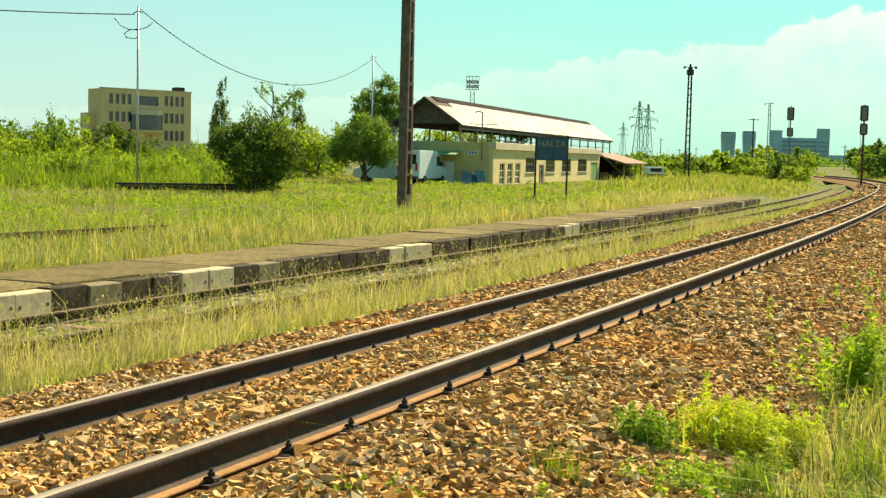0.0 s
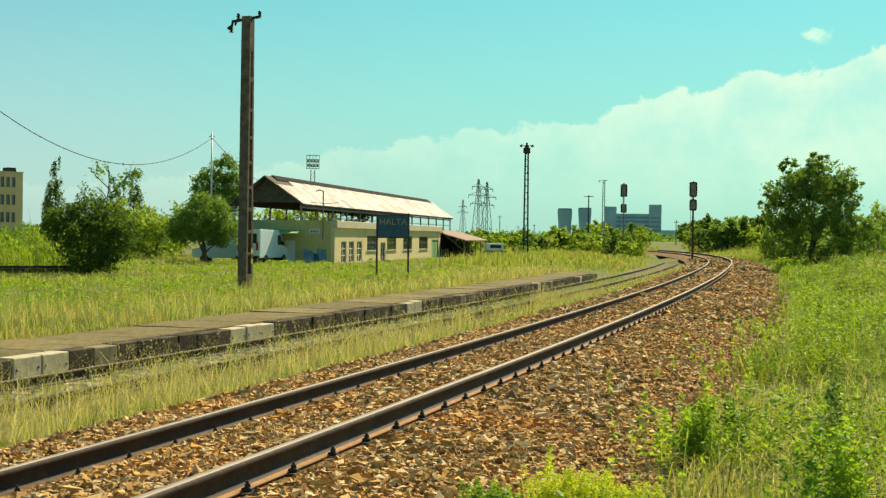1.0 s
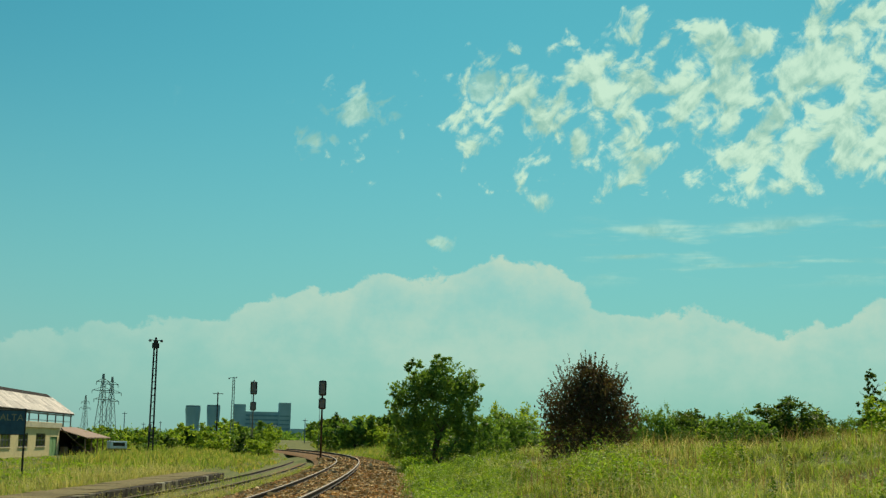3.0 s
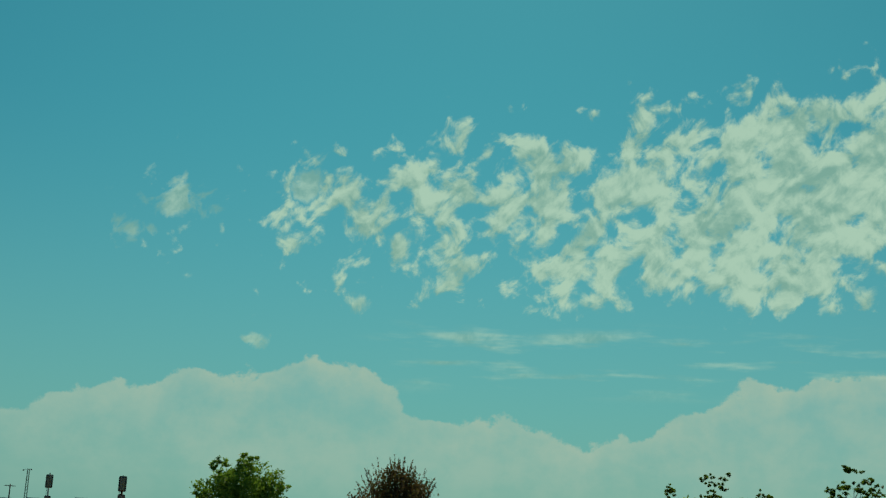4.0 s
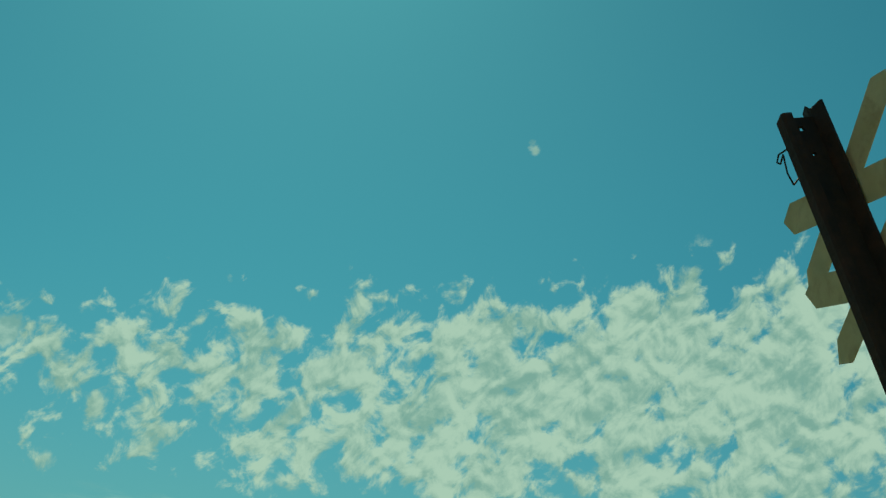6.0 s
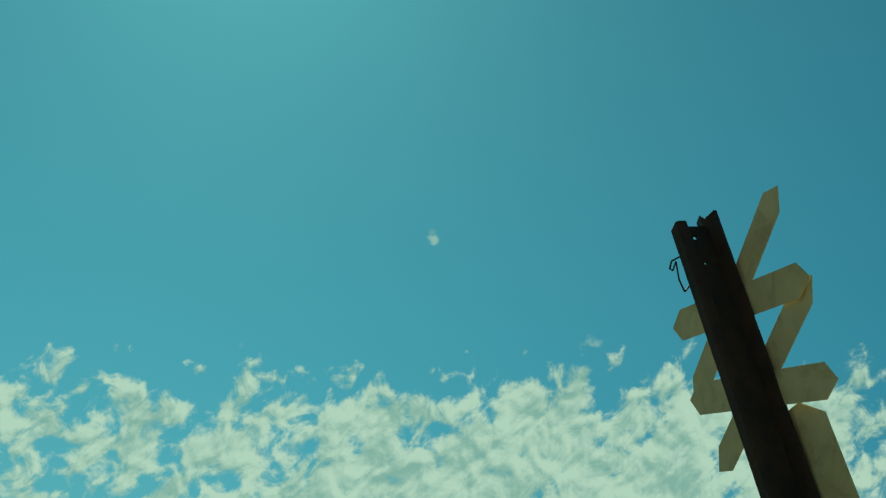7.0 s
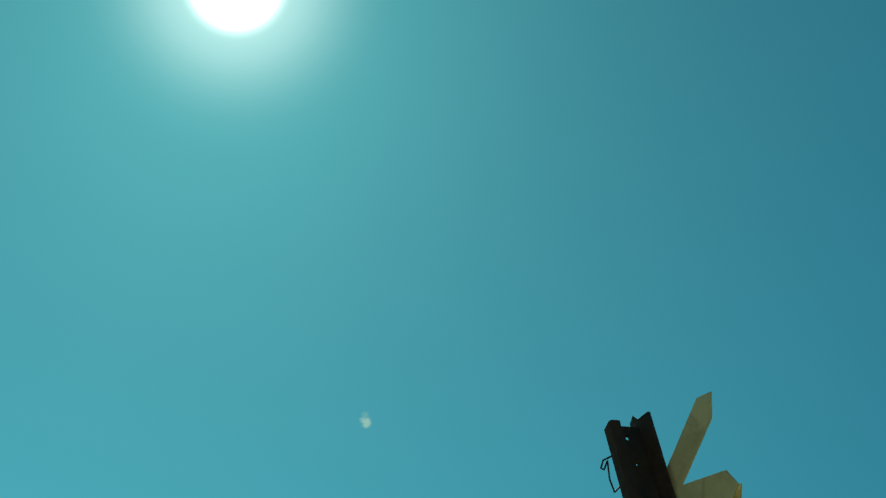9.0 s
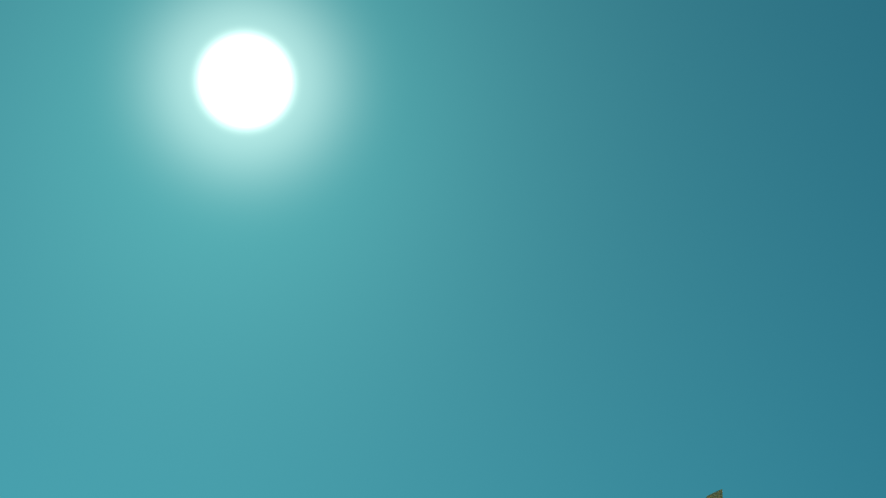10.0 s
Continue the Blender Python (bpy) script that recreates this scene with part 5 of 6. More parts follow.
            part("door_window", block(-3.35, -2.9, 0.95 * sy - 0.025, 0.95 * sy + 0.025, 0.85, 1.35), GLASS, d)
    else:
        part("rear_window", block(-2.715, -2.703, -0.7, 0.7, 1.5, 2.2), GLASS, t)


x, y = polar(-1.0, 97.2)
van((x, y, gz(x, y)), 68, False)
x, y = polar(-2.4, 98.8)
van((x, y, gz(x, y)), 176, False)


def build_trailer():
    x, y = 21.3, 133.7
    t = thing("small_trailer", "small pale blue box trailer on two wheels in the grass", "trailer", ground_at(x, y), turn=10)
    part("body", block(-0.85, 0.85, -0.6, 0.6, 0.75, 1.5, 0.06), VAN_WHITE, t)
    part("window", block(-0.6, 0.6, -0.612, -0.602, 1.0, 1.35), GLASS, t)
    part("chassis", block(-0.9, 1.3, -0.5, 0.5, 0.62, 0.745), BLACK_METAL, t)
    for sy in (-0.6, 0.6):
        wheel(t, -0.2, sy, 0.32)
    part("drawbar", bar(bmesh.new(), (-0.9, 0, 0.68), (-1.6, 0, 0.3), 0.08), BLACK_METAL, t)


build_trailer()


def build_old_iron():
    a, b = Vector((-15.9, 63.4, 0)), Vector((-9.5, 66.6, 0))
    z = gz(-12.7, 65)
    t = thing("rusty_girder", "long rusty iron girder lying in the grass", "girder")
    for k, (dz, w, h, mat) in enumerate(((0.12, 0.22, 0.2, RUST), (0.30, 0.30, 0.12, BLACK_METAL))):
        part("flange" if k else "beam", bar(bmesh.new(), (a.x, a.y, z + dz + 0.06), (b.x, b.y, z + dz + 0.06), w, h), mat, t)
    for k in range(8):
        p = a.lerp(b, (k + 0.5) / 8)
        part("stiffener", block(p.x - 0.06, p.x + 0.06, p.y - 0.2, p.y - 0.12, z, z + 0.34), RUST, t)
    o = thing("old_rail", "old rusty rail lying in the grass behind the platform", "rail")
    z = gz(-7.5, 27.8)
    bm = bar(bmesh.new(), (-9.2, 24.7, z + 0.08), (-6.3, 29.8, z + 0.09), 0.07, 0.10)
    part("head", bm, RUST, o)
    part("foot", bar(bmesh.new(), (-9.2, 24.7, z + 0.01), (-6.3, 29.8, z + 0.02), 0.14, 0.03), RUST, o)


build_old_iron()


# ---------------------------------------------------------------- distance
def build_flats():
    """Four-storey ochre block with a rounded bay."""
    a, b = Vector((-59.3, 226.0, -0.6)), Vector((-45.9, 237.0, -0.6))
    d = b - a
    turn = math.degrees(math.atan2(d.y, d.x))
    L, H = d.length, 12.6
    t = thing("apartment_block", "abandoned ochre four-storey block with a rounded bay and empty windows", "building", a, turn=turn)
    holes = []
    for fl in range(4):
        z = 0.9 + fl * 3.05
        for x in (1.6, 2.75, 3.9, 5.05, 12.1, 13.15, 14.2, 15.25):
            if x + 0.7 < L:
                holes.append((x, x + 0.68, z, z + 1.75))
    holes.append((6.6, 10.9, 10.0, 11.6))
    part("wall", panel(L, H, 0.35, holes), OCHRE, t)
    for x0, x1, z0, z1 in holes:
        fr = panel(x1 - x0, z1 - z0, 0.06, [(0.05, x1 - x0 - 0.05, 0.06, z1 - z0 - 0.06)])
        bmesh.ops.translate(fr, verts=fr.verts, vec=(x0, 0.14, z0))
        w = part("window", fr, DARK_FRAME, t)
        part("pane", block(x0 + 0.05, x1 - 0.05, 0.20, 0.22, z0 + 0.05, z1 - 0.05), GLASS, w)
    part("side_wall", block(0, 0.35, 0.352, 5, 0, H), OCHRE, t)
    part("far_side_wall", block(L - 0.35, L, 0.352, 5, 0, H), OCHRE, t)
    part("roof", block(0.352, L - 0.352, 0.352, 5, H - 0.5, H - 0.3), CONCRETE, t)
    part("coping", block(-0.1, L + 0.1, -0.12, 0.34, H + 0.003, H + 0.2), CORNICE, t)
    part("low_wing", block(-1.4, -0.004, 2.0, 5, 0, 8.4), OCHRE, t)
    part("roof_hut", block(L - 2.0, L - 0.5, 1.5, 3.5, H - 0.29, H + 0.95), IRON, t)
    for z0, z1, mat, r in ((5.7, 8.3, GLASS, 2.9), (5.2, 5.69, OCHRE, 3.0), (8.31, 9.2, CORNICE, 3.15)):
        bm = bmesh.new()
        k = 14
        poly = [(8.6 + 3.0 * math.cos(math.pi + i * math.pi / k), r * 0.55 * math.sin(math.pi + i * math.pi / k) - 0.003) for i in range(k + 1)]
        lo = [bm.verts.new((x, y, z0)) for x, y in poly]
        hi = [bm.verts.new((x, y, z1)) for x, y in poly]
        bm.faces.new(lo)
        bm.faces.new(hi[::-1])
        for i in range(k):
            bm.faces.new((lo[i], lo[i + 1], hi[i + 1], hi[i]))
        part("bay", bm, mat, t)


build_flats()


def build_factory():
    D = 1300.0

    def X(az):
        return math.tan(radians(az - 15.0)) * D
    t = thing("factory_hall", "distant factory block with long window bands, tinted blue-grey for haze", "building", (*polar(15.0, D), -1.0), turn=-15.0)

    def Z(el):
        return D * math.tan(radians(el)) + 2.65
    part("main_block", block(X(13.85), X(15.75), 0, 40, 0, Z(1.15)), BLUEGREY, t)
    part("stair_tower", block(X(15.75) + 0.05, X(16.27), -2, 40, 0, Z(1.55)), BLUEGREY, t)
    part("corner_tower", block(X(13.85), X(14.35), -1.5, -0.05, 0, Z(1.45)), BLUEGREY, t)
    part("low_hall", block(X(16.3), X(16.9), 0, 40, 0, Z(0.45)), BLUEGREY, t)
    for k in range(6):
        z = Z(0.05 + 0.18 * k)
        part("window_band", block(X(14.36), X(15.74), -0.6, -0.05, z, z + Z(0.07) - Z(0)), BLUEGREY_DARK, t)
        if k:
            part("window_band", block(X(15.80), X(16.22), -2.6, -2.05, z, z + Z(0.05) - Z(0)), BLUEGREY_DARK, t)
    for az0, az1, el in ((11.83, 12.42, 1.28), (12.72, 13.25, 1.32)):
        s = thing("cooling_tower", "distant round cooling tower, tinted pale blue-grey for haze", "tower", (*polar((az0 + az1) / 2, D), -1.0), "cooling towers")
        r = math.tan(radians((az1 - az0) / 2)) * D
        zt = Z(el)
        bm = bmesh.new()
        prev = None
        for k in range(9):
            z = zt * k / 8
            rr = r * (1.08 - 0.12 * math.sin(math.pi * min(1, k / 7)))
            ring = [bm.verts.new((rr * math.cos(i * math.tau / 28), rr * math.sin(i * math.tau / 28), z)) for i in range(28)]
            if prev:
                for i in range(28):
                    bm.faces.new((prev[i], prev[(i + 1) % 28], ring[(i + 1) % 28], ring[i]))
            prev = ring
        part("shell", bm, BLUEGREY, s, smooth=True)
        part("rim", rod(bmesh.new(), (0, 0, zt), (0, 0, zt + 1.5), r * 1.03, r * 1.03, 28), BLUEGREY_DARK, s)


build_factory()


def pylon(az, d, H, w, arms, turn):
    x, y = polar(az, d)
    t = thing("power_pylon", "distant steel lattice power pylon with crossarms", "pylon", (x, y, -0.8), "power pylons", turn)
    bm = bmesh.new()
    n = 9
    for k in range(n):
        z0, z1 = H * k / n, H * (k + 1) / n
        a, b = w / 2 * (1 - k / n) ** 1.1 + 0.25, w / 2 * (1 - (k + 1) / n) ** 1.1 + 0.25
        for sx, sy in ((-1, -1), (1, -1), (1, 1), (-1, 1)):
            bar(bm, (sx * a, sy * a, z0), (sx * b, sy * b, z1), 0.24)
        for s in (-1, 1):
            bar(bm, (-a, s * a, z0), (b, s * b, z1), 0.12)
            bar(bm, (a, s * a, z0), (-b, s * b, z1), 0.12)
    part("tower", bm, FAR_STEEL, t)
    for z, r in arms:
        bm = bmesh.new()
        for s in (-1, 1):
            bar(bm, (0, 0, H * z), (s * r, 0, H * z), 0.28)
            bar(bm, (0, 0, H * z + 1.6), (s * r, 0, H * z), 0.18)
            rod(bm, (s * r, 0, H * z), (s * r, 0, H * z - 1.4), 0.14)
        part("crossarm", bm, FAR_STEEL, t)


pylon(8.35, 600, 29.5, 4.6, ((0.62, 4.2), (0.75, 5.4), (0.88, 3.4)), 25)
pylon(8.72, 640, 30.0, 4.4, ((0.62, 4.2), (0.75, 5.4), (0.88, 3.4)), 25)
pylon(7.68, 980, 31.0, 4.5, ((0.7, 4.5), (0.84, 3.2)), 25)


def build_floodlight():
    x, y = polar(1.12, 440)
    t = thing("stadium_floodlight", "distant stadium floodlight rack on a lattice mast", "floodlight", (x, y, -0.8))
    bm = bmesh.new()
    for sx in (-0.6, 0.6):
        bar(bm, (sx * 2, 0, 0), (sx, 0, 24.6), 0.28)
    for k in range(16):
        bar(bm, (-1.1 + 0.03 * k, 0, k * 1.5), (1.1 - 0.03 * k, 0, k * 1.5 + 1.5), 0.14)
    part("mast", bm, FAR_STEEL, t)
    bm = bmesh.new()
    for z in (25.0, 26.5, 28.0, 29.4):
        bar(bm, (-2.1, 0, z), (2.1, 0, z), 0.22)
    for k in range(5):
        bar(bm, (-2.1 + 1.05 * k, 0, 24.8), (-2.1 + 1.05 * k, 0, 29.5), 0.16)
    part("rack", bm, FAR_STEEL, t)
    for k in range(4):
        for j in range(2):
            part("lamp", block(-1.95 + 1.05 * k, -1.2 + 1.05 * k, -0.4, 0.2, 25.5 + 1.5 * j, 26.3 + 1.5 * j), FAR_STEEL, t)


build_floodlight()


# ---------------------------------------------------------------- trees and shrubs
def ball(x, y, z, r, h=None):
    return (x, y, z, r, r, h or r)


tree("round_shrub", "large dense dark green shrub with reddish tips", ground_at(-9.4, 65.0), [(0, 0, 1.8, 1.75, 1.7, 1.6), (-1.1, 0, 2.5, 1.2, 1.2, 1.0), (0.9, 0.1, 2.4, 1.3, 1.2, 1.1), (1.4, 0, 1.7, 1.0, 1.1, 1.0), (-0.1, 0, 3.1, 1.0, 1.0, 0.75), (0, -0.2, 0.7, 1.3, 1.2, 0.8), (-1.6, 0.2, 2.8, 0.7, 0.6, 0.6)], 12000, 0.09, LEAF_DARK, 3.4, 0.10, 1.6, 21, limb_n=9, start=0.05, category="shrub")
tree("twiggy_tree", "thin half-bare young tree with sparse leaves", ground_at(-9.2, 69.5), [(0, 0, 4.0, 1.5, 1.3, 1.7), (0.9, 0, 4.8, 0.9, 0.8, 0.9), (-0.7, 0, 3.2, 1.1, 1.0, 1.2)], 900, 0.10, LEAF_A, 6.6, 0.09, 2.2, 22, limb_n=11, start=0.3)
tree("fruit_tree", "broad green fruit tree with a short trunk", ground_at(-5.8, 93.5), [(0, 0, 2.9, 2.0, 2.1, 1.5), (-1.2, 0, 2.6, 1.4, 1.5, 1.2), (1.2, 0.2, 2.7, 1.4, 1.5, 1.3), (0.3, 0, 4.0, 1.4, 1.4, 0.95), (1.5, -0.3, 2.0, 1.0, 1.0, 0.8), (-1.6, 0, 2.1, 0.8, 0.9, 0.7)], 12000, 0.105, LEAF_A, 3.6, 0.20, 2.0, 23)
tree("maple_tree", "tall leafy green tree behind the yard", ground_at(-6.6, 130.5), [(0, 0, 5.4, 2.6, 2.4, 2.6), (0.5, 0, 8.4, 1.5, 1.5, 1.5), (-1.2, 0, 6.9, 1.6, 1.5, 1.6), (1.6, 0, 6.4, 1.6, 1.5, 1.7), (-1.9, 0, 4.6, 1.3, 1.3, 1.4)], 12000, 0.14, LEAF_A, 7.0, 0.22, 2.2, 24)
tree("lime_tree", "bright green tree behind the canopy", (1.0, 128.0, -0.5), [(0, 0, 3.6, 2.4, 2.2, 1.7), (1.8, 0, 3.0, 1.6, 1.5, 1.4), (-2.4, 0, 3.6, 1.7, 1.6, 1.5), (5.0, 3, 4.0, 2.2, 2.0, 1.5)], 5000, 0.18, LEAF_B, 4.2, 0.18, 2.0, 25)
for k, (px, py, H, w) in enumerate(((-25.2, 148.0, 10.4, 0.95), (-26.3, 149.5, 7.6, 0.7), (-16.9, 149.0, 9.2, 1.15), (-19.4, 152.0, 7.8, 1.1))):
    tree("poplar_tree", "slim upright dark green poplar", (px, py, -0.5), [(0, 0, H * 0.25, w, w, H * 0.22), (0, 0, H * 0.5, w * 1.05, w, H * 0.28), (0.1, 0, H * 0.78, w * 0.7, w * 0.7, H * 0.22)], 4200, 0.12, LEAF_DARK, H * 0.95, 0.14, 0.8, 30 + k, "poplars", limb_n=10)
tree("walnut_tree", "spreading green walnut tree by the track", ground_at(*polar(22.6, 78), -0.75), [(0, 0, 4.6, 2.3, 2.2, 1.8), (-1.6, 0, 4.4, 1.5, 1.5, 1.4), (0.6, 0, 5.9, 1.7, 1.6, 1.1), (-0.6, 0, 5.6, 1.4, 1.4, 1.1), (1.5, 0, 4.9, 1.3, 1.3, 1.3), (-1.9, 0, 2.7, 1.3, 1.4, 1.2), (0.4, 0, 2.3, 2.0, 1.8, 1.4), (2.9, -0.3, 2.2, 1.6, 1.6, 1.5), (2.2, 0, 3.2, 1.2, 1.2, 1.0), (-2.6, 0, 4.7, 0.8, 0.8, 0.6), (2.2, 0, 5.4, 0.7, 0.7, 0.6), (0.2, 0, 6.9, 0.8, 0.8, 0.5), (-1.5, 0, 6.5, 0.7, 0.7, 0.5)], 22000, 0.105, LEAF_A, 5.4, 0.22, 2.6, 41, clump=0.075)
tree("red_plum_shrub", "large round red-brown leaved shrub in the field", ground_at(*polar(29.15, 48), -0.55), [(0, 0, 1.9, 1.65, 1.6, 1.7), (-0.7, 0, 2.7, 0.95, 0.95, 1.1), (0.8, 0, 2.6, 0.95, 0.95, 1.1), (0.1, 0, 3.4, 0.8, 0.8, 0.9), (0, 0, 0.7, 1.4, 1.4, 0.7)], 19000, 0.062, LEAF_RED, 3.4, 0.10, 1.6, 42, limb_n=14, start=0.05, category="shrub")


def red_twigs():
    """Upright twigs with small leaves that stand out of the red shrub's outline."""
    rng = np.random.default_rng(43)
    x, y, z = ground_at(*polar(29.15, 48), -0.55)
    pts, stems = [], bmesh.new()
    base = np.array([x, y, z + 1.5])
    for k in range(150):
        a, el = rng.uniform(0, math.tau), rng.uniform(0.12, 1.5)
        d = np.array([math.cos(a) * math.cos(el), math.sin(a) * math.cos(el), math.sin(el) * 1.25])
        r0, r1 = rng.uniform(0.9, 1.3), rng.uniform(1.75, 2.15)
        up = np.array([0, 0, rng.uniform(0.25, 0.6)])
        if k % 3 == 0:
            rod(stems, Vector(base + d * r0), Vector(base + d * r1 + up), 0.014, 0.005, 4)
        for q in np.linspace(0, 1, 42):
            pts.append(base + d * (r0 + (r1 - r0) * q) + up * q + rng.normal(0, 0.075 * (1.1 - q), 3))
    v, f = leaves(rng, np.array(pts), np.full(len(pts), 0.045))
    part("twig", stems, BARK, bpy.data.objects["red_plum_shrub"]).matrix_basis = Matrix.Translation((-x, -y, -z))
    ob = piece("twig_spray", mesh_from("twig_spray", v, f, LEAF_RED), bpy.data.objects["red_plum_shrub"])
    ob.matrix_basis = Matrix.Translation((-x, -y, -z))


red_twigs()

SHRUB_KINDS = []
for k, (mat, n, leaf) in enumerate(((LEAF_B, 1500, 0.11), (LEAF_A, 1500, 0.11), (LEAF_DARK, 1400, 0.10), (LEAF_B, 1500, 0.10),
                                    (LEAF_B, 3600, 0.062), (LEAF_A, 3600, 0.062), (LEAF_DARK, 3200, 0.06), (LEAF_B, 3400, 0.055))):
    rng = np.random.default_rng(60 + k)
    lobes = [(0, 0, 0.75, 0.9, 0.9, 0.75)] + [(rng.uniform(-0.8, 0.8), rng.uniform(-0.6, 0.6), rng.uniform(0.5, 1.6), rng.uniform(0.25, 0.55), rng.uniform(0.3, 0.55), rng.uniform(0.25, 0.55)) for _ in range(9)]
    label = ("bright green leafy shrub", "green leafy shrub with an uneven top", "dark green dense shrub", "fresh green bushy shrub")[k % 4]
    SHRUB_KINDS.append(tree("shrub", label, (0, -60 - 4 * k, -0.5), lobes, n, leaf, mat, 1.3, 0.05, 0.8, 60 + k, "shrubs round the yard", clump=0.12, category="shrub", limb_n=6, start=0.05))


def plant_shrubs():
    r = random.Random(77)

    def put(az, d, h, wide=1.0, kind=None):
        x, y = polar(az, d)
        turn = r.uniform(0, 6.28)
        if -5.0 < offset(MAIN, (x, y))[0][0] < 5.0 or -3.0 < offset(SIDE, (x, y))[0][0] < 3.5:
            return
        ob = SHRUB_KINDS[(r.randrange(4) if kind is None else kind) + (4 if d < 130 else 0)]
        s = h / 2.0
        copy_thing(ob, Matrix.Translation((x, y, gz(x, y) - 0.05)) @ Matrix.Rotation(turn, 4, "Z") @ Matrix.Diagonal((s * wide, s * wide, s, 1)))
    # left background behind the yard
    for az, d, h, wd, kd in ((-18.5, 100, 5.2, 0.8, 1), (-19.8, 104, 5.4, 1.0, 1), (-16.9, 96, 5.3, 0.75, 1), (-16.0, 97, 4.6, 0.8, 3), (-14.4, 99, 4.6, 1.1, 2), (-13.4, 99, 4.4, 0.9, 2),
                             (-12.2, 98, 3.0, 1.0, 1), (-17.8, 92, 3.6, 1.1, 0), (-15.2, 92, 3.2, 1.2, 0), (-11.3, 96, 3.2, 1.2, 1), (-10.4, 97, 3.0, 1.0, 0), (-19.2, 90, 3.8, 1.0, 0), (-21, 98, 4.5, 1.0, 3), (-9.5, 95, 3.3, 1.0, 3),
                             (-7.6, 118, 4.4, 1.1, 3), (-6.6, 114, 5.4, 0.9, 0), (-5.5, 112, 5.0, 1.0, 0), (-5.9, 118, 4.0, 1.2, 1), (-4.9, 122, 4.0, 1.0, 0), (-8.5, 120, 4.5, 1.0, 1)):
        put(az, d, h, wd, kd)
    for k in range(34):
        put(r.uniform(-22.5, -9.0), r.uniform(78, 92), r.uniform(1.1, 2.3), r.uniform(1.1, 1.7), r.choice((0, 0, 3, 1)))
    # thicket ahead, between the shed and the main line
    for k in range(75):
        az = 6.0 + 15.5 * (k + r.random()) / 75
        put(az, r.uniform(175, 265), r.uniform(3.0, 4.3) * (0.85 + 0.02 * (az - 6)), r.uniform(1.0, 1.5))
    for k in range(26):
        put(r.uniform(7.0, 16.5), r.uniform(140, 175), r.uniform(1.2, 2.4), r.uniform(1.1, 1.6))
    for az, d, h, wd, kd in ((13.75, 230, 7.2, 0.6, 3), (13.95, 233, 6.0, 0.7, 0), (16.3, 210, 4.4, 1.1, 0), (16.9, 205, 3.8, 1.1, 3)):
        put(az, d, h, wd, kd)
    # right of the line, in front of the walnut and behind it
    for k in range(26):
        put(r.uniform(17.6, 21.8), r.uniform(95, 140), r.uniform(2.4, 3.5), r.uniform(0.9, 1.3), r.choice((1, 2, 1, 3)))
    for k in range(46):
        put(r.uniform(16.5, 23.0), r.uniform(170, 240), r.uniform(3.6, 5.4), r.uniform(0.9, 1.3), r.choice((1, 2, 1, 3)))
    for k in range(26):
        put(r.uniform(12.5, 18.8), r.uniform(245, 320), r.uniform(3.8, 5.4), r.uniform(1.0, 1.4))
    for k in range(16):
        put(r.uniform(23.0, 34.0), r.uniform(85, 130), r.uniform(2.6, 3.6), r.uniform(1.0, 1.4), r.choice((1, 2)))
    for az, d, h, wd, kd in ((26.1, 100, 3.9, 1.1, 0), (31.9, 75, 3.3, 0.7, 1), (32.6, 80, 2.6, 1.0, 2), (19.0, 120, 6.0, 0.7, 3)):
        put(az, d, h, wd, kd)
    for k in range(30):
        az = r.uniform(33.0, 48.0)
        put(az, r.uniform(44, 70), r.uniform(1.3, 2.0) * (1 + 0.025 * (az - 33)), r.uniform(1.0, 1.5), r.choice((1, 2, 0, 0)))
    for k in range(14):
        put(r.uniform(48.0, 66.0), r.uniform(40, 60), r.uniform(2.0, 3.0), 1.2, r.choice((1, 2)))


plant_shrubs()
for ob in SHRUB_KINDS:
    for o in list(ob.children_recursive) + [ob]:
        bpy.data.objects.remove(o)

for k, (az, d, H) in enumerate(((40.9, 56, 3.5), (42.4, 54, 3.5), (42.9, 55, 3.7), (44.7, 52, 3.2), (48.3, 46, 3.3), (49.0, 47, 3.1), (47.6, 47, 2.8))):
    x, y = polar(az, d)
    rng = np.random.default_rng(80 + k)
    lobes = []
    for j in range(22):
        a = rng.uniform(0, 6.28)
        z = H * (0.25 + 0.75 * j / 21) - 0.3 + rng.normal(0, 0.12)
        rr = 0.9 * (1 - 0.72 * j / 21) * rng.uniform(0.6, 1.15)
        w = rng.uniform(0.2, 0.42) * (1 - 0.35 * j / 21)
        lobes.append((math.cos(a) * rr * 0.75, math.sin(a) * rr * 0.75, z, w, w, rng.uniform(0.10, 0.22)))
    tree("sapling", "slim young tree with layered dark leaves", ground_at(x, y), lobes, 2800, 0.055, LEAF_DARK, H * 0.95, 0.05, 0.8, 80 + k, "saplings in the field", category="tree", limb_n=9)


def far_woods():
    rng = np.random.default_rng(90)
    c = []
    for k in range(520):
        az = rng.uniform(-40, 75)
        d = rng.uniform(420, 900)
        x, y = polar(az, d)
        h = rng.uniform(3.5, 6.0) * d / 600
        n = 110
        p = rng.normal(size=(n, 3)) * np.array([3.2, 3.2, h * 0.28]) * 1.0 + np.array([x, y, h * 0.45 - 0.6])
        c.append(p)
    p = np.concatenate(c)
    p[:, 2] = np.maximum(p[:, 2], -0.5)
    stuff("far_woods", [leaves(rng, p, np.full(len(p), 1.1))], LEAF_A, "low line of far-off woods", "woods")


far_woods()


# ---------------------------------------------------------------- grass
def scatter(rng, n, az0, az1, d0, d1, power=1.0):
    az = np.radians(rng.uniform(az0, az1, n))
    d = d0 + (d1 - d0) * rng.uniform(0, 1, n) ** power
    return np.stack([np.sin(az) * d, np.cos(az) * d], 1), d


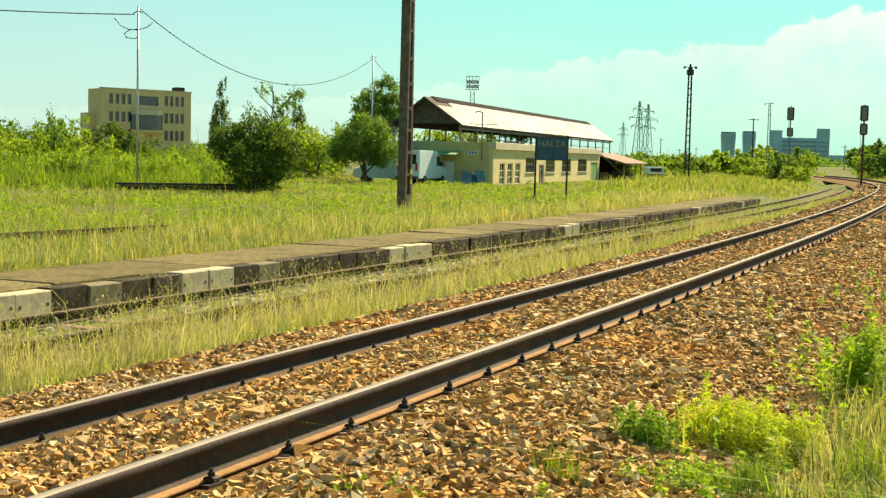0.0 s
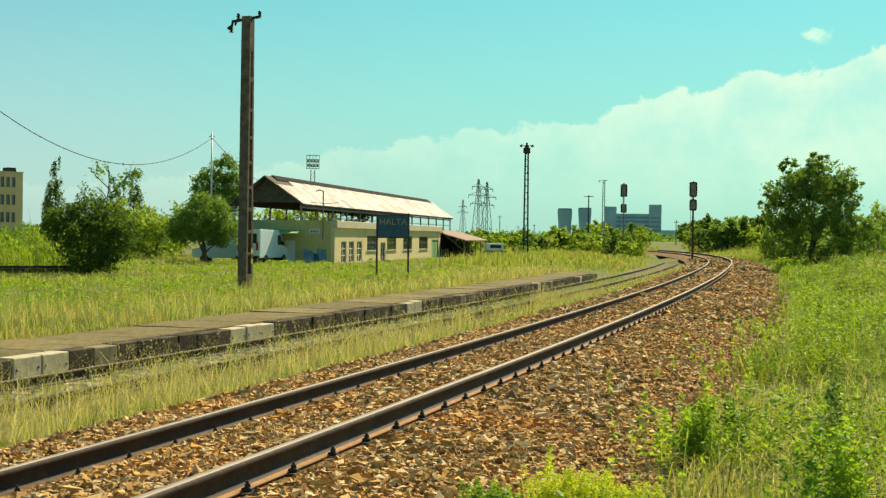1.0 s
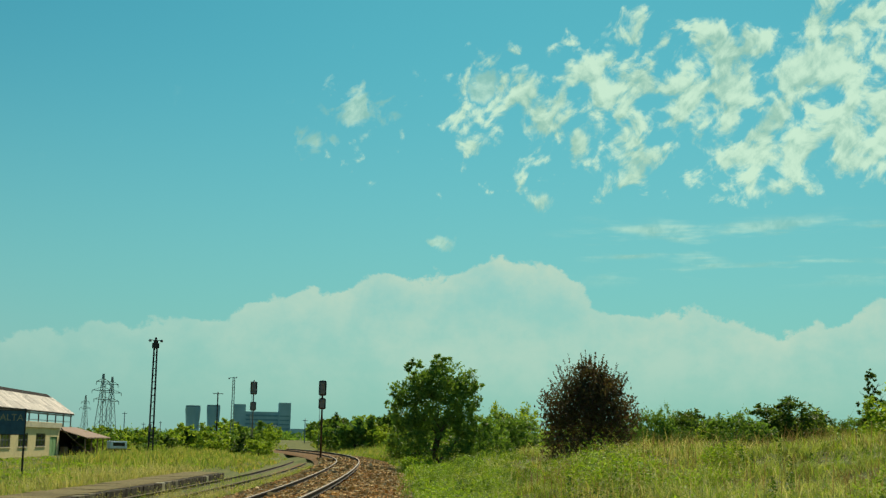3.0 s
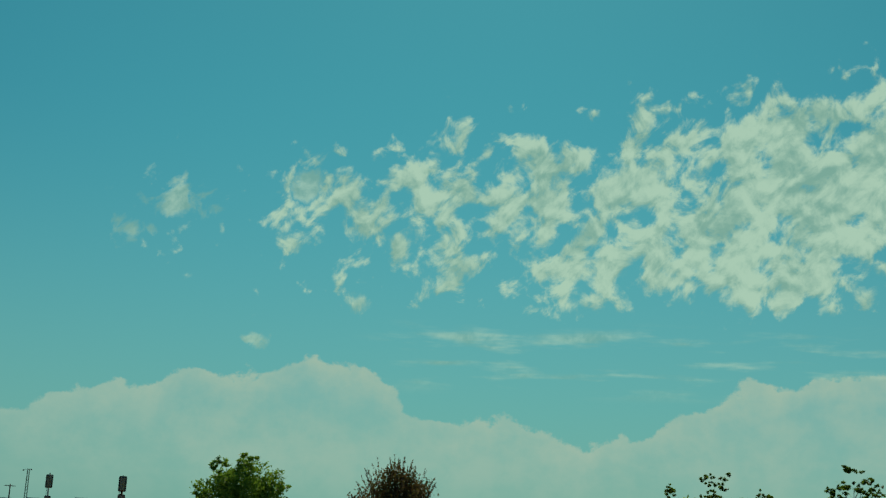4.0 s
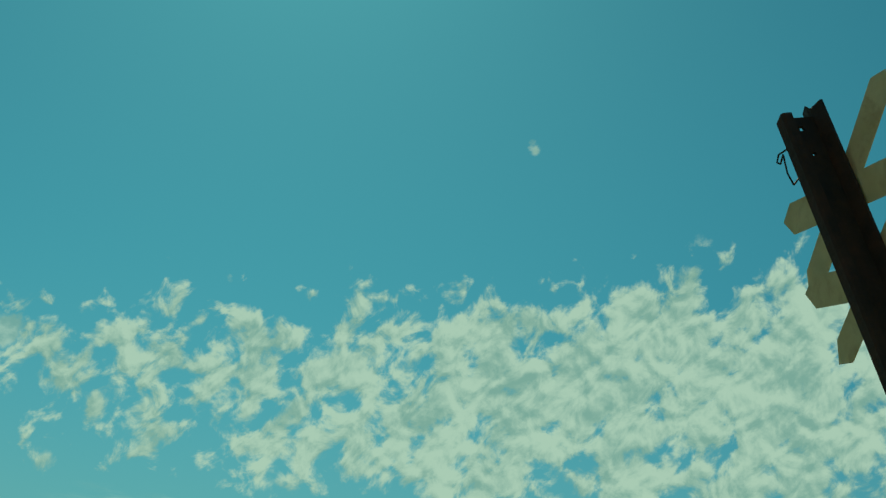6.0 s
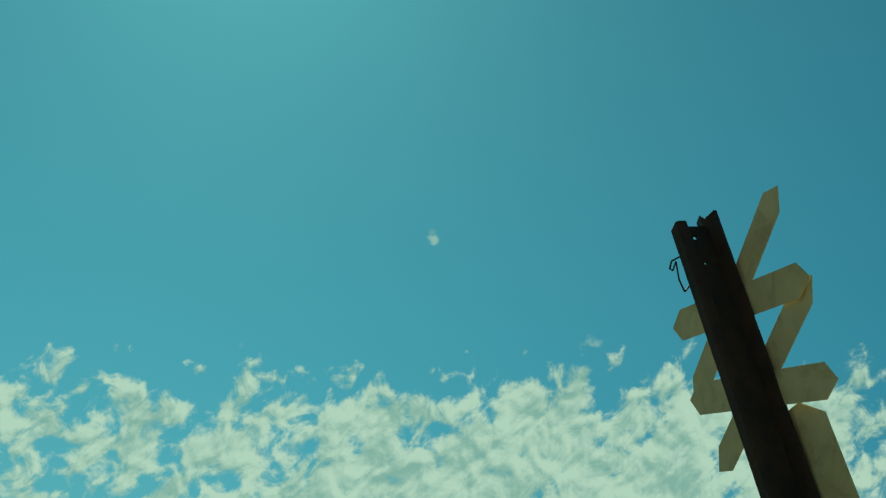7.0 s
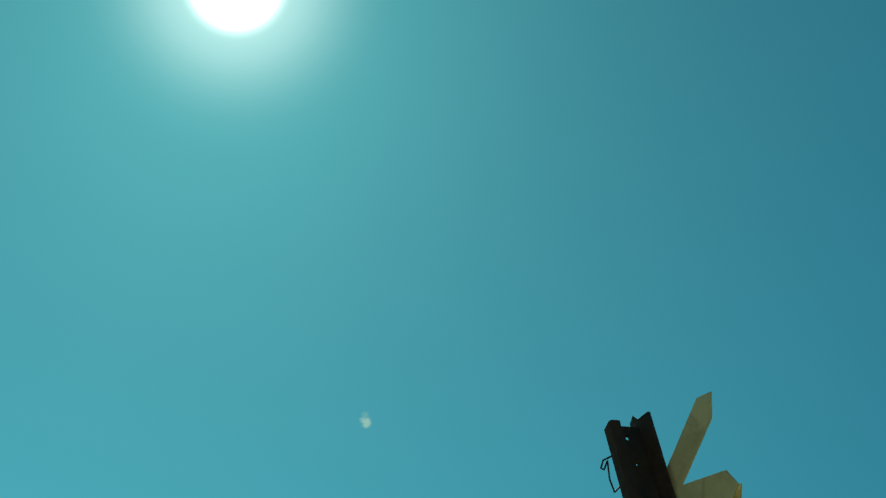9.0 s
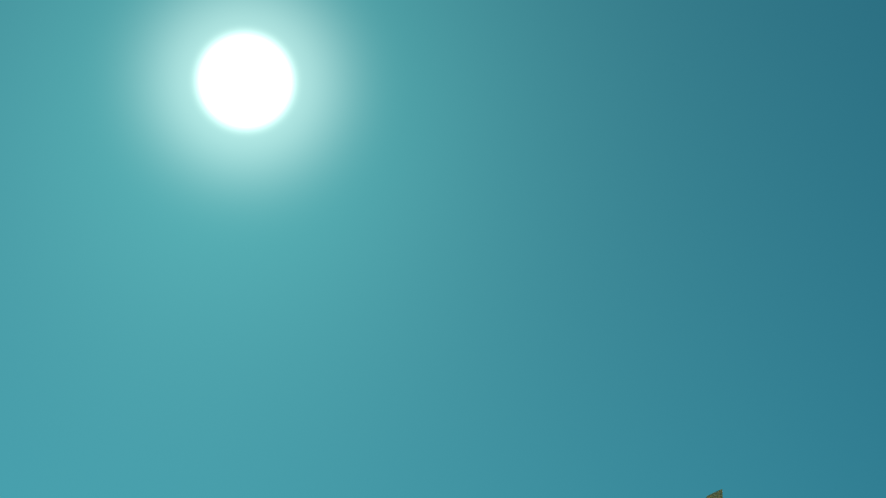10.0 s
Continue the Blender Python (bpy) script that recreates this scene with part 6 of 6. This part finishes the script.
def with_z(xy):
    return np.column_stack([xy, ground_z(xy[:, 0], xy[:, 1]) - 0.01])


def clumped(rng, xy, scale):
    """Keeps more places where a slow wave is high, for an uneven sward."""
    w = np.sin(xy[:, 0] * scale + 1.3 * np.sin(xy[:, 1] * scale * 0.7)) * np.sin(xy[:, 1] * scale * 1.1 + 0.8)
    return rng.uniform(size=len(xy)) < 0.62 + 0.38 * w


def leafy_weeds(rng, xy, h, leaf, per, plume=0.0):
    """Upright weeds: a stem with leaves all round it."""
    n = len(xy)
    base = with_z(xy)
    stem = blades(rng, base, h, np.full(n, 0.012), 0.1)
    t = rng.uniform(0.12, 1.0, (n, per))
    a = rng.uniform(0, math.tau, (n, per))
    r = leaf * (1.1 - 0.6 * t) * 1.1 + plume * rng.uniform(0, 1, t.shape) * (1.15 - t)
    c = base[:, None, :] + np.stack([np.cos(a) * r, np.sin(a) * r, t * h[:, None]], -1)
    return joined([stem, leaves(rng, c.reshape(-1, 3), np.full(n * per, leaf), 0.35)])


def value_noise(xy, size, seed):
    """Smooth random field between 0 and 1, with lumps about size metres wide."""
    table = np.random.default_rng(seed).uniform(size=(64, 64))
    q = xy / size + 640.0
    k = np.floor(q).astype(int)
    w = q - k
    w = w * w * (3 - 2 * w)
    i, j = k[:, 0] % 64, k[:, 1] % 64
    i1, j1 = (i + 1) % 64, (j + 1) % 64
    return (table[i, j] * (1 - w[:, 0]) + table[i1, j] * w[:, 0]) * (1 - w[:, 1]) + (table[i, j1] * (1 - w[:, 0]) + table[i1, j1] * w[:, 0]) * w[:, 1]


def lumps(xy, size, seed):
    return 0.65 * value_noise(xy, size, seed) + 0.35 * value_noise(xy, size * 0.37, seed + 1)


def build_grass():
    rng = np.random.default_rng(100)
    # meadow of the yard, behind the platform
    xy, d = scatter(rng, 270000, -23, 19, 21, 135, 1.3)
    us, _ = offset(SIDE, xy)
    um, _ = offset(MAIN, xy)
    st = (xy - np.array([3.6, 98.0])) @ np.array([[0.3007, -0.9537], [0.9537, 0.3007]])
    inside = (st[:, 0] > -0.5) & (st[:, 0] < 60) & (st[:, 1] > -0.5) & (st[:, 1] < 10)
    keep = (us < -3.15) & ~inside & clumped(rng, xy, 0.35)
    xy, d = xy[keep], d[keep]
    h = rng.gamma(3.0, 0.062, len(xy)) * (0.35 + 1.3 * lumps(xy, 3.2, 5))
    st = st[keep]
    near_house = (st[:, 0] > -8) & (st[:, 0] < 62) & (st[:, 1] > -9) & (st[:, 1] < 12)
    h = np.where(near_house, h * 0.4, h)
    stuff("meadow_grass", [blades(rng, with_z(xy), h, 0.006 + 0.0003 * d, 1.1)], MEADOW, "uneven half-dry meadow grass", "grass")
    pick = rng.uniform(size=len(xy)) < 0.05 * (lumps(xy, 4.0, 8) > 0.5)
    q = xy[pick]
    stuff("dry_meadow_stalks", [blades(rng, with_z(q), rng.uniform(0.2, 0.55, len(q)), 0.004 + 0.00018 * d[pick], 0.7)], STRAW, "tall straw-coloured grass stalks", "grass")
    # tall weeds at the back of the yard
    xy, d = scatter(rng, 42000, -23, -8.5, 68, 97)
    stuff("tall_weeds", [blades(rng, with_z(xy), rng.gamma(4.0, 0.22, len(xy)) * (0.55 + (d - 68) / 34), np.full(len(xy), 0.05), 0.6)], LUSH, "tall green weeds behind the yard", "weeds")
    # reeds and dry grass before the thicket
    xy, d = scatter(rng, 52000, 6.5, 24, 88, 235)
    um, _ = offset(MAIN, xy)
    us, _ = offset(SIDE, xy)
    st = (xy - np.array([3.6, 98.0])) @ np.array([[0.3007, -0.9537], [0.9537, 0.3007]])
    keep = ((um < -3.0) | (um > 3.6)) & ((us < -1.9) | (us > 2.0)) & ((st[:, 1] < -9) | (st[:, 0] > 64))
    xy = xy[keep]
    um = um[keep]
    stuff("reed_grass", [blades(rng, with_z(xy), rng.uniform(0.3, 1.1, len(xy)) * np.clip(np.abs(um + 1) / 14, 0.25, 1), np.full(len(xy), 0.075), 0.4)], MEADOW, "tall pale grass before the thicket", "grass")
    # strip between the tracks
    n = 60000
    s, u = rng.uniform(-3, 85, n) ** 1.0, rng.uniform(-5.3, -2.0, n)
    xy = along(MAIN, MAIN_BACK, s, u)
    us, _ = offset(SIDE, xy)
    keep = (lumps(xy, 1.3, 70) > 0.40) & (us > 1.2) & (rng.uniform(size=n) < np.clip((-u - 1.9) / 1.0, 0, 1))
    xy, s = xy[keep], s[keep]
    u = u[keep]
    low = np.interp(u, [-5.3, -4.4, -3.4, -2.0], [0.30, 0.42, 0.95, 1.0])
    d = np.hypot(xy[:, 0], xy[:, 1])
    pick = rng.uniform(size=len(xy)) < 0.42
    stuff("track_side_grass", [blades(rng, with_z(xy[pick]), rng.gamma(3.0, 0.050, pick.sum()) * low[pick], 0.004 + 0.0003 * d[pick], 0.9, 0.3)], LUSH, "short green grass between the tracks", "grass")
    q = ~pick
    stuff("track_side_straw", [blades(rng, with_z(xy[q]), rng.gamma(2.6, 0.068, q.sum()) * low[q], 0.003 + 0.00025 * d[q], 0.9, 0.4)], STRAW, "dry straw between the tracks", "grass")
    # tall dry stalks along the siding and growing in it
    n = 190
    s, u = -4 + 46 * rng.uniform(0, 1, n) ** 1.5, np.abs(rng.normal(0, 0.7, n)) + 1.15
    c = along(SIDE, SIDE_BACK, s, u)
    per = 22
    tall = np.repeat(rng.uniform(0.35, 0.95, n), per)
    xy = np.repeat(c, per, 0) + rng.normal(0, 0.13, (n * per, 2))
    base = np.column_stack([xy, ground_z(xy[:, 0], xy[:, 1])])
    stalk = blades(rng, base, tall * rng.uniform(0.45, 1.0, n * per), np.full(n * per, 0.0065), 0.38)
    tips = stalk[0].reshape(-1, 6, 3)[:, 4:6].mean(1)
    ears = np.repeat(tips, 4, 0) - np.array([0, 0, 1]) * rng.uniform(0, 0.09, (len(tips) * 4, 1)) + rng.normal(0, 0.008, (len(tips) * 4, 3))
    stuff("dry_stalks", [stalk, leaves(rng, ears, np.full(len(ears), 0.014))], STRAW, "tall dry stalks with seed heads along the siding", "grass")
    n = 26
    s, u = -3 + 36 * rng.uniform(0, 1, n), rng.normal(1.9, 0.5, n)
    xy = along(SIDE, SIDE_BACK, s, u)
    stuff("dead_dock_stems", [leafy_weeds(rng, xy, rng.uniform(0.4, 0.8, n), 0.022, 34)], SEEDY, "dead brown dock stems by the siding", "weeds")
    n = 3200
    s, u = rng.uniform(-4, 76, n), rng.uniform(-1.2, 2.2, n)
    xy = along(SIDE, SIDE_BACK, s, u)
    stuff("siding_grass", [blades(rng, np.column_stack([xy, np.full(n, -0.62)]), rng.uniform(0.08, 0.3, n), np.full(n, 0.016), 0.6)], LUSH, "weeds growing in the siding", "grass")
    # golden tangle near the camera between the tracks
    n = 15000
    s, u = rng.uniform(0, 1, n) ** 1.6 * 24, rng.normal(-3.5, 0.65, n)
    keep = (u < -2.5) & (u > -6.2)
    xy = along(MAIN, MAIN_BACK, s[keep], u[keep])
    xy = xy[(lumps(xy, 0.8, 74) > 0.5) & (offset(SIDE, xy)[0] > 1.2)]
    stuff("golden_tangle", [blades(rng, with_z(xy), 0.12 + rng.gamma(2.2, 0.13, len(xy)), np.full(len(xy), 0.006), 0.8, 0.3)], STRAW, "golden dry grass tangled between the tracks", "grass")
    # dry fringe along the back of the platform
    n = 16000
    s, u = rng.uniform(-4, 75, n), -3.2 - rng.gamma(1.6, 1.1, n)
    xy = along(SIDE, SIDE_BACK, s, u)
    d = np.hypot(xy[:, 0], xy[:, 1])
    stuff("dry_fringe", [blades(rng, with_z(xy), rng.gamma(3.0, 0.085, n), 0.005 + 0.00028 * d, 0.9)], STRAW, "dry tan grass along the platform", "grass")
    # tussocks of long arching grass in the field
    c, d = scatter(rng, 3000, 16, 62, 5, 60, 1.15)
    um, _ = offset(MAIN, c)
    keep = (um > 4.4) & (lumps(c, 4.5, 20) > 0.34)
    c, d = c[keep], d[keep]
    per = 70
    xy = np.repeat(c, per, 0) + rng.normal(0, 0.13, (len(c) * per, 2))
    dd = np.repeat(d, per)
    stuff("tussock_grass", [blades(rng, with_z(xy), np.repeat(rng.uniform(0.22, 0.55, len(c)), per) * rng.uniform(0.5, 1.0, len(xy)), 0.005 + 0.00030 * dd, 0.7, 0.55)], ARCHING, "tussocks of long arching grass", "grass")
    # right-hand field
    xy, d = scatter(rng, 290000, 9, 62, 3.2, 140, 1.6)
    um, _ = offset(MAIN, xy)
    zone = lumps(xy, 1.7, 24)
    keep = (um > 2.75 + rng.exponential(0.3, len(xy))) & (rng.uniform(size=len(xy)) < 0.12 + 1.1 * zone)
    xy, d, zone = xy[keep], d[keep], zone[keep]
    stuff("field_grass", [blades(rng, with_z(xy), rng.gamma(3.0, 0.10, len(xy)) * (0.12 + 1.7 * zone ** 1.7), 0.005 + 0.00034 * d, 0.8, 0.4)], LUSH, "lush uneven field grass", "grass")
    xy, d = scatter(rng, 6500, 26, 62, 13, 60, 1.1)
    um, _ = offset(MAIN, xy)
    xy, d = xy[um > 5], d[um > 5]
    keep = lumps(xy, 5.0, 30) > 0.47
    xy, d = xy[keep], d[keep]
    stuff("brown_dock_stems", [blades(rng, with_z(xy), rng.uniform(0.35, 0.85, len(xy)), 0.006 + 0.0004 * d, 0.3)], SEEDY, "brown dry seed stems in the field", "weeds")
    xy, d = scatter(rng, 42000, 14, 62, 4, 70, 1.1)
    um, _ = offset(MAIN, xy)
    keep = (um > 3.4) & (lumps(xy, 2.6, 33) > 0.5)
    xy, d = xy[keep], d[keep]
    stuff("field_straw", [blades(rng, with_z(xy), rng.gamma(3.0, 0.085, len(xy)), 0.004 + 0.00028 * d, 0.8, 0.35)], STRAW, "straw-coloured stalks in the field", "grass")
    # patches of tan grass higher up in the field
    xy, d = scatter(rng, 34000, 26, 60, 14, 62, 0.9)
    um, _ = offset(MAIN, xy)
    patch = np.sin(xy[:, 0] * 0.23 + 1.1 * np.sin(xy[:, 1] * 0.19)) * np.sin(xy[:, 1] * 0.27 + 2.0)
    keep = (um > 6.5) & (patch > rng.uniform(-0.1, 0.45, len(xy)))
    xy, d = xy[keep], d[keep]
    stuff("tan_grass", [blades(rng, with_z(xy), 0.12 + rng.gamma(3.0, 0.075, len(xy)), 0.005 + 0.00045 * d, 0.7)], STRAW, "patches of tall tan grass in the field", "grass")
    # grass on both sides behind the place where the camera stands
    xy, d = scatter(rng, 34000, 60, 300, 2.0, 32, 1.0)
    um, _ = offset(MAIN, xy)
    us, _ = offset(SIDE, xy)
    keep = ((um > 3.0) | (us < -3.4) | ((um < -2.4) & (us > 1.9))) & clumped(rng, xy, 0.7)
    xy, d = xy[keep], d[keep]
    stuff("rough_grass", [blades(rng, with_z(xy), rng.gamma(3.0, 0.085, len(xy)), 0.012 + 0.0006 * d, 0.9)], LUSH, "rough green grass beside the line", "grass")


build_grass()


def build_weeds():
    rng = np.random.default_rng(120)
    xy, d = scatter(rng, 1000, 13, 60, 7.0, 40, 1.2)
    um, _ = offset(MAIN, xy)
    keep = (um > 3.0 + rng.exponential(0.25, len(xy))) & (lumps(xy, 1.6, 40) > 0.5)
    xy = xy[keep]
    spot, d = scatter(rng, 120, 15, 60, 9, 46, 1.0)
    um, _ = offset(MAIN, spot)
    spot = spot[(um > 3.8) & (lumps(spot, 3.0, 44) > 0.45)]
    stuff("dark_nettles", [leafy_weeds(rng, spot, rng.uniform(0.35, 0.8, len(spot)), 0.032, 110, 0.06)], NETTLE, "dark upright nettles standing in the field", "weeds")
    stuff("field_weeds", [leafy_weeds(rng, xy, rng.uniform(0.15, 0.45, len(xy)), 0.02, 60, 0.05)], WEED, "leafy green weeds along the ballast", "weeds")

    def clump(name, label, cx, cy, spread, n, h, leaf, per, mat, seed, plume=0.0):
        r = np.random.default_rng(seed)
        xy = np.array([cx, cy]) + r.normal(0, spread, (n, 2))
        v, f = leafy_weeds(r, xy, r.uniform(h * 0.5, h, n), leaf, per, plume)
        tagged(new(name, mesh_from(name, v, f, mat)), label, "plant")
    clump("feathery_weed", "bright yellow-green feathery plant at the ballast edge", 1.68, 7.25, 0.13, 110, 0.34, 0.010, 190, FEATHER, 1, 0.10)
    clump("feathery_weed", "smaller yellow-green feathery plant in the stones", 1.92, 7.2, 0.08, 50, 0.27, 0.010, 190, FEATHER, 2, 0.09)
    clump("leafy_weed", "bushy green weed at the ballast edge", 2.95, 9.2, 0.12, 26, 0.55, 0.022, 130, WEED, 3, 0.07)
    clump("leafy_weed", "bushy green weed beside the stones", 3.55, 9.9, 0.14, 24, 0.46, 0.022, 120, WEED, 4, 0.07)
    clump("leafy_weed", "low green weed among the stones", 1.18, 7.1, 0.10, 26, 0.24, 0.014, 110, WEED, 5, 0.06)
    clump("leafy_weed", "small green weed among the stones", 1.25, 6.3, 0.13, 34, 0.16, 0.016, 60, WEED, 6, 0.05)
    clump("leafy_weed", "tall green weed in the grass", 3.1, 6.9, 0.16, 20, 0.8, 0.026, 120, WEED, 7, 0.07)
    clump("leafy_weed", "tiny green sprout in the ballast", -0.42, 5.55, 0.10, 16, 0.07, 0.018, 12, WEED, 8)
    clump("leafy_weed", "tiny green sprouts in the ballast", -0.15, 5.62, 0.08, 14, 0.08, 0.018, 12, WEED, 9)
    r = np.random.default_rng(9)
    for cx, cy, n, h in ((0.58, 6.15, 90, 0.24), (1.5, 6.2, 160, 0.2), (2.1, 6.4, 180, 0.25)):
        xy = np.array([cx, cy]) + r.normal(0, 0.07, (n, 2))
        v, f = blades(r, np.column_stack([xy, np.full(n, float(np.interp(2.4, BED_U, BED_Z)))]), r.uniform(h * 0.4, h, n), np.full(n, 0.006), 0.5)
        tagged(new("grass_tuft", mesh_from("grass_tuft", v, f, LUSH)), "tuft of fresh green grass in the stones", "grass")
    n = 900
    s, u = 14 + 62 * r.uniform(0, 1, n) ** 1.2, 3.5 + r.gamma(2.0, 0.8, n)
    xy = along(MAIN, MAIN_BACK, s, u)
    xy = xy[clumped(r, xy, 0.6)]
    stuff("tall_leafy_weeds", [leafy_weeds(r, xy, 0.15 + r.gamma(3.0, 0.09, len(xy)), 0.022, 70, 0.06)], LUSH, "tall bright leafy weeds beside the ballast", "weeds")
    # pale dry grass at the foot of the ballast
    q = 5200
    s, u = r.uniform(2.5, 13, q), 3.0 + r.gamma(2.2, 0.28, q)
    xy = along(MAIN, MAIN_BACK, s, u)
    xy = xy[lumps(xy, 0.9, 61) > 0.42]
    stuff("pale_edge_grass", [blades(r, with_z(xy), r.uniform(0.08, 0.38, len(xy)), np.full(len(xy), 0.006), 0.9)], STRAW, "pale dry grass at the foot of the ballast", "grass")
    # ragged little plants on the shoulder
    n = 260
    s, u = r.uniform(0, 26, n), r.normal(2.9, 0.35, n)
    xy = along(MAIN, MAIN_BACK, s, u)
    stuff("shoulder_weeds", [leafy_weeds(r, xy, r.uniform(0.08, 0.3, n), 0.028, 16)], WEED, "small weeds on the ballast shoulder", "weeds")


build_weeds()


def build_herbs():
    """Low leafy mounds that make the field and the track side lumpy."""
    rng = np.random.default_rng(140)
    out = {0: [], 1: [], 2: []}

    def mound(at, r, h, n, leaf, kind):
        """Leaves over a lumpy dome, thicker towards its top."""
        a, e = rng.uniform(0, math.tau, n), np.arcsin(rng.uniform(0.0, 1.0, n) ** 0.8)
        ph = rng.uniform(0, 6, 2)
        q = rng.uniform(0.8, 1.08, n) * (1 + 0.22 * np.sin(3 * a + ph[0]) * np.cos(e * 2 + ph[1]))
        p = at + np.stack([np.cos(a) * np.cos(e) * r * q, np.sin(a) * np.cos(e) * r * q, np.sin(e) * h * q], 1)
        out[kind].append(leaves(rng, p, np.full(n, leaf), 0.35))
    xy, d = scatter(rng, 380, 13, 62, 6.5, 75, 1.2)
    um, _ = offset(MAIN, xy)
    keep = (um > 3.3 + rng.exponential(0.3, len(xy))) & (lumps(xy, 3.4, 50) > 0.5)
    xy, d = xy[keep], d[keep]
    base = with_z(xy)
    for k in range(len(xy)):
        r = rng.uniform(0.15, 0.5) * (1 + 0.006 * d[k])
        mound(base[k], r, r * rng.uniform(0.6, 1.1), int(160 + 260 * r), 0.012 + 0.0006 * d[k], 0 if k % 3 else 1)
    # larger tangled mounds of creepers, each of several domes
    xy, d = scatter(rng, 85, 13, 62, 8, 46, 1.0)
    um, _ = offset(MAIN, xy)
    keep = (um > 4.0 + rng.exponential(0.4, len(xy))) & (lumps(xy, 4.0, 58) > 0.5)
    xy, d = xy[keep], d[keep]
    base = with_z(xy)
    for k in range(len(xy)):
        for j in range(4):
            r = rng.uniform(0.3, 0.75)
            mound(base[k] + np.append(rng.normal(0, 0.5, 2), 0), r, r * rng.uniform(0.8, 1.3), int(1100 * r), 0.018 + 0.0006 * d[k], 2 if j % 3 else (1 if k % 4 == 0 else 0))
    # bright leafy fringe between ballast and field
    n = 420
    s, u = 11 + 75 * rng.uniform(0, 1, n) ** 1.2, 3.5 + rng.gamma(2.0, 0.55, n)
    xy = along(MAIN, MAIN_BACK, s, u)
    d, base = np.hypot(xy[:, 0], xy[:, 1]), with_z(xy)
    for k in range(n):
        if lumps(xy[k:k + 1], 2.4, 55)[0] > 0.47:
            r = rng.uniform(0.18, 0.5)
            mound(base[k], r, r * rng.uniform(0.7, 1.4), int(900 * r), 0.016 + 0.0006 * d[k], 2)
    stuff("tangled_mounds", out[2], CREEPER, "tangled mounds of lime-green creepers in the field", "weeds")
    stuff("field_herbs", out[0], LUSH, "low mounds of leafy green herbs", "weeds")
    stuff("dark_herbs", out[1], NETTLE, "low mounds of dark green herbs", "weeds")
    xy, d = scatter(rng, 1500, -22, 14, 30, 110, 1.2)
    us, _ = offset(SIDE, xy)
    keep = (us < -4.2) & clumped(rng, xy, 0.2)
    st = (xy - np.array([3.6, 98.0])) @ np.array([[0.3007, -0.9537], [0.9537, 0.3007]])
    keep &= ~((st[:, 0] > -2) & (st[:, 1] > -2))
    xy, d = xy[keep], d[keep]
    base = with_z(xy)
    lists = []
    for k in range(len(xy)):
        r = rng.uniform(0.2, 0.55)
        n = 110
        a, e = rng.uniform(0, math.tau, n), np.arcsin(rng.uniform(0.0, 1.0, n))
        p = base[k] + np.stack([np.cos(a) * np.cos(e) * r, np.sin(a) * np.cos(e) * r, np.sin(e) * r * 0.7], 1)
        lists.append(leaves(rng, p, np.full(n, 0.018 + 0.0006 * d[k]), 0.2))
    xy, d = scatter(rng, 520, -23, -8.8, 76, 98)
    base = with_z(xy)
    for k in range(len(xy)):
        r, h = rng.uniform(0.5, 1.2), rng.uniform(0.5, 1.9) * (0.4 + (d[k] - 72) / 30)
        n = 170
        a, e = rng.uniform(0, math.tau, n), np.arcsin(rng.uniform(0.0, 1.0, n))
        q = rng.uniform(0.7, 1.15, n)
        p = base[k] + np.stack([np.cos(a) * np.cos(e) * r * q, np.sin(a) * np.cos(e) * r * q, np.sin(e) * h * q], 1)
        lists.append(leaves(rng, p, np.full(n, 0.12), 0.1))
    stuff("yard_herbs", lists, CREEPER, "green herb patches in the yard meadow", "weeds")


build_herbs()
